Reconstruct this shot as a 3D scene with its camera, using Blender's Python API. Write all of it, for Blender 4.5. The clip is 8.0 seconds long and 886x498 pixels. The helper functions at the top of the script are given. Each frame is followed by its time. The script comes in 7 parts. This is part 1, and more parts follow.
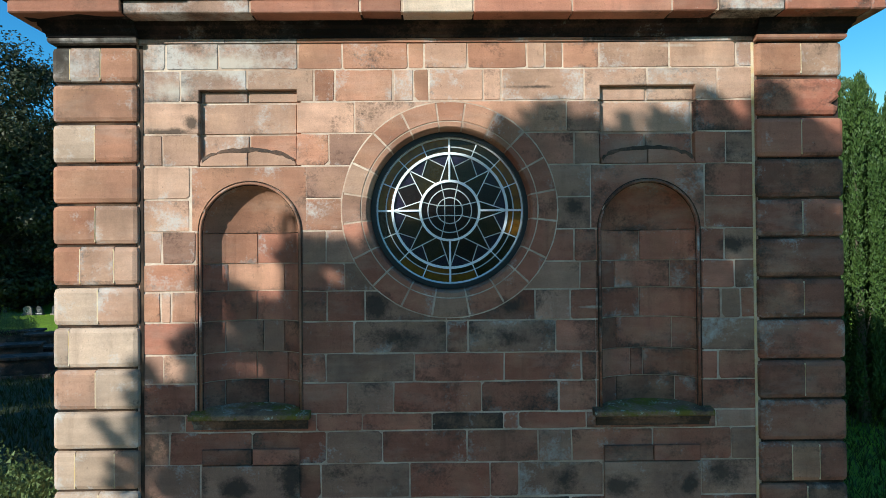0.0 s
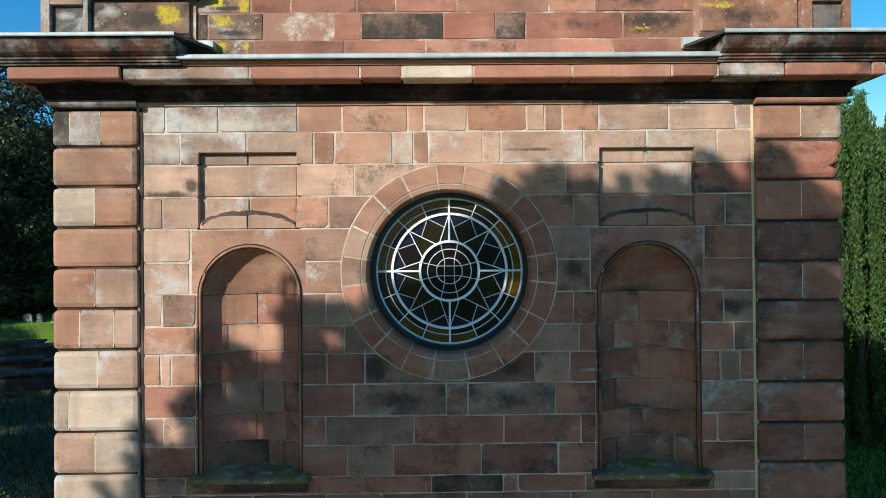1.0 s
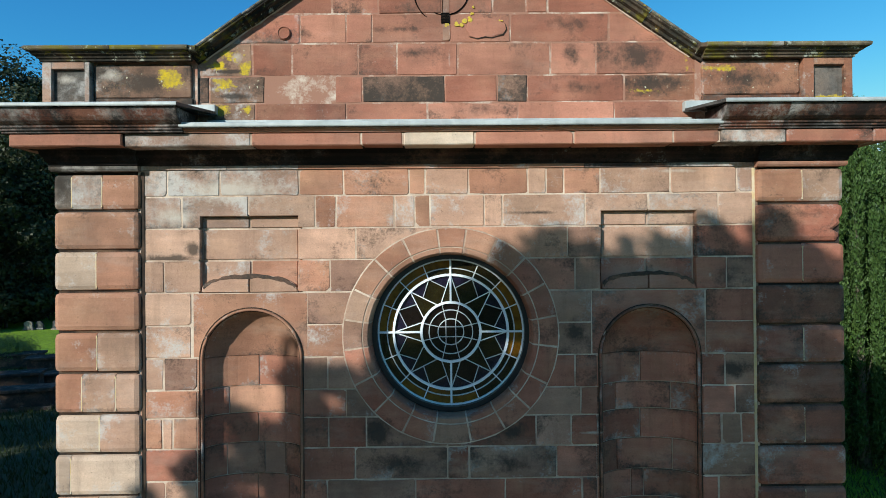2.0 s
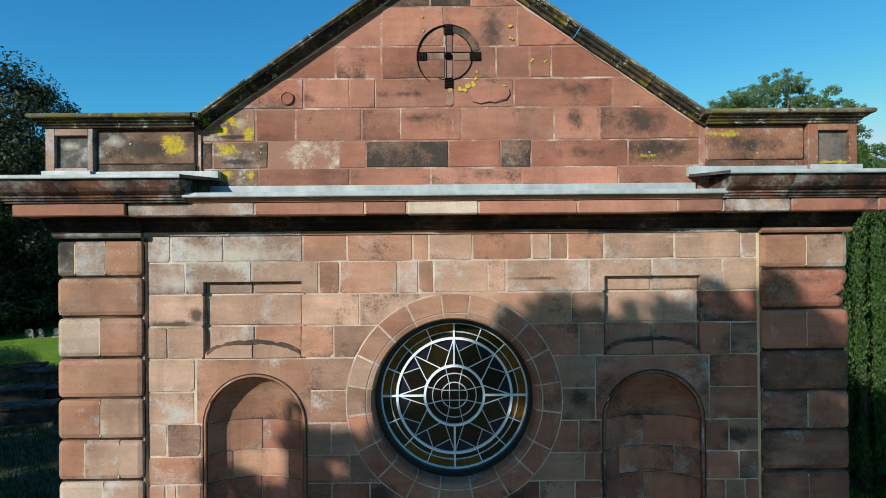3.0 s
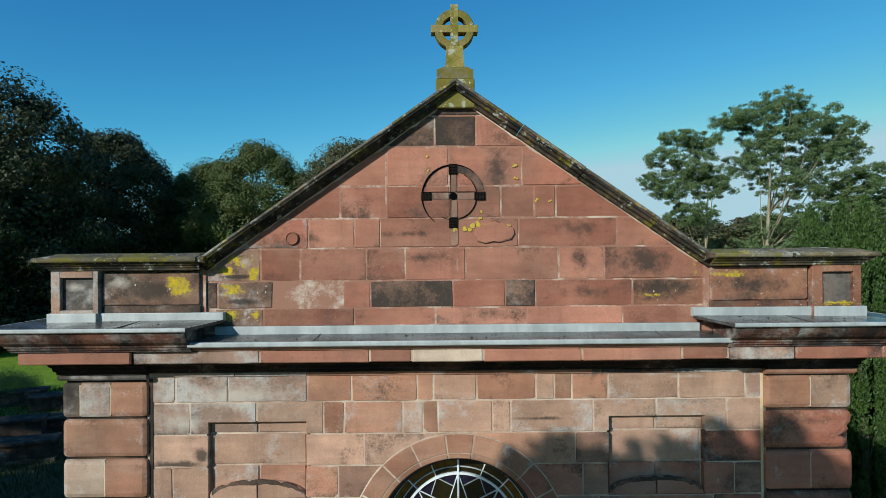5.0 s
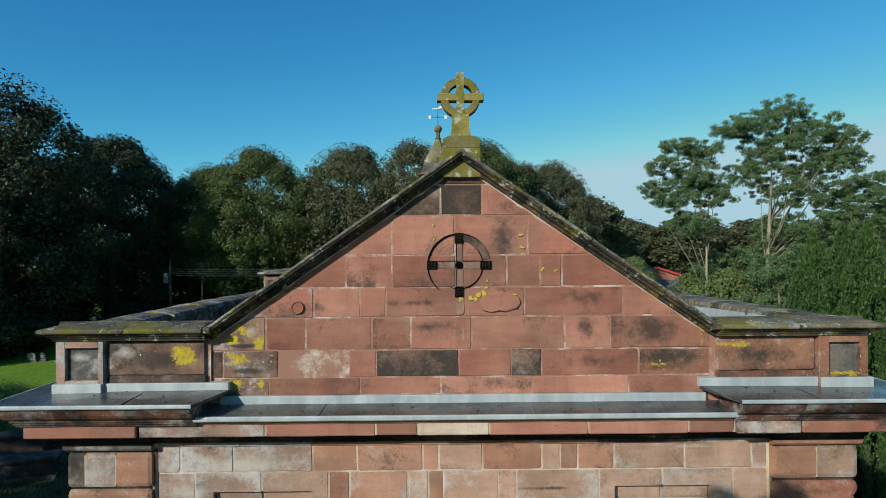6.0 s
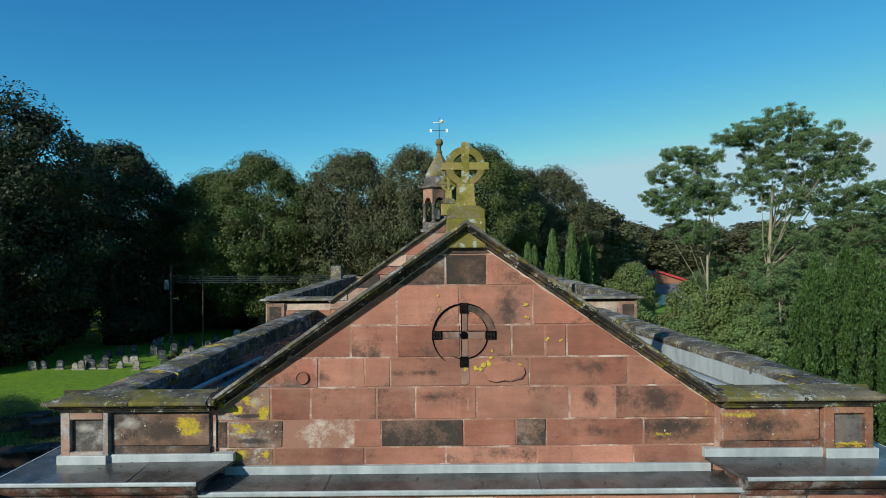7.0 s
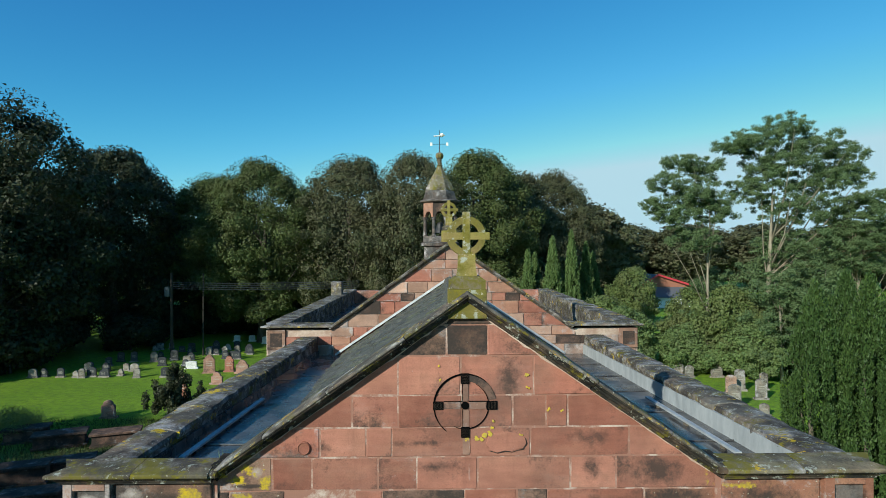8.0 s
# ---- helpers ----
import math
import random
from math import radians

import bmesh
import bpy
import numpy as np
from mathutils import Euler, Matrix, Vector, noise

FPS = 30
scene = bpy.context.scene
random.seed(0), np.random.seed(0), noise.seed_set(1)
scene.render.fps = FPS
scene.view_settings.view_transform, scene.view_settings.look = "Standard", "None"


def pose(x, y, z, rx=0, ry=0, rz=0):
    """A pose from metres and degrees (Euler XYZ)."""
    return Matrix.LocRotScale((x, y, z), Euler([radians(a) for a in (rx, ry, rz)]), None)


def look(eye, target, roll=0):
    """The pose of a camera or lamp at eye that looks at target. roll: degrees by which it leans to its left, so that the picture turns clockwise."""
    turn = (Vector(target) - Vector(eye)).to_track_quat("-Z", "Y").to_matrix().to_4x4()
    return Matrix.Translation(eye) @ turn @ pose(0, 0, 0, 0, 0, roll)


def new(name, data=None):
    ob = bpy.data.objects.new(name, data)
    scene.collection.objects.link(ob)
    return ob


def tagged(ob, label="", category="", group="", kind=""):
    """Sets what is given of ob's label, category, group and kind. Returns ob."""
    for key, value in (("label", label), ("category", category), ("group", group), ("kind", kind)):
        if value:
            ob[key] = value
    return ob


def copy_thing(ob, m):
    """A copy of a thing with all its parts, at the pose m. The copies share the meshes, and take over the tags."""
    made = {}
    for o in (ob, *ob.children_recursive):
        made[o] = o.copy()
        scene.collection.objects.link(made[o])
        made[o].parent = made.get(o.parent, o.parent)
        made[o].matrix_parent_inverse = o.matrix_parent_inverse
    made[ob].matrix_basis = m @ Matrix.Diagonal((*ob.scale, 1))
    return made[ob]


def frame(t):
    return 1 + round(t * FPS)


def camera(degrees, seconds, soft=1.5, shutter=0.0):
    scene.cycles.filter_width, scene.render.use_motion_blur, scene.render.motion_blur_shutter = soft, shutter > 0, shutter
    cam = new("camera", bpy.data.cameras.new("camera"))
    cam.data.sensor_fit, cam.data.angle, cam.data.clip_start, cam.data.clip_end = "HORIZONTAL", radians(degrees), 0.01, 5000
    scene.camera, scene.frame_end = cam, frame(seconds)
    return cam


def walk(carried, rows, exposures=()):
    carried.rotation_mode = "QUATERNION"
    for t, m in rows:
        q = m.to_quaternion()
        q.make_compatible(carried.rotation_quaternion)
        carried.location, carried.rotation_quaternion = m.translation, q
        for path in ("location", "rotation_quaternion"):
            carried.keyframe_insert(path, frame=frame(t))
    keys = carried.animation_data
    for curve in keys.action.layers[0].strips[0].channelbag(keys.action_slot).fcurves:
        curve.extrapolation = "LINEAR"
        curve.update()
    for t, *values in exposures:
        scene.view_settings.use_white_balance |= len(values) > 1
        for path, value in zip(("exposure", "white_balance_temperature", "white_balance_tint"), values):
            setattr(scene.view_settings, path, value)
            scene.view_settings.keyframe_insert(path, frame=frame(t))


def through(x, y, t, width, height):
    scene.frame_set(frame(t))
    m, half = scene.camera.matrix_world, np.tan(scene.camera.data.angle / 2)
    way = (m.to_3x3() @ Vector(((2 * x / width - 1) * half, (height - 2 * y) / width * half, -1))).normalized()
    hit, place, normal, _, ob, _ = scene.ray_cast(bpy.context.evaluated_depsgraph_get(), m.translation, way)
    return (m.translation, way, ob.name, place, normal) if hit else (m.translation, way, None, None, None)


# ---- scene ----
cam = camera(73.7, 8.0, soft=0.5)
METRES, EYE, TILT, LEAN, TURN = 4.83, 4.0, 0.5, 0.5, -0.5
ROWS = [
    (0.0, 0.0, 0.0, 0.0, 0.0, 0.0, 0.0),
    (0.5, 0.0004, 0.0003, 0.0567, 0.0, -0.0, -0.0),
    (1.0, 0.0009, -0.0005, 0.115, 0.02, -0.04, -0.01),
    (1.5, 0.0002, -0.0018, 0.1732, 0.02, -0.07, -0.01),
    (3.0, -0.0075, 0.0007, 0.3529, 0.07, -0.17, -0.0),
    (3.5, -0.0095, 0.001, 0.4175, 0.08, -0.21, -0.01),
    (4.0, -0.01, 0.0003, 0.483, 0.09, -0.23, -0.01),
    (4.5, -0.0114, -0.0007, 0.5472, 0.11, -0.25, -0.01),
    (6.0, -0.0258, 0.0033, 0.7389, 0.12, -0.34, -0.1),
    (6.5, -0.0308, 0.0048, 0.8033, 0.13, -0.36, -0.11),
    (7.0, -0.0347, 0.0049, 0.8681, 0.14, -0.4, -0.13),
    (7.5, -0.0373, 0.004, 0.933, 0.14, -0.43, -0.14),
    (8.0, -0.037, 0.0046, 0.9987, 0.15, -0.48, -0.14),
]
walk(cam, [(t, pose(-0.095, -5.2, EYE, TILT, LEAN, TURN) @ pose(METRES * x, METRES * y, METRES * z, 90 + pitch, roll, yaw)) for t, x, y, z, yaw, pitch, roll in ROWS],
     exposures=((0.0, 0.36), (1.5, 0.23), (3.0, 0.03), (4.5, -0.14), (6.5, -0.22), (8.0, -0.02)))

# ---- light: low sun from the front left, clear sky ----
SUN_WAY = Vector((-0.86, -1.0, 0.60)).normalized()
world = bpy.data.worlds.new("sky")
scene.world = world
world.use_nodes = True
sky = world.node_tree.nodes.new("ShaderNodeTexSky")
sky.sky_type = "NISHITA"
sky.sun_disc = False
sky.sun_elevation = math.asin(SUN_WAY.z)
sky.sun_rotation = math.atan2(SUN_WAY.x, SUN_WAY.y)
sky.altitude = 50
sky.air_density, sky.dust_density, sky.ozone_density = 0.8, 0.6, 4.0
tint = world.node_tree.nodes.new("ShaderNodeMix")
tint.data_type, tint.blend_type = "RGBA", "MULTIPLY"
tint.inputs[0].default_value, tint.inputs[7].default_value = 1.0, (0.42, 0.98, 0.97, 1)
deep = world.node_tree.nodes.new("ShaderNodeGamma")
deep.inputs["Gamma"].default_value = 1.05
world.node_tree.links.new(sky.outputs[0], deep.inputs["Color"])
world.node_tree.links.new(deep.outputs[0], tint.inputs[6])
split = world.node_tree.nodes.new("ShaderNodeSeparateColor")
join = world.node_tree.nodes.new("ShaderNodeCombineColor")
world.node_tree.links.new(tint.outputs[2], split.inputs[0])
for i, source, base, gain, power, most in ((0, 1, 0.10, 0.0030, 4.0, 2.6), (1, 1, 0.0, 0.790, 1.1, 4.0), (2, 2, 0.0, 1.36, 0.697, 4.6)):
    curve, scaled, raised, capped = (world.node_tree.nodes.new("ShaderNodeMath") for _ in range(4))
    curve.operation, scaled.operation, raised.operation, capped.operation = "POWER", "MULTIPLY", "MULTIPLY_ADD", "MINIMUM"
    curve.inputs[1].default_value, scaled.inputs[1].default_value = power, gain
    raised.inputs[1].default_value, capped.inputs[1].default_value = base, most
    world.node_tree.links.new(split.outputs[source], curve.inputs[0])
    world.node_tree.links.new(curve.outputs[0], scaled.inputs[0])
    world.node_tree.links.new(split.outputs[source], raised.inputs[0])
    world.node_tree.links.new(scaled.outputs[0], raised.inputs[2])
    world.node_tree.links.new(raised.outputs[0], capped.inputs[0])
    world.node_tree.links.new(capped.outputs[0], join.inputs[i])
world.node_tree.links.new(join.outputs[0], world.node_tree.nodes["Background"].inputs[0])
world.node_tree.nodes["Background"].inputs[1].default_value = 0.178
sun = new("sun", bpy.data.lights.new("sun", "SUN"))
sun.data.energy, sun.data.angle, sun.data.color = 5.0, radians(0.53), (0.94, 0.97, 0.90)
sun.matrix_world = look(SUN_WAY * 60, (0, 0, 0))


# ---- materials ----
class Mat:
    """A small wrapper to lay nodes in one line each."""

    def __init__(self, name, rough=0.8, metal=0.0):
        self.m = bpy.data.materials.new(name)
        self.m.use_nodes = True
        self.nt = self.m.node_tree
        self.bsdf = self.nt.nodes["Principled BSDF"]
        self.bsdf.inputs["Roughness"].default_value = rough
        self.bsdf.inputs["Metallic"].default_value = metal
        self.geo = self.nt.nodes.new("ShaderNodeNewGeometry")
        self.info = self.nt.nodes.new("ShaderNodeObjectInfo")

    def link(self, a, b):
        self.nt.links.new(a, b)

    def put(self, socket, value):
        if hasattr(value, "is_linked"):
            self.link(value, socket)
        elif isinstance(value, (tuple, list)) and len(value) == 3 and socket.type == "RGBA":
            socket.default_value = (*value, 1)
        else:
            socket.default_value = value

    def math(self, op, a, b=0.0, clamp=False):
        n = self.nt.nodes.new("ShaderNodeMath")
        n.operation, n.use_clamp = op, clamp
        self.put(n.inputs[0], a)
        self.put(n.inputs[1], b)
        return n.outputs[0]

    def place(self, stretch=(1, 1, 1), shift=0.0):
        """World place, stretched, moved by a random amount for each object."""
        v = self.nt.nodes.new("ShaderNodeVectorMath")
        v.operation = "MULTIPLY"
        self.link(self.geo.outputs["Position"], v.inputs[0])
        v.inputs[1].default_value = stretch
        if not shift:
            return v.outputs[0]
        w = self.nt.nodes.new("ShaderNodeVectorMath")
        w.operation = "ADD"
        self.link(v.outputs[0], w.inputs[0])
        self.link(self.math("MULTIPLY", self.info.outputs["Random"], shift), w.inputs[1])
        return w.outputs[0]

    def noise(self, scale, detail=4.0, rough=0.55, where=None, twist=0.0):
        n = self.nt.nodes.new("ShaderNodeTexNoise")
        n.inputs["Scale"].default_value, n.inputs["Detail"].default_value = scale, detail
        n.inputs["Roughness"].default_value, n.inputs["Distortion"].default_value = rough, twist
        self.link(where if where is not None else self.place(), n.inputs["Vector"])
        return n.outputs[0]

    def span(self, value, lo, hi, a=0.0, b=1.0):
        n = self.nt.nodes.new("ShaderNodeMapRange")
        n.clamp = True
        for i, x in enumerate((value, lo, hi, a, b)):
            self.put(n.inputs[i], x)
        return n.outputs[0]

    def mix(self, fac, a, b, mode="MIX"):
        n = self.nt.nodes.new("ShaderNodeMix")
        n.data_type, n.blend_type = "RGBA", mode
        self.put(n.inputs[0], fac)
        self.put(n.inputs[6], a)
        self.put(n.inputs[7], b)
        return n.outputs[2]

    def patches(self, spots):
        """Strongest of some soft round patches on the front: (x, z, half width, half height, strength)."""
        best = None
        for x, z, w, h, most in spots:
            v, d = self.nt.nodes.new("ShaderNodeVectorMath"), self.nt.nodes.new("ShaderNodeVectorMath")
            v.operation, d.operation = "MULTIPLY_ADD", "LENGTH"
            self.link(self.geo.outputs["Position"], v.inputs[0])
            v.inputs[1].default_value, v.inputs[2].default_value = (1 / w, 0, 1 / h), (-x / w, 0, -z / h)
            self.link(v.outputs[0], d.inputs[0])
            one = self.span(d.outputs["Value"], 0.0, 1.5, most, 0.0)
            best = one if best is None else self.math("MAXIMUM", best, one)
        return best

    def grey(self, v):
        n = self.nt.nodes.new("ShaderNodeCombineColor")
        for i in range(3):
            self.link(v, n.inputs[i])
        return n.outputs[0]

    def bump(self, height, strength=0.3, distance=0.01):
        n = self.nt.nodes.new("ShaderNodeBump")
        n.inputs["Strength"].default_value, n.inputs["Distance"].default_value = strength, distance
        self.link(height, n.inputs["Height"])
        self.link(n.outputs[0], self.bsdf.inputs["Normal"])

    def colour(self, c):
        self.put(self.bsdf.inputs["Base Color"], c)
        return self.m


def sandstone(name, c1, c2, soot=0.3, bloom=0.2, lichen=0.0, moss=0.0, smut=(0.050, 0.041, 0.035), wall=(), warm=0.6):
    """Weathered sandstone: bedding, grain, soot crust, salt bloom and lichen patches."""
    k = Mat(name, 0.92)
    k.bsdf.inputs["Specular IOR Level"].default_value = 0.12
    rnd = k.info.outputs["Random"]
    other = k.math("FRACT", k.math("MULTIPLY", rnd, 7.31))
    third = k.math("FRACT", k.math("MULTIPLY", rnd, 23.7))
    at = k.place(shift=23.0)
    col = k.mix(rnd, c1, c2)
    col = k.mix(1.0, col, k.grey(k.span(other, 0, 1, 0.74, 1.16)), "MULTIPLY")
    buff = k.span(k.noise(2.2, 6, 0.62, k.place((1, 1, 1.3), 57.0)), 0.46, 0.70, 0, warm)
    col = k.mix(buff, col, tuple(0.5 * a + 0.5 * b for a, b in zip(c2, (0.48, 0.28, 0.17))))
    col = k.mix(1.0, col, k.grey(k.span(k.noise(1.9, 5, 0.6, at), 0.3, 0.7, 0.74, 1.22)), "MULTIPLY")
    bed = k.noise(1.0, 4, 0.65, k.place((2.2, 2.2, 17), 9.0))
    col = k.mix(1.0, col, k.grey(k.span(bed, 0.3, 0.7, 0.90, 1.09)), "MULTIPLY")
    fine = k.noise(95, 4, 0.75)
    col = k.mix(1.0, col, k.grey(k.span(fine, 0.25, 0.75, 0.83, 1.16)), "MULTIPLY")
    pit = k.span(k.noise(48, 4, 0.65, k.place((1, 1, 1.6), 5.0)), 0.66, 0.70, 0, 0.5)
    col = k.mix(pit, col, smut)
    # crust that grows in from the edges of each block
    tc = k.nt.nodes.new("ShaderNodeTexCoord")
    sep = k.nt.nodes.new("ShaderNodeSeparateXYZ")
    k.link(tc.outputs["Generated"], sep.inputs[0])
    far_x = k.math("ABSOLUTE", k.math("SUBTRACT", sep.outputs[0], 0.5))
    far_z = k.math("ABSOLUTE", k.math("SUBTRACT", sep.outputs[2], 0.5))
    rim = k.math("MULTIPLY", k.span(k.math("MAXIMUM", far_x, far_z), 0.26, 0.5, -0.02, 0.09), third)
    grit = k.math("MULTIPLY", k.math("SUBTRACT", k.noise(44, 5, 0.75), 0.5), 0.34)
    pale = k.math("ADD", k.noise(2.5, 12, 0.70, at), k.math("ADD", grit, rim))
    col = k.mix(k.span(pale, 0.61 - 0.30 * bloom, 0.76 - 0.30 * bloom, 0, 0.86 if bloom else 0.0), col, (0.51, 0.48, 0.455))
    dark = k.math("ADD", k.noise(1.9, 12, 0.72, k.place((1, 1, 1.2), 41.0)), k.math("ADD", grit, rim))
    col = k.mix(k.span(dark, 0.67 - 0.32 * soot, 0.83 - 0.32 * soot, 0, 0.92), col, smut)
    run = k.noise(1.0, 6, 0.65, k.place((7, 7, 0.7), 3.0))
    col = k.mix(k.span(run, 0.56, 0.74, 0, 0.30 + 0.4 * soot), col, tuple(0.4 * c + 0.6 * m for c, m in zip(c1, smut)))
    speck = k.span(k.noise(30, 5, 0.7, at), 0.645, 0.70, 0, 0.30 + 0.4 * soot)
    col = k.mix(speck, col, smut)
    chip = k.span(k.noise(21, 5, 0.65, k.place(shift=71.0)), 0.69, 0.73, 0, 0.30 + 0.4 * bloom)
    col = k.mix(chip, col, (0.56, 0.48, 0.42))
    if wall:
        blot = k.patches(wall)
        ragged = k.math("ADD", k.math("MULTIPLY", k.noise(7, 9, 0.75), 1.5), k.math("MULTIPLY", grit, 0.6))
        blot = k.span(k.math("ADD", blot, ragged), 1.05, 1.45, 0, 0.88)
        film = k.math("ADD", k.noise(1.15, 9, 0.68), k.math("MULTIPLY", grit, 0.25))
        col = k.mix(k.span(film, 0.50, 0.72, 0, 0.55), col, (0.15, 0.10, 0.075))
        wash = k.noise(1.0, 8, 0.68, k.place((0.9, 0.9, 2.6)))
        col = k.mix(k.span(wash, 0.52, 0.74, 0, 0.32 if warm > 0.5 else 0.15), col, (0.50, 0.40, 0.33))
        col = k.mix(k.math("MULTIPLY", blot, k.span(k.noise(1.0, 1, 0.5), 0.2, 0.5, 0.8, 1.0)), col, smut)
    if wall:
        lime = k.patches(LIME if wall is STAINS else BLOOM)
        col = k.mix(k.span(k.math("ADD", lime, k.math("MULTIPLY", ragged, 0.7)), 1.08, 1.45, 0, 0.8), col, (0.52, 0.46, 0.40))
    if wall is SMEARS:
        flecks = k.math("MULTIPLY", k.noise(11, 10, 0.78, k.place((1, 1, 1.4))), 1.9)
        gold = k.math("ADD", k.math("MULTIPLY", k.patches(GOLD), 0.8), flecks)
        col = k.mix(k.span(gold, 1.38, 1.56, 0, 0.95), col, k.mix(k.span(k.noise(26, 6, 0.7), 0.4, 0.62), (0.60, 0.42, 0.02), (0.34, 0.25, 0.06)))
    if lichen:
        white = k.math("ADD", k.noise(3.4, 10, 0.70, k.place(shift=31.0)), grit)
        col = k.mix(k.span(white, 0.69 - 0.22 * lichen, 0.80 - 0.22 * lichen, 0, 0.8), col, (0.50, 0.48, 0.41))
        yel = k.math("ADD", k.noise(3.3, 10, 0.70, at), grit)
        col = k.mix(k.span(yel, 0.69 - 0.25 * lichen, 0.75 - 0.25 * lichen, 0, 0.95), col, (0.62, 0.40, 0.02))
        dots = k.span(k.noise(30, 3, 0.5, at), 0.69, 0.72, 0, 0.8)
        col = k.mix(dots, col, (0.60, 0.56, 0.42))
    if moss:
        grn = k.math("ADD", k.noise(2.8, 10, 0.68, at), grit)
        col = k.mix(k.span(grn, 0.72 - 0.4 * moss, 0.82 - 0.4 * moss, 0, 0.9), col, (0.150, 0.128, 0.020))
    if moss and lichen:
        crust = k.math("ADD", k.noise(9, 8, 0.7, k.place(shift=47.0)), grit)
        col = k.mix(k.span(crust, 0.58, 0.64, 0, 0.85), col, (0.42, 0.43, 0.35))
        tuft = k.math("ADD", k.noise(6, 8, 0.7, k.place(shift=67.0)), grit)
        col = k.mix(k.span(tuft, 0.58, 0.66, 0, 0.9), col, (0.20, 0.165, 0.02))
    h = k.math("ADD", k.math("MULTIPLY", fine, 0.3), k.noise(9, 7, 0.68, at))
    k.bump(h, 0.45, 0.016)
    return k.colour(col)


# soot and algae blots on the front: place, half width, half height, strength
STAINS = ((-0.02, 2.75, 0.34, 1.0, 0.45), (-0.65, 3.56, 0.15, 0.15, 1.0), (-0.45, 3.27, 0.40, 0.13, 0.75), (0.54, 3.54, 0.16, 0.10, 0.9), (0.50, 3.27, 0.30, 0.13, 0.65), (1.50, 1.97, 0.17, 0.11, 1.0), (2.10, 1.97, 0.10, 0.11, 1.0),
          (2.42, 2.05, 0.25, 0.17, 0.8), (2.52, 4.07, 0.17, 0.09, 0.95), (1.11, 4.42, 0.13, 0.14, 0.8), (1.0, 2.0, 0.18, 0.2, 0.75), (-1.87, 1.98, 0.17, 0.12, 1.0), (-1.38, 2.05, 0.12, 0.22, 0.95), (-2.58, 2.33, 0.15, 0.15, 0.8),
          (-2.45, 5.09, 0.30, 0.045, 0.95), (-2.24, 5.17, 0.10, 0.08, 0.9), (0.76, 5.47, 0.28, 0.022, 0.8), (3.10, 5.45, 0.25, 0.10, 0.6), (2.46, 4.88, 0.22, 0.16, 0.6))
# lime runs and salt bloom
LIME = ((1.25, 3.525, 0.22, 0.028, 0.9), (2.31, 4.91, 0.03, 0.05, 0.9), (-2.35, 3.11, 0.22, 0.03, 0.8), (-1.9, 5.68, 0.75, 0.18, 1.05), (-2.4, 5.45, 0.35, 0.16, 0.95), (2.0, 5.83, 0.5, 0.04, 0.8), (-2.35, 2.87, 0.2, 0.02, 0.8))
# sooty smears on the gable
SMEARS = ((1.12, 6.86, 0.13, 0.22, 0.65), (1.07, 7.14, 0.26, 0.10, 0.65), (1.70, 6.86, 0.23, 0.18, 0.92), (0.38, 7.70, 0.15, 0.25, 0.77), (-0.40, 7.11, 0.29, 0.04, 0.65), (1.82, 6.61, 0.34, 0.11, 0.92), (-0.85, 7.38, 0.13, 0.11, 0.65), (1.20, 6.59, 0.34, 0.08, 0.65), (0.30, 7.97, 0.23, 0.09, 0.77), (-1.30, 7.08, 0.11, 0.09, 0.65), (0.29, 6.40, 0.26, 0.07, 0.65), (-1.60, 6.66, 0.17, 0.14, 0.65), (-1.20, 6.38, 0.41, 0.06, 0.65), (-0.30, 6.90, 0.34, 0.06, 0.65), (-2.66, 6.64, 0.23, 0.13, 1.05), (-1.93, 6.74, 0.21, 0.02, 1.00), (-1.88, 6.52, 0.17, 0.03, 1.00), (-3.40, 5.77, 0.11, 0.15, 0.80), (2.60, 6.64, 0.36, 0.10, 0.90), (2.95, 5.62, 0.08, 0.04, 1.20), (3.36, 5.72, 0.10, 0.08, 1.00), (3.32, 5.81, 0.23, 0.03, 0.90))
BLOOM = ((-0.25, 8.02, 0.07, 0.28, 0.88), (0.02, 6.85, 0.03, 0.38, 0.68), (-2.95, 6.70, 0.18, 0.10, 0.93), (-1.86, 6.86, 0.10, 0.09, 0.88), (-3.33, 6.66, 0.14, 0.09, 0.93), (-1.86, 6.41, 0.03, 0.06, 0.88), (-3.14, 5.75, 0.14, 0.12, 0.88))
# yellow lichen on the gable and parapet
GOLD = ((-2.02, 6.79, 0.12, 0.06, 1.12), (-1.78, 6.78, 0.08, 0.08, 1.12), (-1.93, 6.88, 0.17, 0.09, 0.87), (-2.43, 6.66, 0.14, 0.12, 1.07), (-1.98, 6.62, 0.12, 0.08, 0.97), (-1.99, 6.40, 0.09, 0.08, 1.02), (-1.78, 6.40, 0.06, 0.06, 1.02), (-2.17, 6.84, 0.08, 0.03, 1.02), (2.44, 6.73, 0.30, 0.04, 0.87), (1.75, 6.55, 0.20, 0.03, 0.82), (3.37, 6.47, 0.22, 0.03, 0.92), (2.13, 6.82, 0.04, 0.11, 0.82))
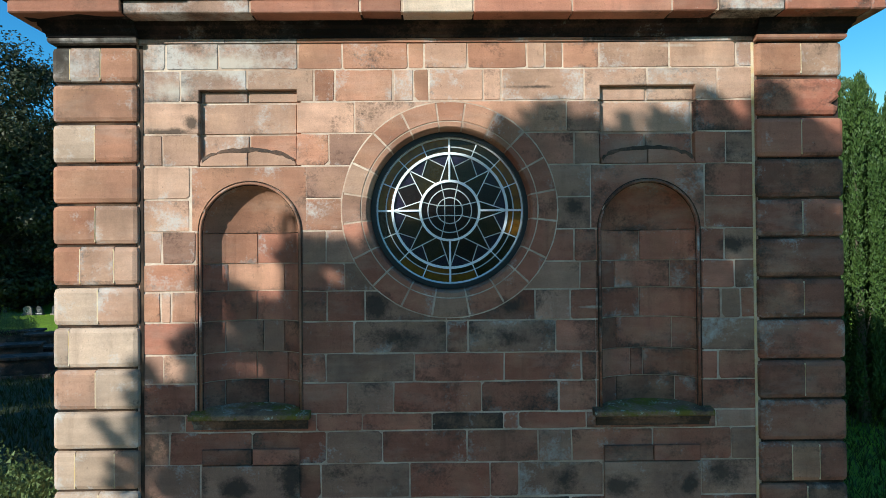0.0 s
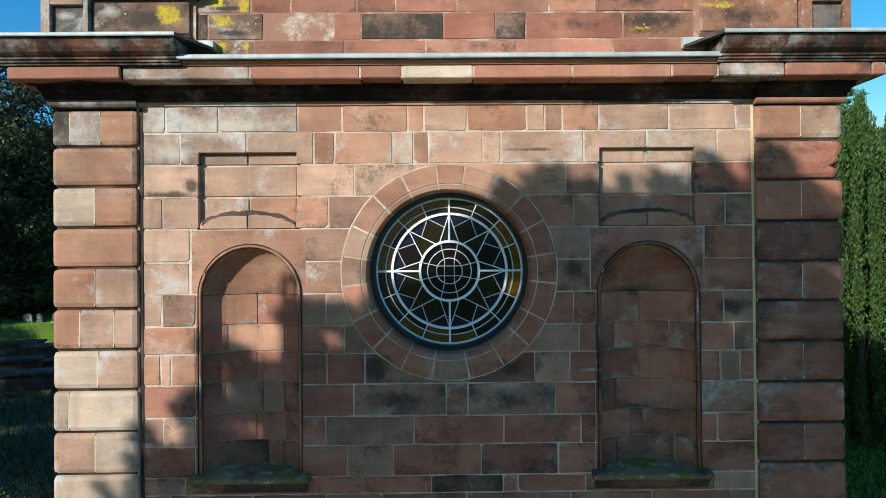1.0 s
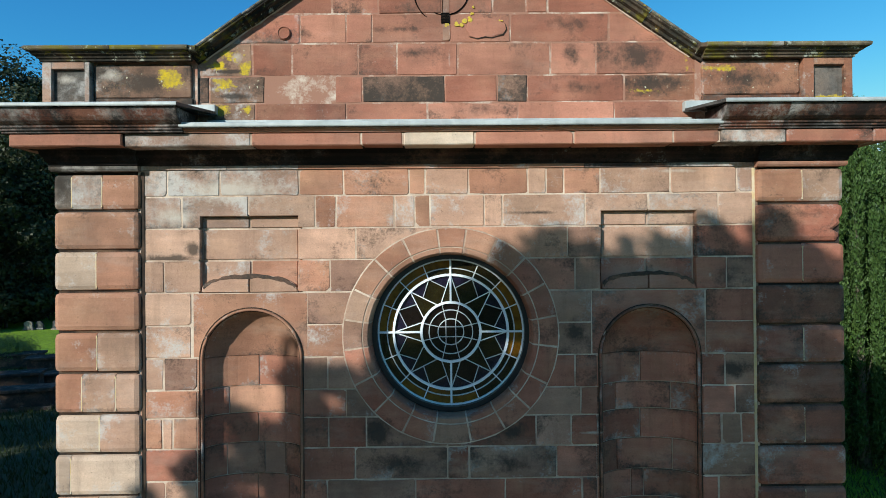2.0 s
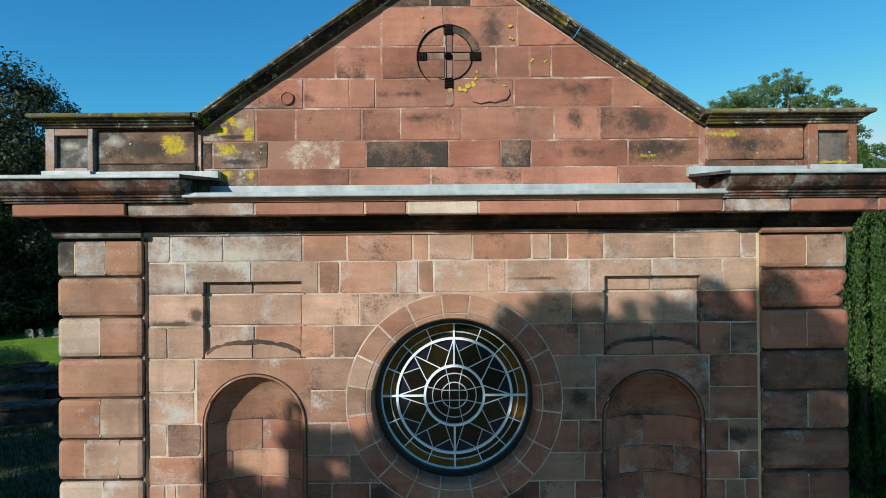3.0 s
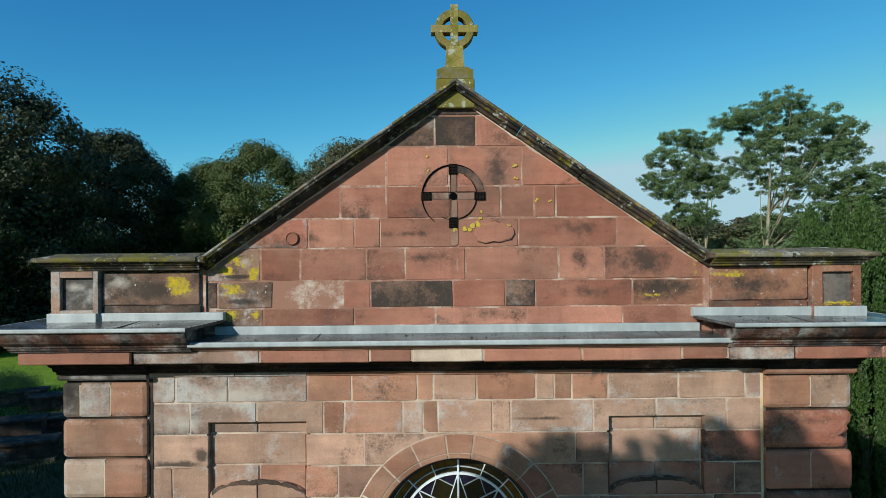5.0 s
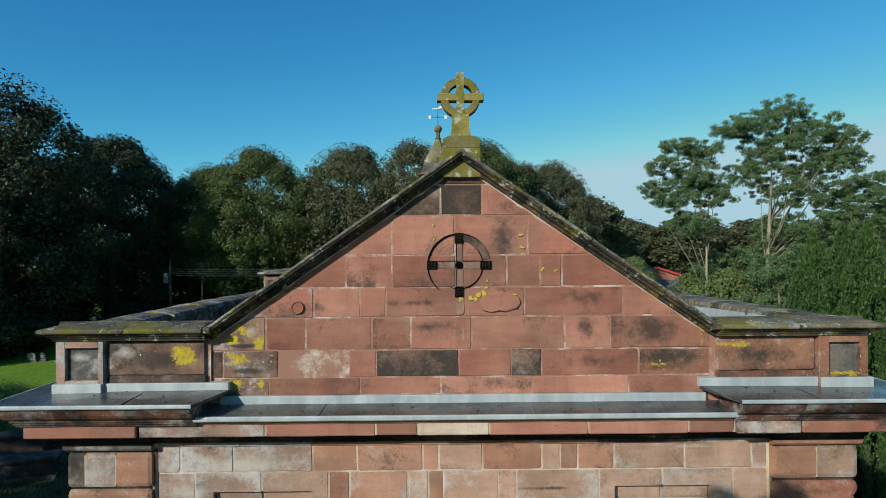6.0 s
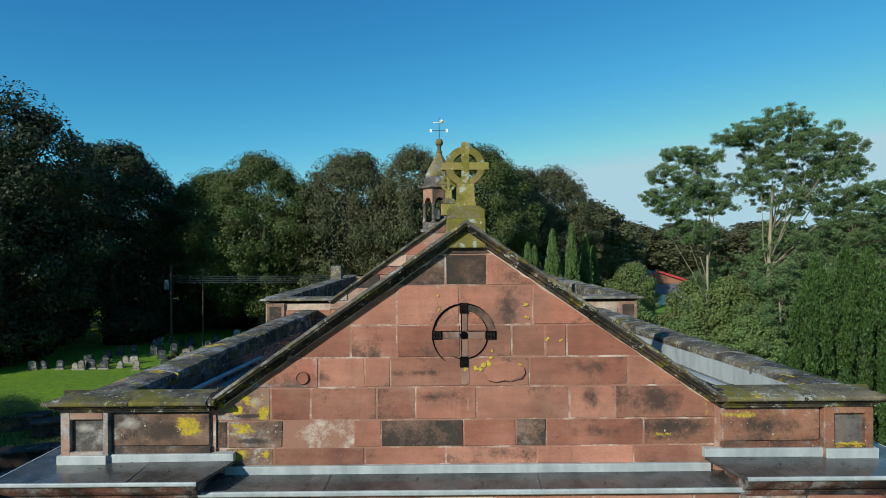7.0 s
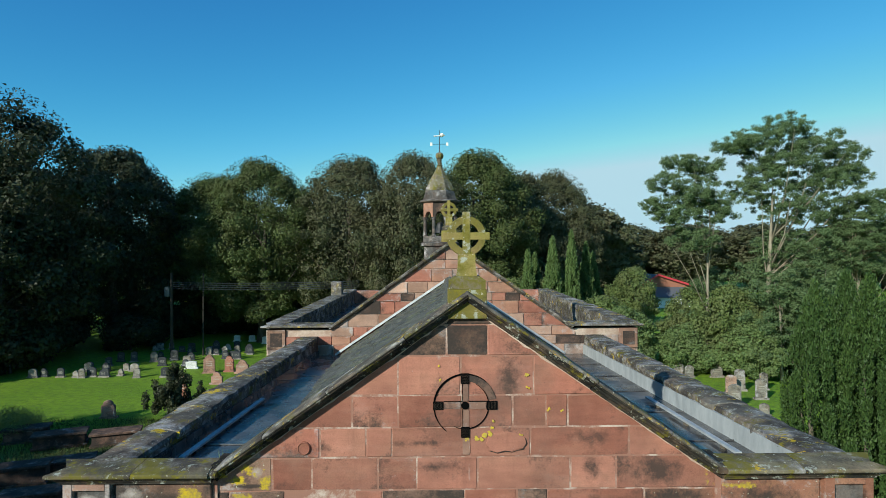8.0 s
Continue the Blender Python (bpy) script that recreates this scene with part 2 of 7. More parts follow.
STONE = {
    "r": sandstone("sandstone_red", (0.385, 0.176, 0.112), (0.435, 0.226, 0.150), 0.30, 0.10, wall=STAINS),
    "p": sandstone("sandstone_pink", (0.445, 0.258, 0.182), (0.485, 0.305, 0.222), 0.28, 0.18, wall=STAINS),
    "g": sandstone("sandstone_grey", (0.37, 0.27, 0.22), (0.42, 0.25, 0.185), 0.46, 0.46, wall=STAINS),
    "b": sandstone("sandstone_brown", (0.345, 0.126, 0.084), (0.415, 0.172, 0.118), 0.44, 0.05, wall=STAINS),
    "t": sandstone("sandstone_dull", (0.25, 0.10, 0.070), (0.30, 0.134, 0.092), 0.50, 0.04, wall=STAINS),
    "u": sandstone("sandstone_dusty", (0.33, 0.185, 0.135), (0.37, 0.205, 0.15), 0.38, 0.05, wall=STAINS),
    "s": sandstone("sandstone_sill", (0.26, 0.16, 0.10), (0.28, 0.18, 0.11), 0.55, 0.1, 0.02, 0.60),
    # dark red stone with soot; the lead edge's shade is in its colour
    "v": sandstone("sandstone_cornice_in_shade", (0.13, 0.055, 0.038), (0.16, 0.065, 0.045), 0.78, 0.36, 0.0, 0.0, (0.018, 0.017, 0.017)),
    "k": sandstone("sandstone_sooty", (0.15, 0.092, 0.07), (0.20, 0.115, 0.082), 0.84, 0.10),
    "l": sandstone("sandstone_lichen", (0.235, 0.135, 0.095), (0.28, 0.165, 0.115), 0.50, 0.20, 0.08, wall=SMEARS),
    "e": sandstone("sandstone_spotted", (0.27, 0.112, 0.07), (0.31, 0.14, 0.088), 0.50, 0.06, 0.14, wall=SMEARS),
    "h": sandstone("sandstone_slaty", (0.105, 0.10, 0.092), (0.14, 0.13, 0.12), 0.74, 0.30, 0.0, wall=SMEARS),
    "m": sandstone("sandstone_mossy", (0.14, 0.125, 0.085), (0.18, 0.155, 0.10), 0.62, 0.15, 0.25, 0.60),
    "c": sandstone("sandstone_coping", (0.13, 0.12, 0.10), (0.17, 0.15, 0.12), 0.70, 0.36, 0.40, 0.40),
    # black stain on the coping, and the shade under it, in one colour
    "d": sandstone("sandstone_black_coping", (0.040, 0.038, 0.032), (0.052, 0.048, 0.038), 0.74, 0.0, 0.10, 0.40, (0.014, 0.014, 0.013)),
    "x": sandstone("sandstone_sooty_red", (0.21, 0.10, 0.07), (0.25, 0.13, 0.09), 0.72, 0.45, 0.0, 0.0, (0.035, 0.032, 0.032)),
    # soot crust plus the shade under the cornice, both in the colour
    "z": sandstone("soot_and_shade_soffit", (0.055, 0.035, 0.03), (0.06, 0.03, 0.024), 0.9, 0.18, 0.0, 0.0, (0.014, 0.013, 0.013)),
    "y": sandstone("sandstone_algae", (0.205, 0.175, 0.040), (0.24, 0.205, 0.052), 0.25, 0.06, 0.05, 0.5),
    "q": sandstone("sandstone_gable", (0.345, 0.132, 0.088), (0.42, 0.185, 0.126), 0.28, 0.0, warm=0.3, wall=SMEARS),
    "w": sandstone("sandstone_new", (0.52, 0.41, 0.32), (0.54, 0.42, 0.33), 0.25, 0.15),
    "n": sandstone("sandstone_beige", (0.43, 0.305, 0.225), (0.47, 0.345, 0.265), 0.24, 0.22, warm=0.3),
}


def mortar_mat():
    k = Mat("lime_mortar", 0.95)
    col = k.mix(k.span(k.noise(1.7, 9, 0.72), 0.40, 0.62), (0.66, 0.53, 0.42), (0.36, 0.225, 0.16))
    col = k.mix(k.span(k.noise(13, 7, 0.7), 0.48, 0.70, 0, 0.7), col, (0.40, 0.27, 0.20))
    col = k.mix(k.span(k.noise(1.15, 9, 0.68), 0.50, 0.72, 0, 0.5), col, (0.15, 0.10, 0.075))
    k.bump(k.noise(70, 4), 0.5, 0.006)
    return k.colour(col)


def red_mortar_mat():
    k = Mat("stone_dust_mortar", 0.95)
    n = k.noise(3.5, 8, 0.75)
    col = k.mix(k.span(n, 0.50, 0.64), (0.32, 0.155, 0.105), (0.58, 0.46, 0.37))
    k.bump(k.noise(70, 4), 0.5, 0.006)
    return k.colour(col)


def cream_mat():
    k = Mat("yellowed_pointing", 0.95)
    col = k.mix(k.span(k.noise(6, 6, 0.7), 0.4, 0.65), (0.62, 0.52, 0.38), (0.58, 0.40, 0.16))
    k.bump(k.noise(70, 4), 0.4, 0.005)
    return k.colour(col)


def lead_mat():
    k = Mat("wet_lead_sheet", 0.2, 0.05)
    n = k.noise(2.6, 7, 0.62, None, 0.6)
    col = k.mix(k.span(n, 0.40, 0.62), (0.045, 0.042, 0.04), (0.12, 0.115, 0.11))
    k.bsdf.inputs["Specular IOR Level"].default_value = 0.42
    k.put(k.bsdf.inputs["Roughness"], k.span(k.noise(2.2, 6, 0.6), 0.35, 0.65, 0.10, 0.42))
    k.bump(k.noise(3.5, 3), 0.08, 0.02)
    return k.colour(col)


def dull_lead_mat():
    k = Mat("pale_lead", 0.6, 0.1)
    n = k.noise(7, 7, 0.62, k.place((1, 1, 0.4)))
    col = k.mix(k.span(n, 0.32, 0.72), (0.50, 0.52, 0.51), (0.30, 0.32, 0.32))
    k.bump(k.noise(9, 3), 0.2, 0.02)
    return k.colour(col)


def paint_mat(name, a, b, rough=0.5, scale=14):
    k = Mat(name, rough)
    col = k.mix(k.span(k.noise(scale, 6, 0.6), 0.35, 0.7), a, b)
    k.bump(k.noise(60, 3), 0.12, 0.004)
    return k.colour(col)


def glass_mat(name, tint, through=0.75):
    k = Mat(name, 0.22)
    k.bsdf.inputs["Specular IOR Level"].default_value = 0.3
    k.bsdf.inputs["Transmission Weight"].default_value = through
    col = k.mix(k.span(k.noise(16, 5, 0.6, k.place(shift=11.0)), 0.3, 0.7), tint, tuple(0.45 * c for c in tint))
    k.bump(k.noise(22, 2), 0.25, 0.004)
    return k.colour(col)


def grass_mat():
    k = Mat("grass", 0.85)
    big = k.noise(0.22, 5, 0.6)
    mid = k.noise(2.6, 6, 0.65)
    fine = k.noise(34, 4, 0.7)
    col = k.mix(k.span(big, 0.35, 0.65), (0.155, 0.29, 0.004), (0.215, 0.35, 0.006))
    col = k.mix(k.span(mid, 0.42, 0.66, 0, 0.75), col, (0.085, 0.16, 0.006))
    col = k.mix(1.0, col, k.grey(k.span(fine, 0.25, 0.75, 0.5, 1.4)), "MULTIPLY")
    wear = k.nt.nodes.new("ShaderNodeVectorMath")
    wear.operation = "LENGTH"
    shifted = k.nt.nodes.new("ShaderNodeVectorMath")
    shifted.operation = "ADD"
    k.link(k.place((0.050, 0.062, 0.0)), shifted.inputs[0])
    shifted.inputs[1].default_value = (0.2, 0.72, 0.0)
    k.link(shifted.outputs[0], wear.inputs[0])
    # unseen bare earth before the church, added to bounce warm light on the wall
    bare = k.span(k.math("ADD", wear.outputs["Value"], k.math("MULTIPLY", mid, 0.7)), 1.0, 1.5, 0.85, 0.0)
    col = k.mix(bare, col, (0.27, 0.19, 0.135))
    rough = k.nt.nodes.new("ShaderNodeVectorMath")
    rough.operation = "DISTANCE"
    k.link(k.place((1.0, 0.75, 0.0)), rough.inputs[0])
    rough.inputs[1].default_value = (-12.0, 8.0, 0.0)
    wild = k.span(k.math("ADD", rough.outputs["Value"], k.math("MULTIPLY", mid, 7.0)), 11.5, 16.0, 0.95, 0.0)
    col = k.mix(wild, col, k.mix(k.span(fine, 0.3, 0.7), (0.03, 0.04, 0.012), (0.075, 0.07, 0.03)))
    k.bump(k.math("ADD", fine, mid), 0.8, 0.06)
    return k.colour(col)


def leaf_mat(name, a, b, c, clear=0.28):
    """Leaves that differ one from the next, with some light let through."""
    k = Mat(name, 0.55)
    rnd = k.geo.outputs["Random Per Island"]
    col = k.mix(rnd, a, b)
    col = k.mix(k.span(k.noise(0.55, 4, 0.6), 0.42, 0.68), col, c)
    k.bsdf.inputs["Specular IOR Level"].default_value = 0.25
    k.colour(col)
    t = k.nt.nodes.new("ShaderNodeBsdfTranslucent")
    k.link(col, t.inputs[0])
    s = k.nt.nodes.new("ShaderNodeMixShader")
    s.inputs[0].default_value = clear
    k.link(k.bsdf.outputs[0], s.inputs[1])
    k.link(t.outputs[0], s.inputs[2])
    k.link(s.outputs[0], k.nt.nodes["Material Output"].inputs[0])
    return k.m


def bark_mat():
    k = Mat("bark", 0.95)
    n = k.noise(1, 7, 0.7, k.place((7, 7, 1.3)))
    k.bump(n, 0.8, 0.03)
    return k.colour(k.mix(k.span(n, 0.35, 0.7), (0.07, 0.055, 0.04), (0.17, 0.14, 0.10)))


def pale_bark_mat():
    k = Mat("pale_bark", 0.95)
    n = k.noise(1, 7, 0.7, k.place((7, 7, 1.3)))
    k.bump(n, 0.8, 0.03)
    return k.colour(k.mix(k.span(n, 0.35, 0.7), (0.20, 0.165, 0.11), (0.36, 0.31, 0.22)))


def slate_mat():
    k = Mat("stone_slate", 0.85)
    n = k.noise(3.2, 7, 0.65, k.place(shift=13.0))
    col = k.mix(k.info.outputs["Random"], (0.095, 0.092, 0.076), (0.125, 0.118, 0.094))
    col = k.mix(k.geo.outputs["Random Per Island"], col, (0.05, 0.05, 0.042))
    col = k.mix(k.span(n, 0.5, 0.72, 0, 0.8), col, (0.15, 0.16, 0.055))
    col = k.mix(k.span(k.noise(14, 8, 0.75), 0.52, 0.66, 0, 0.7), col, (0.26, 0.26, 0.20))
    k.bump(k.noise(30, 5), 0.9, 0.02)
    return k.colour(col)


CREAM, RED_MORTAR, PALE_BARK = cream_mat(), red_mortar_mat(), pale_bark_mat()
MORTAR, LEAD, PALE, GRASS, BARK, SLATE = mortar_mat(), lead_mat(), dull_lead_mat(), grass_mat(), bark_mat(), slate_mat()
WHITE = paint_mat("white_painted_bar", (0.86, 0.88, 0.90), (0.72, 0.76, 0.80), 0.35)
CAME = paint_mat("grey_lead_came", (0.55, 0.57, 0.58), (0.38, 0.40, 0.41), 0.45)
BLUEFRAME = paint_mat("dark_blue_frame", (0.008, 0.012, 0.017), (0.006, 0.009, 0.012), 0.4)
# plain black: the shade inside the vent's hollows, painted on raised pieces
HOLE = Mat("hollow_shade_black", 1.0)
HOLE.bsdf.inputs["Specular IOR Level"].default_value = 0.0
HOLE = HOLE.colour((0.004, 0.004, 0.004))
IRON = paint_mat("black_iron", (0.018, 0.018, 0.02), (0.035, 0.032, 0.03), 0.6)
GILT = paint_mat("white_gilded_vane", (0.85, 0.83, 0.75), (0.75, 0.70, 0.55), 0.35)
SLIP = sandstone("near_black_stone", (0.03, 0.022, 0.02), (0.035, 0.025, 0.02), 0.5, 0.0)
G_AMBER = glass_mat("amber_glass", (0.36, 0.15, 0.012), 0.4)
G_OLIVE = glass_mat("olive_glass", (0.048, 0.036, 0.010), 0.5)
G_NIGHT = glass_mat("dark_violet_glass", (0.035, 0.028, 0.065), 0.45)
G_BROWN = glass_mat("dark_brown_glass", (0.024, 0.013, 0.010), 0.5)
LICHEN = paint_mat("yellow_lichen", (0.62, 0.42, 0.03), (0.40, 0.30, 0.08), 0.95, 40)
PLASTER = paint_mat("dark_plaster", (0.16, 0.14, 0.12), (0.10, 0.09, 0.08), 0.9, 3)
L_BROAD = leaf_mat("broad_leaves", (0.065, 0.098, 0.026), (0.115, 0.145, 0.042), (0.115, 0.125, 0.045))
L_OAK = leaf_mat("oak_leaves", (0.078, 0.092, 0.040), (0.128, 0.132, 0.062), (0.128, 0.114, 0.060))
L_AIRY = leaf_mat("airy_leaves", (0.100, 0.165, 0.066), (0.190, 0.260, 0.108), (0.155, 0.215, 0.090), 0.36)
L_CYPRESS = leaf_mat("cypress_sprays", (0.080, 0.140, 0.040), (0.150, 0.215, 0.066), (0.110, 0.165, 0.050), 0.2)
L_FRESH = leaf_mat("fresh_leaves", (0.105, 0.175, 0.055), (0.205, 0.275, 0.090), (0.160, 0.205, 0.075))
L_HEDGE = leaf_mat("hedge_leaves", (0.100, 0.150, 0.040), (0.200, 0.250, 0.080), (0.165, 0.185, 0.070))
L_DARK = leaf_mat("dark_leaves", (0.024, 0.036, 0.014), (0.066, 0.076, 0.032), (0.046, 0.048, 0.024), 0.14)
L_GRASS = leaf_mat("grass_blades", (0.030, 0.048, 0.010), (0.065, 0.085, 0.020), (0.055, 0.06, 0.018), 0.2)
L_YEW = leaf_mat("yew_needles", (0.024, 0.055, 0.013), (0.080, 0.136, 0.032), (0.040, 0.078, 0.019), 0.10)


# ---- building blocks ----
def solid(name, verts, faces, material, parent=None, label="", smooth=False):
    """One mesh object from points and faces."""
    me = bpy.data.meshes.new(name)
    me.from_pydata([tuple(v) for v in verts], [], faces)
    me.materials.append(material)
    if smooth:
        me.polygons.foreach_set("use_smooth", [True] * len(me.polygons))
    me.update()
    ob = new(name, me)
    ob.parent = parent
    if label:
        tagged(ob, label)
    return ob


def thing(name, label, category, group="", kind="", at=(0, 0, 0)):
    ob = new(name)
    ob.location = at
    return tagged(ob, label, category, group, kind)


class Shape:
    """Collects boxes, sweeps and turned forms into one mesh."""

    def __init__(self):
        self.v, self.f = [], []

    def add(self, verts, faces):
        o = len(self.v)
        self.v += [tuple(p) for p in verts]
        self.f += [tuple(o + i for i in f) for f in faces]
        return self

    def box(self, x0, x1, y0, y1, z0, z1, b=0.0):
        """A box; b bevels all its edges."""
        bm = bmesh.new()
        bmesh.ops.create_cube(bm, size=1)
        for v in bm.verts:
            v.co = ((x0 + x1) / 2 + v.co.x * (x1 - x0), (y0 + y1) / 2 + v.co.y * (y1 - y0), (z0 + z1) / 2 + v.co.z * (z1 - z0))
        if b:
            bmesh.ops.bevel(bm, geom=bm.edges[:], offset=b, segments=2, affect="EDGES", profile=0.6)
        bm.verts.index_update()
        self.add([v.co.copy() for v in bm.verts], [[v.index for v in f.verts] for f in bm.faces])
        bm.free()
        return self

    def sweep(self, rings, caps=True, closed=True):
        """Skin over rings of equal length."""
        n = len(rings[0])
        verts = [p for r in rings for p in r]
        faces = []
        for j in range(len(rings) - 1):
            for i in range(n if closed else n - 1):
                k = (i + 1) % n
                faces.append((j * n + i, j * n + k, (j + 1) * n + k, (j + 1) * n + i))
        if caps:
            faces += [tuple(range(n))[::-1], tuple((len(rings) - 1) * n + i for i in range(n))]
        return self.add(verts, faces)

    def turned(self, profile, sides=16, at=(0, 0, 0), turn=0.0):
        """A form turned about z from (radius, height) pairs."""
        rings = [[(at[0] + r * math.cos(turn + 2 * math.pi * i / sides), at[1] + r * math.sin(turn + 2 * math.pi * i / sides), at[2] + z) for i in range(sides)] for r, z in profile]
        return self.sweep(rings)

    def tube(self, pts, radii, sides=7):
        """A tapering round bar along points."""
        rings = []
        for i, p in enumerate(pts):
            p = Vector(p)
            d = (Vector(pts[min(i + 1, len(pts) - 1)]) - Vector(pts[max(i - 1, 0)])).normalized()
            a = d.orthogonal().normalized() if abs(d.z) > 0.9 else d.cross(Vector((0, 0, 1))).normalized()
            b = d.cross(a)
            rings.append([p + radii[i] * (math.cos(2 * math.pi * k / sides) * a + math.sin(2 * math.pi * k / sides) * b) for k in range(sides)])
        return self.sweep(rings)

    def make(self, name, material, parent=None, label="", smooth=False):
        ob = solid(name, self.v, self.f, material, parent, label, smooth)
        bm = bmesh.new()
        bm.from_mesh(ob.data)
        bmesh.ops.recalc_face_normals(bm, faces=bm.faces[:])
        bm.to_mesh(ob.data)
        bm.free()
        return ob


RS = random.Random(7)


class Worn(list):
    """An outline with worn corners."""


def worn(poly, wear=0.012, jitter=0.003):
    """Cuts the corners of a stone's outline unevenly."""
    out, n = [], len(poly)
    for i, p in enumerate(poly):
        p, a, b = Vector(p), Vector(poly[i - 1]), Vector(poly[(i + 1) % n])
        la, lb = (a - p).length, (b - p).length
        w = wear * RS.uniform(0.4, 1.7) * (2.4 if RS.random() < 0.12 else 1.0)
        for q, l in ((a, la), (b, lb)):
            if l > 1e-6:
                s = p + (q - p) * min(0.3, w / l)
                out.append((s.x + RS.uniform(-jitter, jitter), s.y + RS.uniform(-jitter, jitter)))
        steps = int(lb / 0.17)
        for k in range(1, steps):
            s = p.lerp(b, k / steps)
            out.append((s.x + RS.uniform(-jitter, jitter), s.y + RS.uniform(-jitter, jitter)))
    return Worn(out)


def inset(poly, d):
    if isinstance(poly, Worn):
        xs, zs = [p[0] for p in poly], [p[1] for p in poly]
        cx, cz, hx, hz = (min(xs) + max(xs)) / 2, (min(zs) + max(zs)) / 2, (max(xs) - min(xs)) / 2, (max(zs) - min(zs)) / 2
        return [(cx + (x - cx) * (1 - d / hx), cz + (z - cz) * (1 - d / hz)) for x, z in poly]
    out, n = [], len(poly)
    for i in range(n):
        p, a, b = Vector(poly[i]), Vector(poly[i - 1]), Vector(poly[(i + 1) % n])
        e, f = (p - a), (b - p)
        if e.length < 1e-6 or f.length < 1e-6:
            out.append(tuple(p))
            continue
        m = (Vector((-e.y, e.x)).normalized() + Vector((-f.y, f.x)).normalized())
        m = m.normalized() if m.length > 1e-6 else Vector((0, 0))
        out.append(tuple(p + m * d))
    return out


def slab(name, poly, y0, depth, material, parent, bevel=0.007, label=""):
    """A stone with the outline poly in x and z (counter-clockwise as seen from the front), face at y0."""
    n = len(poly)
    verts = [(x, y0, z) for x, z in inset(poly, bevel)] + [(x, y0 + bevel, z) for x, z in poly] + [(x, y0 + depth, z) for x, z in poly]
    faces = [tuple(range(n))]
    for i in range(n):
        k = (i + 1) % n
        faces += [(n + i, n + k, k, i), (2 * n + i, 2 * n + k, n + k, n + i)]
    return solid(name, verts, faces, material, parent, label)


def rect(x0, x1, z0, z1):
    return [(x0, z0), (x1, z0), (x1, z1), (x0, z1)]


def clip(poly, px, pz, nx, nz):
    """The part of a convex outline on the side of a line to which (nx, nz) points."""
    out = []
    for i, p in enumerate(poly):
        q = poly[(i + 1) % len(poly)]
        a, b = (p[0] - px) * nx + (p[1] - pz) * nz, (q[0] - px) * nx + (q[1] - pz) * nz
        if a >= 0:
            out.append(p)
        if (a > 0 > b) or (a < 0 < b):
            s = a / (a - b)
            out.append((p[0] + s * (q[0] - p[0]), p[1] + s * (q[1] - p[1])))
    return out


def arc(cx, cz, r, a0, a1, n):
    return [(cx + r * math.cos(radians(a0 + (a1 - a0) * i / n)), cz + r * math.sin(radians(a0 + (a1 - a0) * i / n))) for i in range(n + 1)]


# ---- chancel: front wall with its stones ----
chancel = thing("chancel", "red sandstone chancel front with rusticated corners and gable", "church")
WX, WZ, W_IN, W_OUT = 0.012, 4.392, 0.722, 0.948
NICHES = ((-1.741, 0.0), (1.768, 0.012))
N_HALF, N_DEEP, N_SPRING, N_FOOT = 0.425, 0.20, 4.20, 2.63
PANELS = ((-2.18, -1.325, 4.785, 5.458), (1.35, 2.195, 4.785, 5.48))


def hollow_below(x0, x1, z0, z1, cx, cz, r):
    """A rectangle whose upper side is bitten by a circle centred on it."""
    return [(x0, z0), (x1, z0), (x1, z1), (cx + r, z1)] + arc(cx, cz, r, 0, -180, 24)[1:-1] + [(cx - r, z1), (x0, z1)]


def hollow_above(x0, x1, z0, z1, cx, cz, r):
    """A rectangle whose lower side is bitten by a circle centred on it."""
    return [(x0, z0), (cx - r, z0)] + arc(cx, cz, r, 180, 0, 24)[1:-1] + [(cx + r, z0), (x1, z0), (x1, z1), (x0, z1)]


def slab_into(shape, poly, y0, y1):
    n = len(poly)
    verts = [(x, y0, z) for x, z in poly] + [(x, y1, z) for x, z in poly]
    shape.add(verts, [tuple(range(n)), tuple(range(n, 2 * n))[::-1]] + [(n + i, n + (i + 1) % n, (i + 1) % n, i) for i in range(n)])


front_wall = new("front_wall")
front_wall.parent = chancel
tagged(front_wall, "coursed sandstone blocks bedded in lime mortar")


def mortar_bed(poly, y0, y1):
    s = Shape()
    slab_into(s, poly, y0, y1)
    s.make("mortar_bed", MORTAR, front_wall)


CORE_Y, CORE_B = 0.0015, 0.5
for x0, x1 in ((-2.76, -2.2), (-1.29, -0.86), (0.88, 1.33), (2.21, 2.80)):
    mortar_bed(rect(x0, x1, 0.0, 5.90), CORE_Y, CORE_B)
mortar_bed(hollow_below(-0.86, 0.88, 0.0, WZ, WX, WZ, 0.75), CORE_Y, CORE_B)
mortar_bed(hollow_above(-0.86, 0.88, WZ, 5.90, WX, WZ, 0.75), CORE_Y, CORE_B)
for (cx, _), (p0, p1, q0, q1), (x0, x1) in zip(NICHES, PANELS, ((-2.2, -1.29), (1.33, 2.21))):
    mortar_bed(rect(x0, x1, 0.0, 2.60), CORE_Y, CORE_B)
    mortar_bed(hollow_above(x0, x1, N_SPRING, q0, cx, N_SPRING, 0.44), CORE_Y, 0.3)
    mortar_bed(rect(x0, x1, q0, q1 + 0.012), 0.058, CORE_B)
    mortar_bed(rect(x0, x1, q1 + 0.012, 5.90), CORE_Y, CORE_B)

GAP = 0.0060


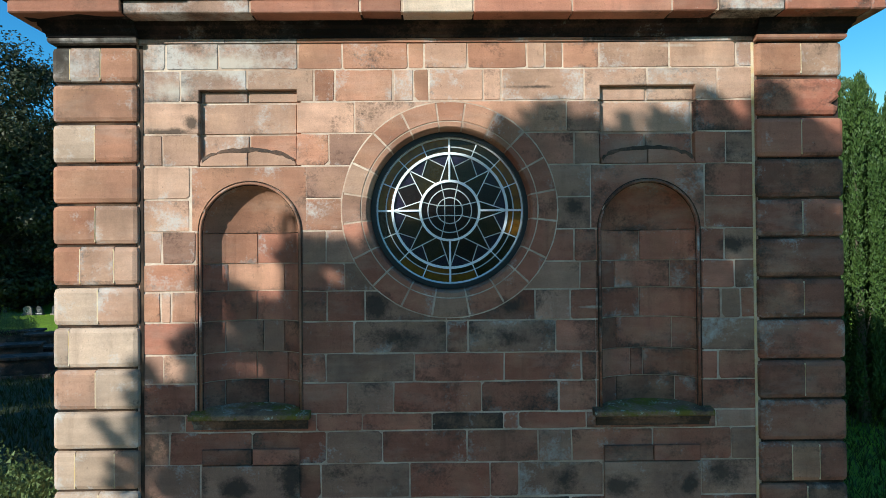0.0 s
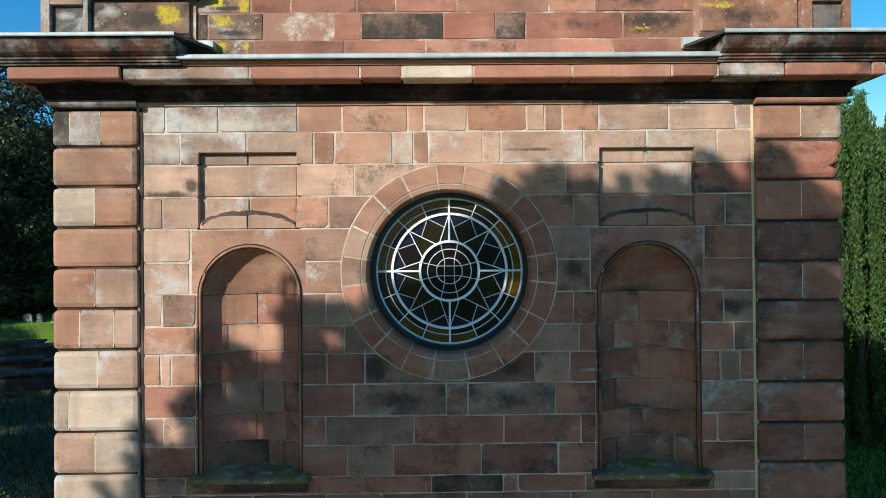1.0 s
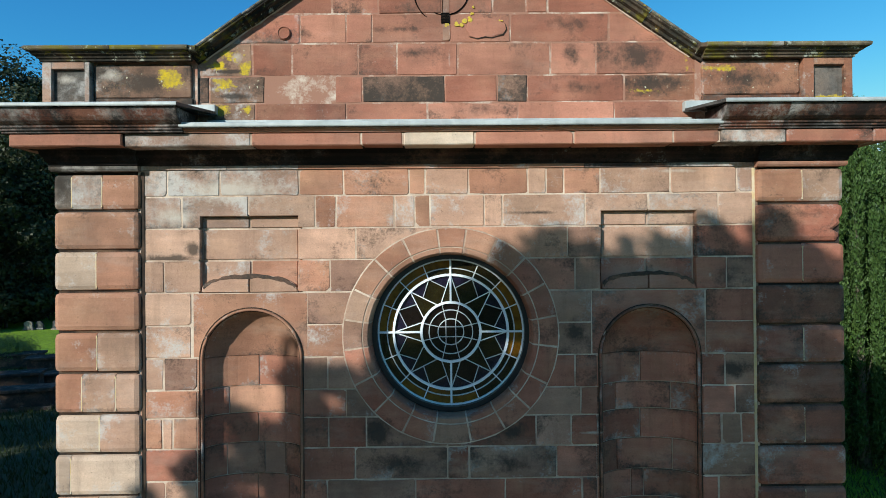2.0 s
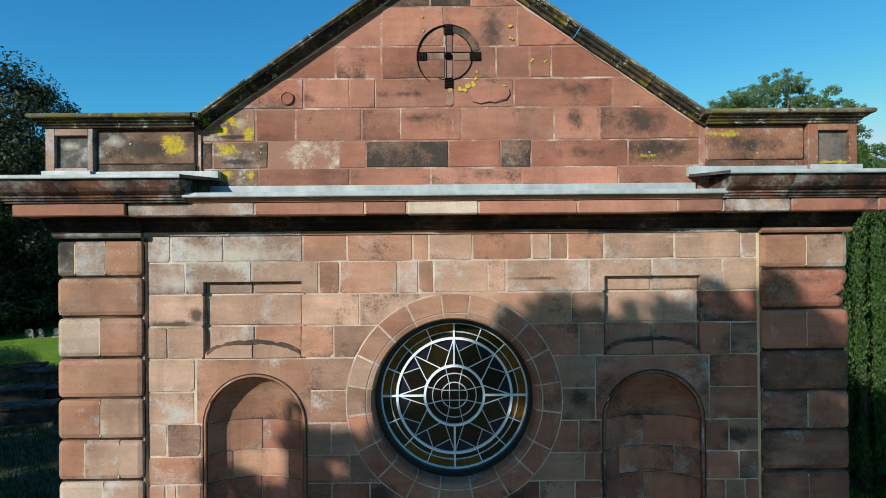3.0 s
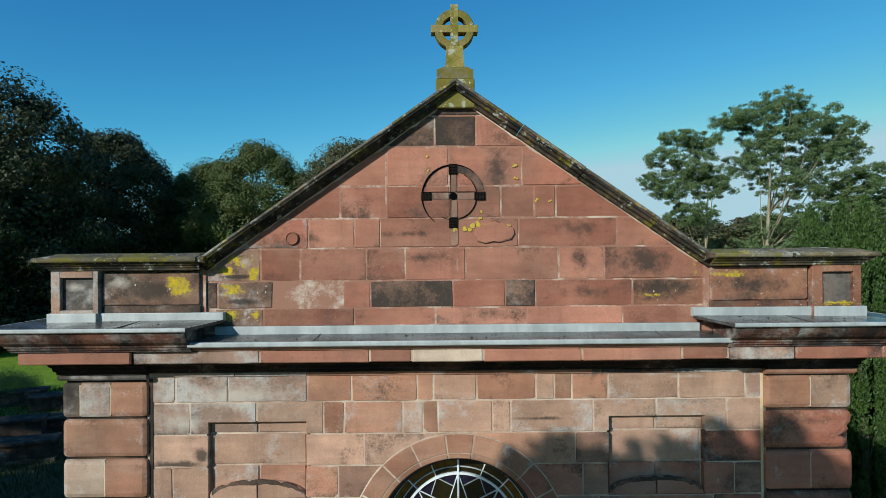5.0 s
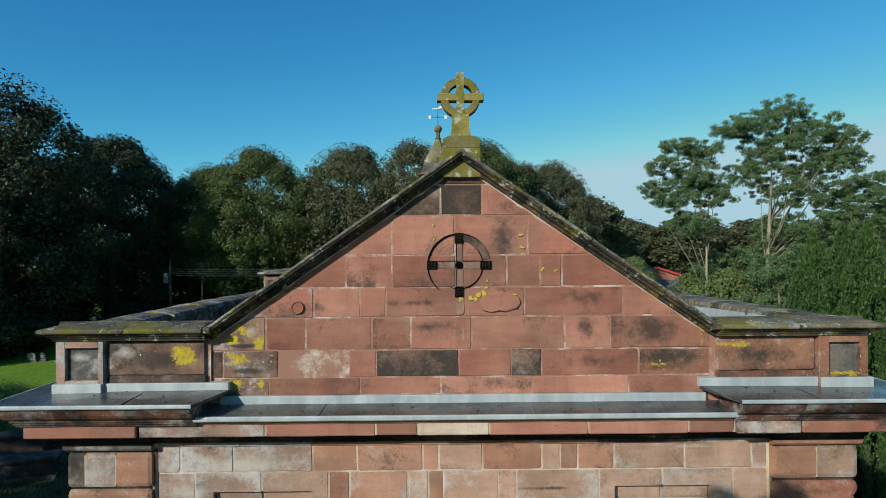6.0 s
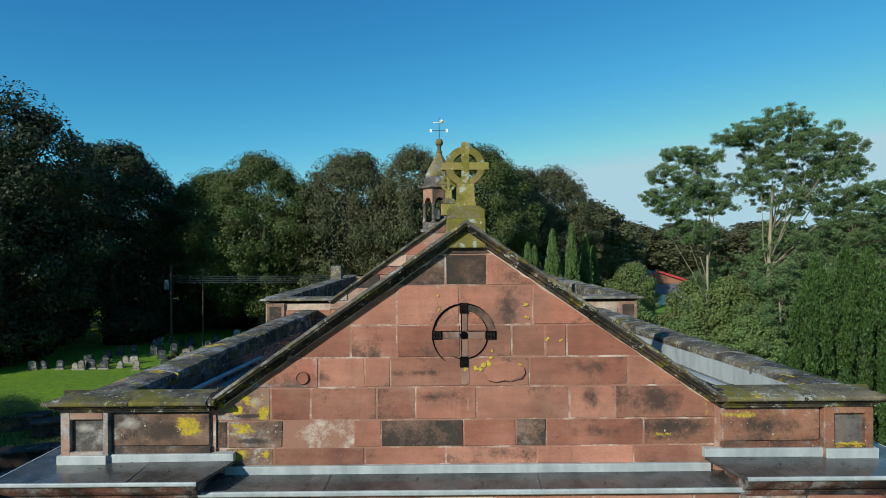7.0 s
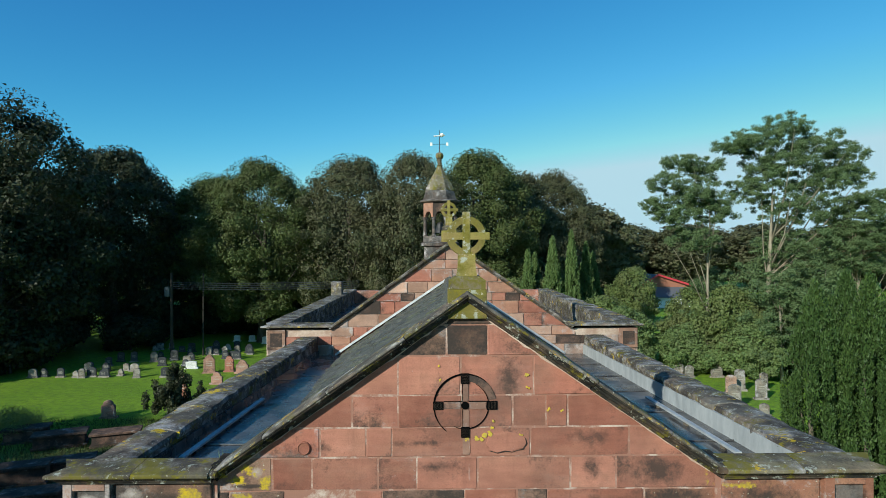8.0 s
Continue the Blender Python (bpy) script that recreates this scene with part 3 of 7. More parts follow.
def around_panel(r, p):
    """Splits a stone (x0, x1, z0, z1) by a sunk panel: the outline outside and the rectangle inside."""
    x0, x1, z0, z1 = r
    a0, a1, b0, b1 = max(x0, p[0]), min(x1, p[1]), max(z0, p[2]), min(z1, p[3])
    if a1 - a0 < 0.01 or b1 - b0 < 0.01:
        return rect(*r), None
    inner = (a0, a1, b0, b1)
    wide, high = a1 - a0 > x1 - x0 - 0.03, b1 - b0 > z1 - z0 - 0.03
    if wide and high:
        return None, inner
    if wide:
        return (rect(x0, x1, b1, z1) if b0 <= z0 + 0.03 else rect(x0, x1, z0, b0)), inner
    if high:
        return (rect(x0, a0, z0, z1) if a1 >= x1 - 0.03 else rect(a1, x1, z0, z1)), inner
    if a1 >= x1 - 0.03:
        return [(x0, z0), (a0, z0), (a0, b1), (x1, b1), (x1, z1), (x0, z1)], inner
    return [(x0, b1), (a1, b1), (a1, z0), (x1, z0), (x1, z1), (x0, z1)], inner


def beside_window(x0, x1, z0, z1, r=0.84):
    """The part of a stone that shows or hides under the ring of the window."""
    far = max(abs(z0 - WZ), abs(z1 - WZ))
    near = 0 if z0 < WZ < z1 else min(abs(z0 - WZ), abs(z1 - WZ))
    if near >= r or x1 < WX - r or x0 > WX + r:
        return rect(x0, x1, z0, z1)
    steps = 8
    if far > r + 0.05:
        up = z1 > WZ
        edge = []
        for i in range(steps + 1):
            x = x0 + (x1 - x0) * i / steps
            h = math.sqrt(max(r * r - (x - WX) ** 2, 0))
            edge.append((x, min(max(z0, WZ + h), z1 - 0.004) if up else max(min(z1, WZ - h), z0 + 0.004)))
        return edge + [(x1, z1), (x0, z1)] if up else [(x0, z0), (x1, z0)] + edge[::-1]
    left = (x0 + x1) / 2 < WX
    edge = []
    for i in range(steps + 1):
        z = z0 + (z1 - z0) * i / steps
        h = math.sqrt(max(r * r - (z - WZ) ** 2, 0))
        edge.append((max(min(x1, WX - h), x0 + 0.004) if left else min(max(x0, WX + h), x1 - 0.004), z))
    return [(x0, z0)] + edge + [(x0, z1)] if left else [(x1, z1)] + edge[::-1] + [(x1, z0)]


def course(z0, z1, joints, tones):
    """One course of the front wall. A dot leaves a place for a niche or its head."""
    for x0, x1, tone in zip(joints, joints[1:], tones):
        if tone == ".":
            continue
        r = (x0 + GAP, x1 - GAP, z0 + GAP, z1 - GAP)
        poly, inner, cut = rect(*r), None, False
        for p in PANELS:
            out, ins = around_panel(r, p)
            if ins:
                poly, inner, cut = out, ins, True
        face = RS.uniform(-0.006, -0.001)
        if poly and not cut:
            poly = beside_window(*r)
            plain = len(poly) == 4
            slab("stone", worn(poly, 0.008, 0.0045) if plain else poly, face, 0.12, STONE[tone], front_wall, 0.005)
        elif poly:
            slab("stone", poly, face, 0.12, STONE[tone], front_wall)
        if inner:
            a0, a1, b0, b1 = inner
            g = 0.004
            slab("panel_stone", rect(a0 + g, a1 - g, b0 + g, b1 - g), 0.05 + face, 0.06, STONE[tone], front_wall, 0.004)


course(5.635, 5.872, [-2.71, -2.467, -2.01, -1.314, -0.921, -0.345, -0.199, 0.179, 0.703, 0.867, 1.022, 1.342, 1.967, 2.559, 2.771], "gggrrrprprrppg")
course(5.350, 5.635, [-2.711, -2.345, -1.761, -1.173, -0.989, -0.477, -0.296, -0.159, 0.314, 0.477, 1.209, 1.768, 2.388, 2.757], "ggprrprpppppp")
course(5.070, 5.350, [-2.712, -2.183, -1.331, -0.817, -0.009, 1.051, 1.352, 2.176, 2.754], "pppprupb")
course(4.785, 5.070, [-2.713, -2.501, -2.175, -1.751, -1.333, -1.046, -0.012, 1.113, 1.341, 1.754, 2.182, 2.458, 2.75], "ppprrububbbu")
course(4.498, 4.785, [-2.714, -2.26, -1.253, -0.014, 1.26, 2.269, 2.746], "p.uu.b")
course(4.214, 4.498, [-2.715, -2.262, -1.255, -0.017, 1.257, 2.265, 2.742], "p.ru.b")
course(3.931, 4.214, [-2.717, -2.51, -2.214, -1.294, -1.073, -0.019, 1.106, 1.304, 2.231, 2.437, 2.738], "pu.uubb.bu")
course(3.685, 3.931, [-2.718, -2.215, -1.301, -0.915, -0.022, 1.156, 1.303, 2.228, 2.521, 2.734], "r.buut.bu")
course(3.417, 3.685, [-2.719, -2.524, -2.433, -2.216, -1.303, -1.068, -0.738, -0.024, 0.757, 1.066, 1.301, 2.225, 2.4, 2.576, 2.731], "rpr.bbutub.bub")
course(3.134, 3.417, [-2.72, -2.218, -1.305, -0.837, -0.027, 0.166, 0.938, 1.297, 2.221, 2.727], "b.butub.u")
course(2.882, 3.134, [-2.721, -2.5, -2.219, -1.306, -1.084, -0.31, 0.48, 1.16, 1.295, 2.218, 2.368, 2.724], "up.bubbb.bb")
course(2.612, 2.882, [-2.722, -2.22, -1.308, -0.898, -0.492, 0.277, 0.958, 1.292, 2.215, 2.72], "b.bubbb.b")
course(2.458, 2.612, [-2.723, -2.315, -1.172, -0.768, -0.157, 0.469, 0.599, 1.2, 2.34, 2.717], "ubbbkbbbu")
course(2.174, 2.458, [-2.724, -2.451, -1.735, -1.084, -0.595, 0.146, 0.77, 1.068, 1.78, 2.474, 2.714], "ubbubtubbu")
course(1.870, 2.174, [-2.725, -2.185, -1.337, -1.135, -0.359, 0.347, 0.598, 1.343, 2.206, 2.71], "uutubbuuu")
z = 1.870
for row in range(6):
    joints = [-2.74]
    while joints[-1] < 2.2:
        joints.append(round(joints[-1] + RS.uniform(0.5, 0.85), 2))
    course(z - 0.29, z, joints[:-1] + [2.73], "".join(RS.choice("bbku") for _ in joints[:-1]) + "b")
    z -= 0.29


# heads of the sunk panels: a low arch of weathered stone
for (p0, p1, q0, q1), tone in zip(PANELS, ("p", "b")):
    mid = (p0 + p1) / 2 - 0.005
    half = (p1 - p0) / 2 - 0.01
    rise = [(mid + half * math.cos(radians(a)), q0 + 0.035 + 0.125 * math.sin(radians(a))) for a in range(0, 181, 10)]
    right, left = [p for p in rise if p[0] > mid + 0.005], [p for p in rise if p[0] < mid - 0.005]
    hump = STONE[tone]
    top = [(mid + half * 0.99 * math.cos(radians(a)), q0 + 0.037 + 0.124 * math.sin(radians(a))) for a in range(4, 177, 8)]
    low = [(mid + half * 0.96 * math.cos(radians(a)), q0 + 0.020 + 0.108 * math.sin(radians(a))) for a in range(176, 3, -8)]
    slab("stained_edge", [(x + RS.uniform(-0.006, 0.006), z + RS.uniform(-0.009, 0.009)) for x, z in top + low], -0.005, 0.02, STONE["k"], front_wall, 0.002)
    slab("panel_hump", [(mid + 0.004, q0 + 0.004), (p1 - 0.006, q0 + 0.004)] + right + [(mid + 0.004, q0 + 0.16)], -0.002, 0.06, hump, front_wall)
    slab("panel_hump", [(p0 + 0.006, q0 + 0.004), (mid - 0.004, q0 + 0.004), (mid - 0.004, q0 + 0.16)] + left, -0.002, 0.06, hump, front_wall)


def niche_piece(cx, s0, s1, z0, z1, tone, parent):
    """A curved stone of the niche between two shares of its half width."""
    a0, a1 = math.asin(max(-1, s0)), math.asin(min(1, s1))
    rings = []
    for i in range(8):
        a = a0 + (a1 - a0) * i / 7
        x, y = cx + N_HALF * math.sin(a), N_DEEP * math.cos(a)
        ox, oy = cx + (N_HALF + 0.05) * math.sin(a), (N_DEEP + 0.05) * math.cos(a)
        rings.append([(x, y, z0), (x, y, z1), (ox, oy, z1), (ox, oy, z0)])
    return Shape().sweep(rings).make("niche_stone", STONE[tone], parent, smooth=False)


def niche(cx, rows, head, back):
    """A shallow round-headed niche with a bead round it and a mossy sill."""
    bed = Shape()
    bed.sweep([[(cx + (N_HALF + 0.012) * math.sin(a), (N_DEEP + 0.012) * math.cos(a), z) for z in (2.60, N_SPRING)] for a in [math.pi * (i / 16 - 0.5) for i in range(17)]], caps=False, closed=False)
    part_niche = bed.make("niche", MORTAR, chancel)
    for z0, z1, cuts, tones in rows:
        marks = [-1.0] + [(c - cx) / N_HALF for c in cuts] + [1.0]
        for s0, s1, tone in zip(marks, marks[1:], tones):
            niche_piece(cx, s0 + (0.012 if s0 > -1 else 0), s1 - (0.012 if s1 < 1 else 0), z0 + 0.005, z1 - 0.005, tone, part_niche)
    dome, steps = Shape(), 12
    rings = []
    for j in range(7):
        rho = math.sin(radians(90 * j / 6)) if j else 0.02
        rings.append([(cx + N_HALF * rho * math.cos(math.pi * i / steps), N_DEEP * math.sqrt(max(0, 1 - rho * rho)), N_SPRING + 0.006 + N_HALF * rho * math.sin(math.pi * i / steps)) for i in range(steps + 1)])
    dome.sweep(rings, caps=False, closed=False)
    dome.make("niche_hood", STONE[back], part_niche, smooth=True)
    slab("niche_head", [(cx - 0.51, 4.219), (cx - 0.445, 4.219)] + arc(cx, N_SPRING, 0.445, 172, 8, 22) + [(cx + 0.445, 4.219), (cx + 0.495, 4.219), (cx + 0.495, 4.78), (cx - 0.51, 4.78)], 0.0, 0.12, STONE[head], part_niche)
    path = [(cx - 0.436, z) for z in (2.64, 3.2, 3.8)] + arc(cx, N_SPRING, 0.436, 180, 0, 24) + [(cx + 0.436, z) for z in (3.8, 3.2, 2.64)]
    Shape().tube([(x, 0.0, z) for x, z in path], [0.0125] * len(path), 8).make("bead", STONE[head], part_niche, smooth=True)
    # dark bars stand in for the shade in the grooves beside the bead
    for r in (0.4545, 0.4215):
        line = [(cx - r, z) for z in (2.64, 3.4)] + arc(cx, N_SPRING, r, 180, 0, 24) + [(cx + r, z) for z in (3.4, 2.64)]
        Shape().tube([(x, -0.006 if r > 0.44 else 0.012, z) for x, z in line], [0.0042] * len(line), 6).make("bead_groove", SLIP, part_niche)
    top = [(0.24, 2.675), (0.0, 2.648), (-0.085, 2.632), (-0.098, 2.622), (-0.098, 2.590), (-0.085, 2.580), (0.24, 2.580)]
    Shape().sweep([[(x, y, z) for y, z in top] for x in (cx - 0.515, cx - 0.2, cx + 0.2, cx + 0.525)]).make("sill", STONE["s"], part_niche, "mossy moulded sandstone sill")
    under = [(0.2, 2.578), (-0.070, 2.578), (-0.066, 2.555), (-0.045, 2.535), (-0.03, 2.505), (-0.028, 2.490), (0.2, 2.490)]
    Shape().sweep([[(x, y, z) for y, z in under] for x in (cx - 0.49, cx + 0.50)]).make("sill_moulding", STONE["k"], part_niche)
    for x0, x1, z0, z1, tone in ((cx - 0.42, cx + 0.01, 2.178, 2.312, "t"), (cx + 0.018, cx + 0.425, 2.178, 2.312, "b"), (cx - 0.42, cx + 0.425, 1.60, 2.170, "u")):
        slab("apron_stone", rect(x0, x1, z0, z1), -0.028, 0.10, STONE[tone], part_niche, 0.006)
    return part_niche


ROW_G, ROW_H, ROW_I, ROW_J, ROW_K, ROW_L = (3.931, 4.206), (3.685, 3.931), (3.417, 3.685), (3.134, 3.417), (2.882, 3.134), (2.60, 2.882)
niche(-1.741, [(*ROW_G, [-1.735], "rb"), (*ROW_H, [-1.991, -1.484], "brb"), (*ROW_I, [-1.743], "bb"), (*ROW_J, [-2.012, -1.683, -1.487], "buub"), (*ROW_K, [-1.747, -1.453], "bbb"), (*ROW_L, [-2.015, -1.64, -1.49], "ttbb")], "r", "r")
niche(1.768, [(*ROW_G, [1.749], "bb"), (*ROW_H, [1.507, 2.009], "bbb"), (*ROW_I, [1.743], "bb"), (*ROW_J, [1.518, 2.02], "tbb"), (*ROW_K, [1.654, 1.77], "bbb"), (*ROW_L, [1.517, 2.038], "btb")], "b", "b")


# ring of wedge stones round the window
ring = new("window_ring")
ring.parent = chancel
tagged(ring, "ring of sandstone wedge stones round the window")
PROFILE = ((0.948, 0.06), (0.948, -0.007), (0.942, -0.0125), (0.786, -0.0125), (0.779, 0.004), (0.772, -0.007), (0.735, -0.004), (0.722, 0.016), (0.705, 0.215), (0.80, 0.30))
WEDGES = [81.3, 97, 116.3, 134.6, 154, 171, 187.4, 207, 224.6, 243, 260.2, 280.5, 300, 317, 333, 353.6, 370.4, 388.7, 406, 424, 441.3]
for a0, a1 in zip(WEDGES, WEDGES[1:]):
    a1 -= 0.7
    mid = ((a0 + a1) / 2) % 360
    tone = "r" if 40 < mid < 150 else "p" if 150 <= mid < 170 else "u" if 170 <= mid < 190 or 262 < mid < 278 else "b"
    rings = [[(WX + r * math.cos(radians(a)), y, WZ + r * math.sin(radians(a))) for r, y in PROFILE] for a in [a0 + 0.45 + (a1 - a0 - 0.45) * k / 5 for k in range(6)]]
    Shape().sweep(rings).make("wedge_stone", STONE[tone], ring)
bed = Shape()
bed.sweep([[(WX + r * math.cos(radians(a)), y, WZ + r * math.sin(radians(a))) for r, y in ((0.94, 0.05), (0.94, -0.0085), (0.79, -0.0085), (0.73, 0.006), (0.712, 0.214), (0.80, 0.29))] for a in range(0, 361, 6)], caps=False)
bed.make("ring_mortar", MORTAR, ring)
edge = Shape()
edge.sweep([[(WX + r * math.cos(radians(a)), y, WZ + r * math.sin(radians(a))) for r, y in ((0.944, 0.02), (0.945, -0.0085), (0.957 + 0.003 * math.sin(a * 0.37), -0.0095), (0.962, 0.02))] for a in range(0, 361, 6)], caps=False)
edge.make("ring_joint", MORTAR, ring)


# ---- the round window ----
window = thing("window_1", "round stained-glass window with white star-shaped glazing bars", "window", kind="structure", at=(0, 0, 0))


def wp(r, deg):
    return (WX + 0.005 + r * math.cos(radians(deg)), WZ + 0.006 + r * math.sin(radians(deg)))


def ring_bar(name, r, w, y0, y1, material, parent):
    pts = [[(*wp(q, a)[:1], y, wp(q, a)[1]) for q, y in ((r - w / 2, y0), (r + w / 2, y0), (r + w / 2, y1), (r - w / 2, y1))] for a in range(0, 361, 5)]
    return Shape().sweep(pts, caps=False).make(name, material, parent)


def bar(name, p, q, w, y0, y1, material, parent):
    d = (Vector(q) - Vector(p))
    n = Vector((-d.y, d.x)).normalized() * w / 2
    p, q = Vector(p), Vector(q)
    return slab(name, [tuple(p - n), tuple(q - n), tuple(q + n), tuple(p + n)], y0, y1 - y0, material, parent, min(0.003, w / 4))


frame_ring = ring_bar("window_frame", 0.690, 0.044, 0.13, 0.26, BLUEFRAME, window)
ring_bar("glazing_ring", 0.662, 0.016, 0.188, 0.225, WHITE, window)
ring_bar("glazing_ring", 0.582, 0.010, 0.198, 0.220, CAME, window)
ring_bar("glazing_ring", 0.522, 0.022, 0.186, 0.225, WHITE, window)
ring_bar("glazing_ring", 0.270, 0.022, 0.186, 0.225, WHITE, window)
ring_bar("glazing_ring", 0.200, 0.009, 0.198, 0.220, CAME, window)
ring_bar("glazing_ring", 0.118, 0.009, 0.198, 0.220, CAME, window)
for a in (0, 90, 180, 270):
    bar("glazing_bar", wp(0.27, a), wp(0.665, a), 0.018, 0.184, 0.225, WHITE, window)
for i in range(16):
    a = 22.5 * i
    if i % 4:
        bar("glazing_bar", wp(0.52, a), wp(0.665, a), 0.010, 0.196, 0.222, WHITE, window)
for i in range(8):
    tip = wp(0.522, 45 * i)
    for s in (-1, 1):
        foot = wp(0.275, 45 * i + 18.5 * s)
        side = tuple(Vector(tip).lerp(Vector(foot), 0.47))
        bar("star_bar", tip, foot, 0.009, 0.196, 0.222, CAME if i in (5, 6, 7) else WHITE, window)
        bar("star_bar", wp(0.518, 45 * i + 22.5 * s), side, 0.008, 0.197, 0.221, CAME, window)
    slab("pane", [tip, wp(0.275, 45 * i + 18.5), wp(0.275, 45 * i - 18.5)], 0.209, 0.004, G_OLIVE, window, 0.001)
    gap = 45 * i + 22.5
    a = tuple(Vector(tip).lerp(Vector(wp(0.275, 45 * i + 18.5)), 0.47))
    nxt = wp(0.522, 45 * i + 45)
    b = tuple(Vector(nxt).lerp(Vector(wp(0.275, 45 * i + 26.5)), 0.47))
    slab("pane", [wp(0.516, gap), b, wp(0.275, gap + 4), wp(0.275, gap - 4), a], 0.209, 0.004, G_OLIVE if i % 3 else G_BROWN, window, 0.001)
    slab("pane", [a, tip, *[wp(0.516, 45 * i + t) for t in (8, 15)], wp(0.516, gap)], 0.209, 0.004, G_NIGHT, window, 0.001)
    slab("pane", [wp(0.516, gap), *[wp(0.516, gap + t) for t in (8, 15)], nxt, b], 0.209, 0.004, G_NIGHT, window, 0.001)
for i in range(16):
    a = 22.5 * i
    amber = i in (1, 4, 5, 6, 7, 10, 11, 12, 15, 0)
    for r0, r1 in ((0.525, 0.580), (0.584, 0.664)):
        pts = [wp(r0, a), wp(r1, a), wp(r1, a + 7.5), wp(r1, a + 15), wp(r1, a + 22.5), wp(r0, a + 22.5), wp(r0, a + 15), wp(r0, a + 7.5)]
        slab("pane", pts, 0.209, 0.004, G_AMBER if amber and (r0 > 0.55 or i % 2) else G_OLIVE, window, 0.001)
slab("pane", [wp(0.272, a) for a in range(0, 360, 12)], 0.210, 0.004, G_BROWN, window, 0.001)
for i in range(8):
    a = 22.5 + 45 * i
    bar("came", wp(0.125, a), wp(0.262, a - 5 + 10 * (i % 2)), 0.008, 0.197, 0.221, CAME, window)
for s in (-1, 1):
    for a, b in (((0.045 * s, -0.118), (0.045 * s, 0.118)), ((-0.118, 0.045 * s), (0.118, 0.045 * s))):
        bar("came", (WX + 0.005 + a[0], WZ + 0.006 + a[1]), (WX + 0.005 + b[0], WZ + 0.006 + b[1]), 0.008, 0.197, 0.221, CAME, window)


# ---- corner pilasters of rusticated blocks ----
def quoin(x0, x1, z0, z1, tone, parent, bl, br, back, chip=0.0):
    """A bevelled block that fills the pilaster's depth."""
    y0 = -0.048 + RS.uniform(-0.003, 0.003)
    ob = Shape().box(x0, x1, y0, back, z0, z1).make("quoin", STONE[tone], parent)
    bm = bmesh.new()
    bm.from_mesh(ob.data)
    mid, rounded = (x0 + x1) / 2, []
    for e in bm.edges:
        p, q = (v.co for v in e.verts)
        front = abs(p.y - y0) < 1e-4 and abs(q.y - y0) < 1e-4
        upright, deep = abs(p.z - q.z) > 1e-4, abs(p.y - q.y) > 1e-4
        end = (bl > 0) if p.x < mid else (br > 0)
        if (front and not upright) or ((front or deep) and end):
            rounded.append(e)
    bmesh.ops.bevel(bm, geom=rounded, offset=0.046 + RS.uniform(-0.004, 0.004), segments=2, affect="EDGES", profile=0.52)
    if chip:
        bmesh.ops.subdivide_edges(bm, edges=[e for e in bm.edges if abs(e.verts[0].co.z - e.verts[1].co.z) > 0.1], cuts=7, use_grid_fill=True)
        for v in bm.verts:
            if v.co.x > x1 - 0.06:
                h = (v.co.z - z0) / (z1 - z0)
                v.co.x -= chip * max(0.0, 1 - abs(h - 0.30) / 0.45) * (0.8 + 0.4 * math.sin(23 * h))
    bm.to_mesh(ob.data)
    bm.free()
    return ob


def pilaster(x0, x1, levels, cuts, tones, outer):
    s = Shape()
    s.box(x0 + 0.03, x1 - 0.03, -0.012, 0.72, 0.0, 5.88)
    p = s.make("pilaster", SLIP, chancel, "corner pilaster of rusticated sandstone blocks")
    for i, (top, low) in enumerate(zip(levels, levels[1:])):
        marks = [x0] + (cuts[i] if i < len(cuts) else []) + [x1]
        for a in marks[1:-1]:
            Shape().box(a - 0.005, a + 0.005, -0.0475, 0.0, low + 0.03, top - 0.03).make("quoin_joint", CREAM, p)
        for k, (a, b) in enumerate(zip(marks, marks[1:])):
            first, last = k == 0, k == len(marks) - 2
            quoin(a + (0 if first else 0.003), b - (0 if last else 0.003), low + 0.006, top - 0.006, tones[i][k % len(tones[i])] if i < len(tones) else "b", p, 0.022 if first else 0.0, 0.022 if last else 0.0, 0.75, 0.085 if outer > 0 and i == 1 else 0.0)
    return p


pilaster(-3.445, -2.697, [5.838, 5.514, 5.166, 4.809, 4.457, 4.10, 3.744, 3.394, 3.029, 2.664, 2.325, 1.971, 1.62, 1.27, 0.92, 0.56, 0.2, 0.0],
         [[-3.28, -3.02], [], [-3.07], [], [-3.07], [-3.20, -2.91], [-3.05], [-3.30], [-3.07], [], [-3.25, -2.91], [-3.05]],
         ["hgr", "r", "nr", "r", "rp", "rpp", "np", "nn", "pn", "n", "nnp", "nn"], -1)
# duller tones here put part of the tree's shade into the blocks' colour
pilaster(2.710, 3.485, [5.853, 5.535, 5.184, 4.822, 4.467, 4.121, 3.766, 3.407, 3.048, 2.704, 2.336, 1.974, 1.62, 1.27, 0.92, 0.56, 0.2, 0.0],
         [[3.11], [], [3.11], [], [3.11], [], [3.11], [], [3.11], [], [2.99, 3.23], [3.12]],
         ["rp", "b", "bb", "t", "tb", "t", "tt", "b", "tt", "t", "trt", "tk"], 1)

# where pilasters meet the wall: left a dark strip painting shade, right mortar
for x0, x1, material in ((-2.699, -2.668, SLIP), (2.690, 2.714, CREAM)):
    Shape().box(x0, x1, -0.009, 0.1, 0.0, 5.85).make("open_joint" if material == SLIP else "pointed_joint", material, chancel)


# ---- cornice, lead ledges ----
FACE = -0.07
LX, RX = -3.445, 3.485
BACK = 8.3


def wrapped(profile, side, x_in, end=BACK):
    """A moulding along the front from x_in out to the corner and back along the side wall."""
    edge = LX if side < 0 else RX
    return [[(x_in, FACE - p, z) for p, z in profile], [(edge + side * p, FACE - p, z) for p, z in profile], [(edge + side * p, end, z) for p, z in profile]]


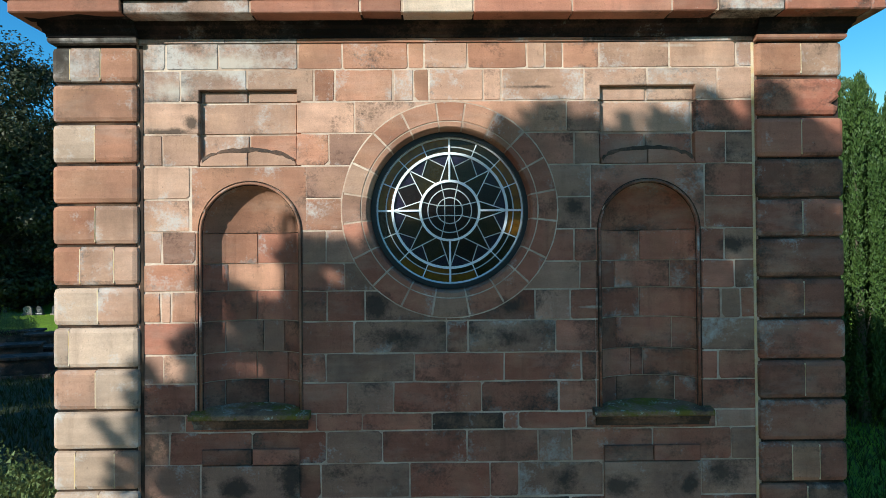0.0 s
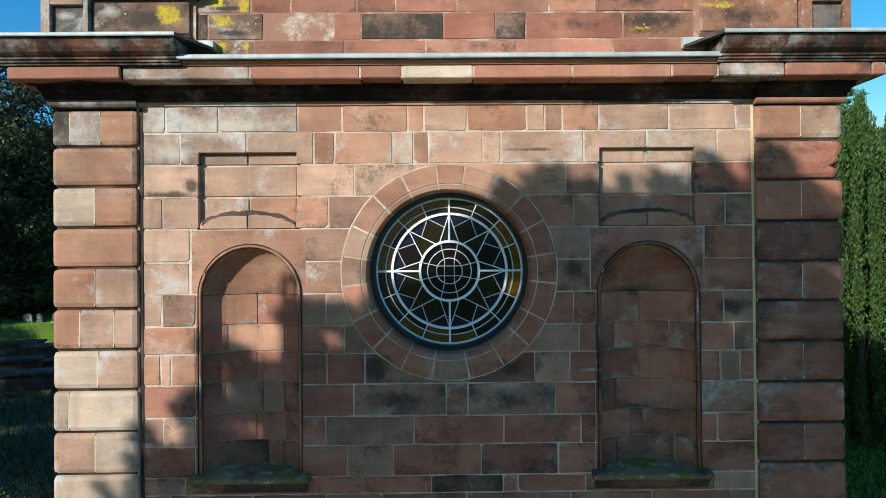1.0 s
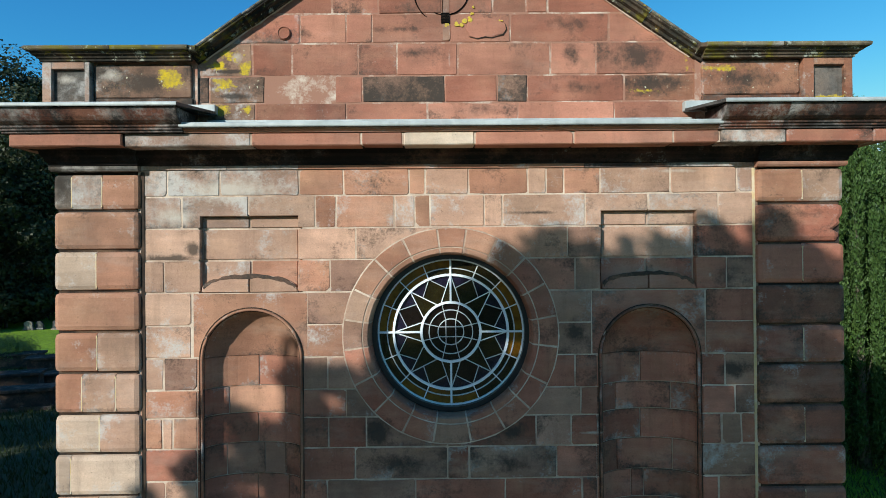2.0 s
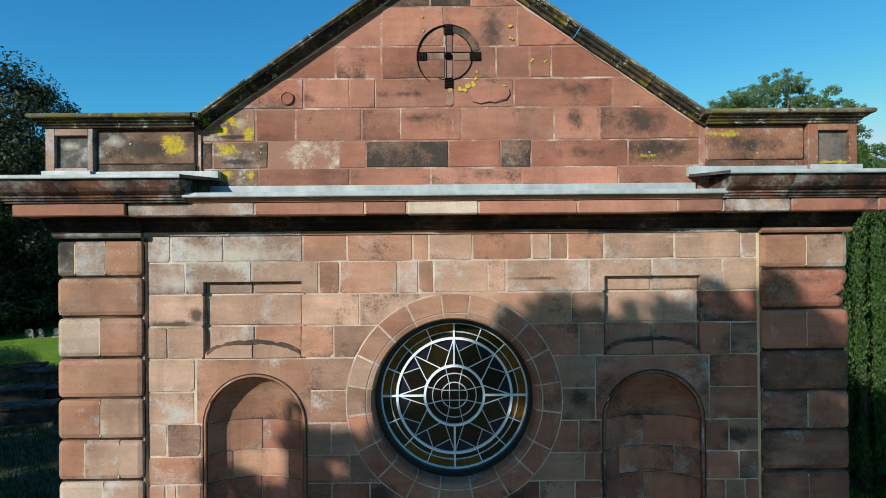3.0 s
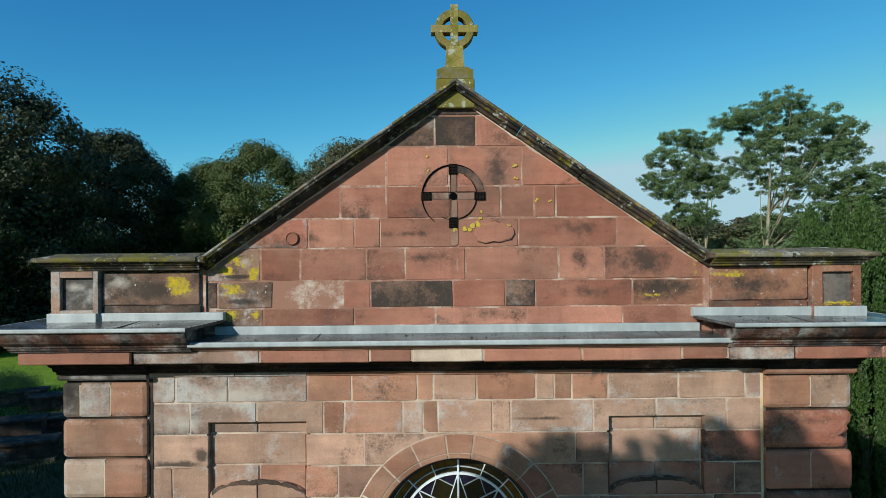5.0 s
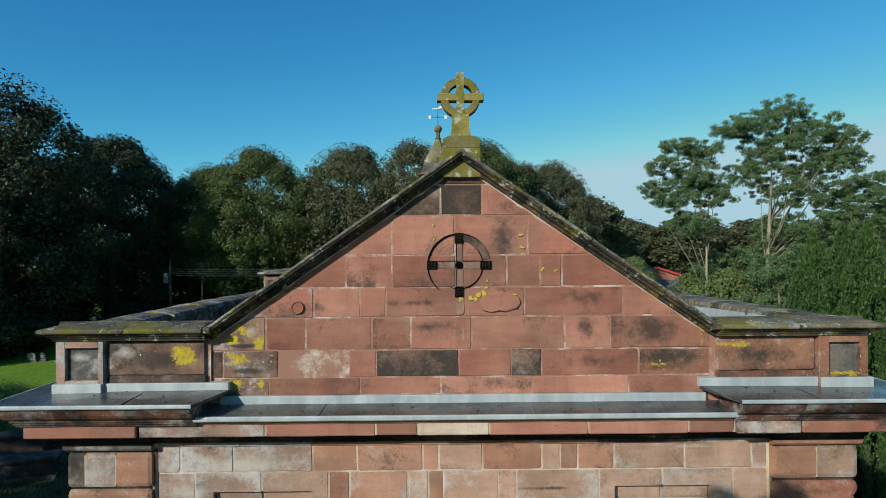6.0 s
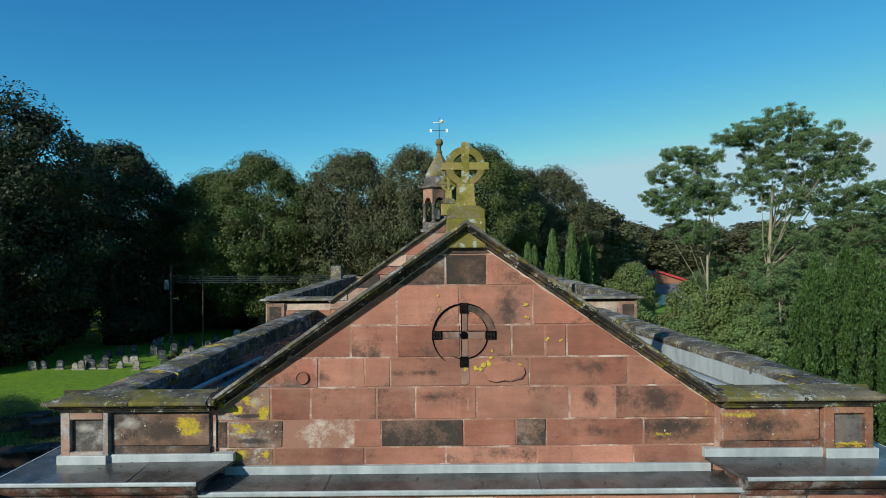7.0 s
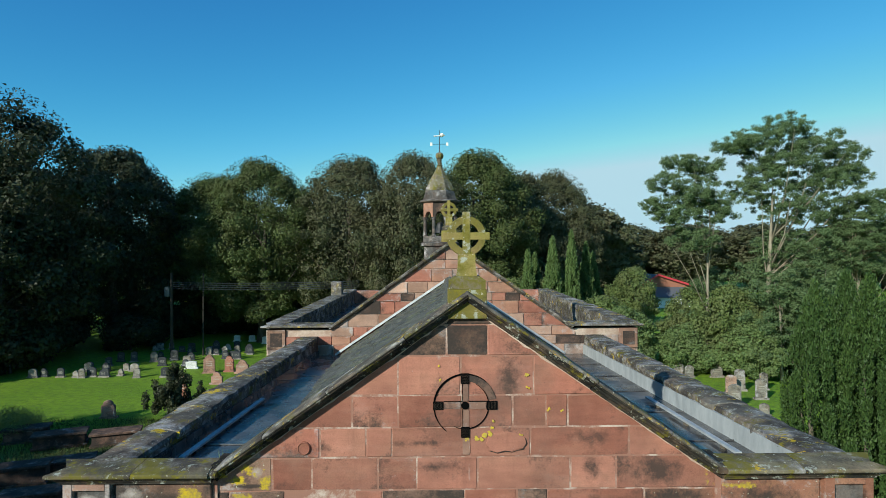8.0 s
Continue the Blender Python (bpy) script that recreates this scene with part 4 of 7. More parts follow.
BED = [(-0.05, 5.852), (0.0, 5.855), (0.012, 5.872), (0.012, 5.896), (-0.05, 5.90)]
SOFFIT = [(-0.05, 5.902), (0.014, 5.904), (0.018, 5.93), (0.034, 5.94), (0.04, 5.97), (0.06, 5.985), (0.065, 6.03), (0.20, 6.034), (0.20, 6.13), (-0.05, 6.13)]
TOP = [(-0.02, 6.136), (0.245, 6.138), (0.245, 6.156), (0.26, 6.158), (0.262, 6.178), (0.275, 6.18), (0.278, 6.196), (0.295, 6.205), (0.325, 6.225), (0.352, 6.255), (0.372, 6.288), (0.384, 6.308), (0.384, 6.318), (-0.02, 6.334)]
LEDGE = [(-0.02, 6.338), (0.40, 6.322), (0.405, 6.320), (0.408, 6.344), (0.40, 6.349), (0.20, 6.354), (0.02, 6.360), (-0.02, 6.362)]
cornice = new("cornice")
cornice.parent = chancel
tagged(cornice, "moulded sandstone cornice, soffit darkened by soot and painted shade")
for side, x_in, tone in ((-1, -2.20, "k"), (1, 2.26, "k")):
    Shape().sweep(wrapped(BED, side, -2.69 if side < 0 else 2.705)).make("bed_moulding", STONE["h" if side < 0 else "t"], cornice)
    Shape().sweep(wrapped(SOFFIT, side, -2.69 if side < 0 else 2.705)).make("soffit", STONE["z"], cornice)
    cuts = (-2.20, -2.72, -3.20) if side < 0 else (2.26, 2.78, 3.42)
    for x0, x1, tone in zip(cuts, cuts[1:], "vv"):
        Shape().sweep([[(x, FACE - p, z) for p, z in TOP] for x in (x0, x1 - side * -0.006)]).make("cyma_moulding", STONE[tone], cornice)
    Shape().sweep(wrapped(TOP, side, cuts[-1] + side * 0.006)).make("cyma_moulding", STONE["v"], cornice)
    # pale strip: the sun's glint on the lead fold is put in colour
    Shape().sweep(wrapped([(0.395, 6.324), (0.409, 6.320), (0.414, 6.328), (0.414, 6.344), (0.408, 6.352), (0.395, 6.352)], side, x_in - side * 0.02)).make("lead_edge", PALE, cornice, "folded lead edge, sun glint painted pale")
    sheet = wrapped(LEDGE, side, x_in)
    sheet[0] = [(x_in - side * (0.02 + 0.36 * (0.41 - p)), FACE - p, z + 0.02 * (0.41 - p)) for p, z in LEDGE]
    Shape().sweep(sheet).make("lead_ledge", LEAD, cornice, "wet grey lead sheet on the ledge")
MID_BED = [(0.03, 5.866), (-0.016, 5.868), (-0.022, 5.90), (0.03, 5.902)]
MID_SOFFIT = [(0.03, 5.904), (-0.024, 5.906), (-0.03, 5.93), (-0.05, 5.94), (-0.06, 5.97), (-0.10, 5.99), (-0.11, 6.03), (-0.20, 6.034), (-0.20, 6.13), (0.03, 6.13)]
MID_EDGE = [(-0.328, 6.178), (-0.343, 6.174), (-0.348, 6.182), (-0.348, 6.204), (-0.340, 6.214), (-0.328, 6.215)]
MID_TOP = [(0.03, 6.136), (-0.288, 6.138), (-0.29, 6.152), (-0.305, 6.156), (-0.308, 6.172), (0.03, 6.172)]
MID_LEAD = [(0.03, 6.175), (-0.338, 6.170), (-0.342, 6.176), (-0.342, 6.198), (-0.334, 6.208), (-0.02, 6.232), (0.03, 6.236)]
for name, prof, material, label in (("soffit", MID_SOFFIT, STONE["z"], ""), ("lead_edge", MID_EDGE, PALE, "folded lead edge, sun glint painted pale"), ("fillet", MID_TOP, STONE["r"], ""), ("lead_ledge", MID_LEAD, LEAD, "wet grey lead sheet on the ledge")):
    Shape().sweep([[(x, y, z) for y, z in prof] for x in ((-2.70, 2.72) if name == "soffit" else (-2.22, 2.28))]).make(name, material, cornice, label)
for x0, x1, tone in ((-2.70, -1.95, "g"), (-1.945, -1.32, "g"), (-1.315, -0.1, "r"), (-0.095, 1.2, "r"), (1.205, 2.1, "x"), (2.105, 2.72, "g")):
    Shape().sweep([[(x, y, z) for y, z in MID_BED] for x in (x0, x1)]).make("bed_moulding", STONE[tone], cornice)
for x0, x1, tone in ((-3.645, -2.71, "q"), (-2.705, -1.65, "g"), (-1.645, -0.73, "q"), (-0.725, -0.38, "q"), (-0.375, 0.22, "w"), (0.225, 1.05, "q"), (1.055, 1.89, "q"), (1.895, 2.28, "q"), (2.285, 2.83, "g"), (2.835, 3.56, "b"), (3.565, 3.685, "b")):
    y = -0.30 if x1 < -2.2 or x0 > 2.28 else -0.275
    outline = worn(rect(x0 + 0.003, x1 - 0.003, 6.028 + RS.uniform(-0.004, 0.004), 6.137), 0.006, 0.0018)
    slab("corona_stone", outline, y, 0.2, STONE[tone], cornice, 0.009)
for side, tone in ((-1, "r"), (1, "b")):
    edge = LX if side < 0 else RX
    for i in range(7):
        y0 = -0.10 + 1.2 * i
        a, b = sorted((edge + side * 0.03, edge + side * 0.20))
        Shape().box(a, b, max(y0, -0.098), y0 + 1.19, 6.03, 6.136, 0.008).make("corona_stone", STONE[tone], cornice)
# pale lead aprons against the gable wall
for x0, x1, z0, z1, y in ((-2.12, 2.16, 6.225, 6.303, -0.014), (-3.12, -2.03, 6.354, 6.433, -0.052), (-3.54, -3.115, 6.354, 6.437, -0.092), (2.09, 3.14, 6.356, 6.441, -0.052), (3.135, 3.59, 6.356, 6.445, -0.092)):
    Shape().box(x0, x1, y, 0.06, z0, z1, 0.006).make("lead_apron", PALE, cornice, "pale lead flashing strip")
Shape().box(-3.60, 3.64, -0.268, -0.10, 6.034, 6.13).make("corona_mortar", MORTAR, cornice)

# small lead rolls and seams on the ledges
for x in (-1.2, 0.6, 1.75):
    Shape().tube([(x, -0.335, 6.210), (x + 0.01, -0.03, 6.234)], [0.006, 0.006], 6).make("lead_seam", LEAD, cornice)
for x in (-2.75, 2.9):
    Shape().tube([(x, -0.46, 6.352), (x, -0.06, 6.362)], [0.006, 0.006], 6).make("lead_seam", LEAD, cornice)
fallen = Shape()
for i in range(60):
    x, y = RS.uniform(-3.4, 3.4), RS.uniform(-0.3, -0.05)
    inner = -2.05 < x < 2.1
    z = (6.208 + (y + 0.334) * 0.076 if inner else 6.350 + (y + 0.46) * 0.03) + 0.004
    if not inner and not -3.4 < x < 3.4 or 2.0 < abs(x) < 2.35:
        continue
    s, a = RS.uniform(0.008, 0.022), RS.uniform(0, 3.1)
    fallen.add([(x + s * math.cos(a), y + s * math.sin(a), z), (x - 0.5 * s * math.sin(a), y + 0.5 * s * math.cos(a), z + 0.006), (x - s * math.cos(a), y - s * math.sin(a), z + 0.003), (x + 0.5 * s * math.sin(a), y - 0.5 * s * math.cos(a), z)], [(0, 1, 2, 3)])
tagged(fallen.make("fallen_leaves", BARK), "small brown fallen leaves on the lead ledge", "leaves", kind="stuff")


# ---- gable over the front ----
APEX, FOOT_Z, SLOPE = 8.352, 6.80, 0.692
gable_core = Shape()
slab_into(gable_core, [(-2.26, 6.20), (2.27, 6.20), (2.27, 6.78), (0.012, 8.34), (-2.26, 6.78)], 0.0215, 0.24)
slab_into(gable_core, rect(-3.50, -2.2, 6.13, 6.84), 0.0, 0.24)
slab_into(gable_core, rect(2.2, 3.54, 6.13, 6.84), 0.0, 0.24)
gable = gable_core.make("gable", RED_MORTAR, chancel, "lime mortar bed of the gable")


def gable_course(z0, z1, joints, tones):
    for x0, x1, tone in zip(joints, joints[1:], tones):
        poly = rect(x0 + 0.004, x1 - 0.004, z0 + 0.004, z1 - 0.004)
        for s in (-1, 1):
            poly = clip(poly, 0.012, APEX - 0.008, -s * SLOPE, -1)
        if len(poly) >= 3 and max(p[0] for p in poly) - min(p[0] for p in poly) > 0.03:
            slab("stone", worn(poly, 0.004, 0.004), 0.018 + RS.uniform(-0.005, 0.004), 0.1, STONE[tone], gable)


gable_course(8.156, 8.347, [-0.5, 0.5], "k")
gable_course(7.881, 8.156, [-1.094, -0.172, 0.19, 0.906], "kkb")
gable_course(7.530, 7.881, [-1.295, -0.602, -0.052, 0.598, 1.405], "qqqq")
gable_course(7.245, 7.530, [-1.596, -1.013, -0.604, -0.039, 0.408, 0.709, 0.896, 1.904], "qbqqqqq")
gable_course(6.985, 7.245, [-1.896, -1.301, -0.89, -0.661, 0.024, 0.562, 1.441, 2.204], "bqqqqqq")
gable_course(6.695, 6.985, [-2.246, -1.724, -1.37, -0.787, -0.443, 0.095, 0.92, 1.328, 2.277], "lqqbqqqq")
gable_course(6.456, 6.695, [-2.232, -2.098, -1.616, -0.995, -0.749, -0.018, 0.442, 0.71, 1.572, 2.255], "klqqkqkqe")
gable_course(6.296, 6.456, [-2.124, -1.699, -0.897, -0.176, 0.628, 1.483, 2.208], "ltqqqq")

# side blocks of the parapet with their sunk panels
for x0, x1, z0, z1, tone in ((-3.09, -2.24, 6.50, 6.79, "l"), (-3.09, -2.235, 6.36, 6.496, "k"), (2.25, 3.11, 6.50, 6.80, "e"), (2.245, 3.11, 6.36, 6.496, "e")):
    slab("parapet_stone", worn(rect(x0, x1, z0, z1), 0.008), -0.03, 0.1, STONE[tone], gable)
for x0, x1, a0, a1 in ((-3.515, -3.105, -3.435, -3.15), (3.125, 3.555, 3.215, 3.485)):
    block = new("parapet_block")
    block.parent = chancel
    for r in ((x0, a0, 6.36, 6.84), (a1, x1, 6.36, 6.84), (a0, a1, 6.36, 6.462), (a0, a1, 6.745, 6.84)):
        slab("panel_frame", rect(*r), -0.072, 0.32, STONE["g" if x0 < 0 else "e"], block, 0.004)
    slab("sunk_panel", rect(a0, a1, 6.462, 6.745), -0.035, 0.2, STONE["h"], block, 0.002)

# moulded coping: front, then back along both sides
CAP = [(-0.02, 6.880), (0.085, 6.878), (0.098, 6.882), (0.104, 6.892), (0.104, 6.908), (0.095, 6.918), (-0.02, 6.945)]
NECK = [(-0.02, 6.806), (0.012, 6.808), (0.016, 6.826), (0.028, 6.830), (0.036, 6.846), (0.058, 6.856), (0.070, 6.874), (0.070, 6.879), (-0.02, 6.881)]
parapet = new("parapet_coping")
parapet.parent = chancel
tagged(parapet, "weathered mossy stone coping of the parapet")
for side, x_in, edge in ((-1, -2.22, -3.515), (1, 2.235, 3.555)):
    cuts = [x_in, x_in + side * 0.66, edge + side * 0.0]
    for a, b in zip(cuts, cuts[1:]):
        out = b if b != edge else None
        rings = []
        for x in (a + side * 0.002, (b - side * 0.002) if out else None):
            if x is None:
                rings.append([(edge + side * p, -0.072 - p, z) for p, z in CAP] + [(edge + side * 0.095, 0.135, 6.955), (edge + side * 0.05, 0.135, 6.842)])
            else:
                rings.append([(x, -0.072 - p, z) for p, z in CAP] + [(x, 0.135, 6.955), (x, 0.135, 6.842)])
        Shape().sweep(rings).make("coping_stone", STONE["m"], parapet)
    Shape().sweep([[(x_in, -0.072 - p, z) for p, z in NECK], [(edge + side * p, -0.072 - p, z) for p, z in NECK], [(edge + side * p, 0.13, z) for p, z in NECK]]).make("coping_moulding", STONE["d"], parapet, "black moulding under the coping, shade in its colour")
    y = 0.138
    outer, inner = (-3.42, -3.0) if side < 0 else (3.50, 3.05)
    while y < BACK - 0.1:
        step = min(RS.uniform(0.55, 1.0), BACK - 0.05 - y)
        lift = RS.uniform(-0.008, 0.008)
        n, rings = 5, []
        for k in range(n + 1):
            yy = y + 0.004 + (step - 0.008) * k / n
            fall = -0.012 * yy
            o, i = outer + RS.uniform(-0.02, 0.02), inner + RS.uniform(-0.022, 0.022)
            prof = [(o - side * 0.05, 6.84), (o - side * 0.01, 6.862), (o, 6.90), (o - side * 0.012, 6.945), (o - side * 0.10, 6.957), ((o + i) / 2, 6.966), (i + side * 0.08, 6.956), (i + side * 0.012, 6.94), (i, 6.90), (i + side * 0.015, 6.85)]
            rings.append([(x + RS.uniform(-0.005, 0.005), yy, z + fall + lift + RS.uniform(-0.006, 0.006)) for x, z in prof])
        Shape().sweep(rings).make("coping_stone", STONE["c"], parapet)
        y += step
    a, b = sorted((outer - side * 0.04, inner + side * 0.02))
    Shape().box(a, b, 0.14, BACK, 5.9, 6.85).make("parapet_wall", STONE["c"], chancel)

# raking coping of the gable
RAKE = math.atan(SLOPE)
rake = new("gable_coping")
rake.parent = chancel
tagged(rake, "moulded raking stone coping of the gable, underside shade painted dark")
RAKE_PROF = [(0.26, -0.02), (0.0, -0.02), (-0.025, -0.016), (-0.032, 0.006), (-0.07, 0.014), (-0.078, 0.034), (-0.100, 0.042), (-0.104, 0.056), (0.26, 0.058)]
RAKE_TOP = [(0.27, 0.0585), (-0.108, 0.0575), (-0.115, 0.066), (-0.112, 0.078), (-0.10, 0.086), (0.05, 0.094), (0.27, 0.088)]
for side in (-1, 1):
    marks = [0.0, 0.62, 1.45, 2.12, 2.70] if side < 0 else [0.0, 0.66, 1.32, 2.1, 2.74]
    for i, (a, b) in enumerate(zip(marks, marks[1:])):
        rings = []
        for d in (a + (0.003 if i else 0), b - 0.003):
            lift = RS.uniform(-0.005, 0.005)
            x, z = d * math.cos(RAKE), -d * math.sin(RAKE)
            both = []
            for prof in (RAKE_PROF, RAKE_TOP):
                if d == 0.0:
                    both.append([(0.012, y, APEX + h / math.cos(RAKE)) for y, h in prof])
                else:
                    both.append([(0.012 + side * (x + h * math.sin(RAKE)), y, APEX + z + h * math.cos(RAKE) + lift) for y, h in prof])
            rings.append(both)
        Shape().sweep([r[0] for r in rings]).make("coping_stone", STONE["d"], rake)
        Shape().sweep([r[1] for r in rings]).make("coping_top", STONE["c"], rake, "lichen-spotted top of the coping")
for side in (-1, 1):
    a = math.cos(RAKE) * 2.74
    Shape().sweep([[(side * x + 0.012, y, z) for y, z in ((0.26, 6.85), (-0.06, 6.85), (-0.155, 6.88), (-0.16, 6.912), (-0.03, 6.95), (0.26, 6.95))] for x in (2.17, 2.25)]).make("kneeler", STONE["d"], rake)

# pale bedding mortar that squeezes out under the raking coping
for side in (-1, 1):
    rings = []
    for i in range(41):
        d = 0.06 + 2.56 * i / 40
        low = -0.025 - 0.016 * RS.random() ** 2
        rings.append([(0.012 + side * (d * math.cos(RAKE) + h * math.sin(RAKE)), y, APEX - d * math.sin(RAKE) + h * math.cos(RAKE)) for y, h in ((0.06, -0.01), (0.004, -0.012), (0.008, low), (0.06, low - 0.004))])
    Shape().sweep(rings).make("bedding_mortar", MORTAR, rake)

# wheel-shaped vent cut into the gable
vent = thing("wheel_vent", "round cross-shaped vent carved in the gable stone", "vent", at=(0, 0, 0))
VX, VZ = -0.012, 7.440
# black arcs paint the shade that lies along part of each groove
for r, name in ((0.283, "outer_groove"), (0.212, "inner_groove")):
    lines = []
    for a in (range(48, 235, 6) if name == "outer_groove" else range(-118, 63, 6)):
        w = (0.005 + 0.013 * max(0.0, math.cos(radians(a - 140)))) if name == "outer_groove" else (0.003 + 0.006 * max(0.0, math.cos(radians(a + 40))))
        lines.append([(VX + q * math.cos(radians(a)), y, VZ + q * math.sin(radians(a))) for q, y in ((r - w, 0.0105), (r, 0.0105), (r, 0.05), (r - w, 0.05))])
    Shape().sweep(lines).make(name, HOLE, vent)
for dx, dz in ((0, 1), (1, 0), (0, -1), (-1, 0)):
    cx, cz = VX + 0.238 * dx, VZ + 0.238 * dz
    w, h = (0.038, 0.046) if dz else (0.046, 0.038)
    Shape().box(cx - w, cx + w, 0.008, 0.05, cz - h, cz + h).make("vent_slot", HOLE, vent)
    grid = Shape()
    for k in range(3):
        for j in range(3):
            x, z = cx + (k - 1) * w * 0.58, cz + (j - 1) * h * 0.58
            grid.sweep([[(x + q * math.cos(t), 0.0065, z + q * math.sin(t)) for q in (0.0075, 0.0095)] for t in [math.pi * m / 4 for m in range(9)]], caps=False, closed=False)
    grid.make("vent_grille", SLIP, vent)
    x0, x1 = sorted((VX + 0.03 * dx, VX + 0.19 * dx))
    z0, z1 = sorted((VZ + 0.03 * dz, VZ + 0.19 * dz))
    off = 0.022
    if dz:
        Shape().box(VX - off - 0.004, VX - off + 0.003, 0.0095, 0.05, z0, z1).make("arm_groove", HOLE, vent)
    else:
        Shape().box(x0, x1, 0.0095, 0.05, VZ + off + 0.012, VZ + off + 0.018).make("arm_groove", HOLE, vent)
Shape().sweep([[(VX + 0.034 * math.cos(radians(a)), y, VZ + 0.034 * math.sin(radians(a))) for a in range(0, 360, 20)] for y in (0.006, 0.05)]).make("hub_hole", HOLE, vent)



# round boss, scar of spalled stone and a drain stain on the gable
boss = Shape()
boss.sweep([[(-1.44 + r * math.cos(2 * math.pi * i / 18), y, 7.075 + r * math.sin(2 * math.pi * i / 18)) for i in range(18)] for r, y in ((0.062, 0.03), (0.060, 0.004), (0.052, -0.006), (0.046, 0.002), (0.02, 0.004))])
boss.make("stone_boss", STONE["q"], gable)
scar = [(0.17, 7.10), (0.20, 7.045), (0.27, 7.02), (0.34, 7.035), (0.40, 7.03), (0.45, 7.05), (0.50, 7.06), (0.53, 7.10), (0.52, 7.15), (0.45, 7.19), (0.36, 7.205), (0.25, 7.195), (0.19, 7.16)]
slab("spalled_face", scar, 0.0115, 0.05, STONE["q"], gable, 0.004)
crack = [scar[i] for i in (1, 2, 3, 4, 5, 6, 7, 8)]
Shape().tube([(x, 0.011, z - 0.004 + RS.uniform(-0.006, 0.006)) for x, z in crack], [0.003, 0.004, 0.006, 0.003, 0.003, 0.006, 0.005, 0.002], 6).make("crack", SLIP, gable)
# sooty rim, pale cross arms and stem of the carved wheel
rim_arc = [(VX + 0.280 * math.cos(radians(a)), VZ + 0.280 * math.sin(radians(a))) for a in range(12, 83, 10)]
slab("wheel_rim", rim_arc + [(VX + 0.216 * math.cos(radians(a)), VZ + 0.216 * math.sin(radians(a))) for a in range(82, 11, -10)], 0.0110, 0.03, STONE["k"], vent, 0.002)
for x0, x1, z0, z1 in ((VX - 0.018, VX + 0.032, VZ + 0.036, VZ + 0.188), (VX - 0.018, VX + 0.032, VZ - 0.188, VZ - 0.036), (VX + 0.038, VX + 0.188, VZ - 0.032, VZ + 0.030), (VX - 0.188, VX - 0.038, VZ - 0.032, VZ + 0.030), (VX - 0.026, VX + 0.042, VZ - 0.435, VZ - 0.288)):
    slab("cross_arm", worn(rect(x0, x1, z0, z1), 0.004, 0.002), 0.0112, 0.03, STONE["u"], vent, 0.002)
# yellow lichen blotches on the gable stones
for x, z, r in ((0.137, 7.167, 0.030), (0.212, 7.19, 0.024), (0.236, 7.30, 0.012), (0.225, 7.25, 0.014), (-0.02, 7.142, 0.020), (0.02, 7.14, 0.014), (0.485, 7.17, 0.018), (-0.24, 7.665, 0.014), (0.845, 7.395, 0.013), (0.535, 7.715, 0.018), (0.545, 7.6, 0.014), (0.72, 7.40, 0.016), (-0.235, 7.78, 0.012), (0.09, 7.15, 0.018)):
    for k in range(3):
        cx, cz, q = x + RS.uniform(-r, r), z + RS.uniform(-r, r), r * RS.uniform(0.35, 0.9)
        spots = [q * RS.uniform(0.6, 1.25) for i in range(9)]
        slab("lichen_patch", [(cx + s * math.cos(0.698 * i), cz + s * math.sin(0.698 * i)) for i, s in enumerate(spots)], 0.0105 - 0.0012 * k - RS.uniform(0, 0.001), 0.02, LICHEN, gable, 0.001)

# weeds growing out of the gutter
tuft = Shape()
for i in range(26):
    a, h, lean = RS.uniform(0, 6.28), RS.uniform(0.10, 0.22), RS.uniform(0.02, 0.12)
    x, y = -2.33 + 0.03 * math.cos(a), 0.42 + 0.03 * math.sin(a)
    tuft.add([(x - 0.006, y, 6.70), (x + 0.006, y, 6.70), (x + lean * math.cos(a) * 0.6 + 0.004, y + lean * math.sin(a) * 0.6, 6.70 + 0.7 * h), (x + lean * math.cos(a), y + lean * math.sin(a), 6.70 + h)], [(0, 1, 2), (0, 2, 3)])
tagged(tuft.make("weed", L_FRESH), "small green weed growing out of the roof gutter", "weed")


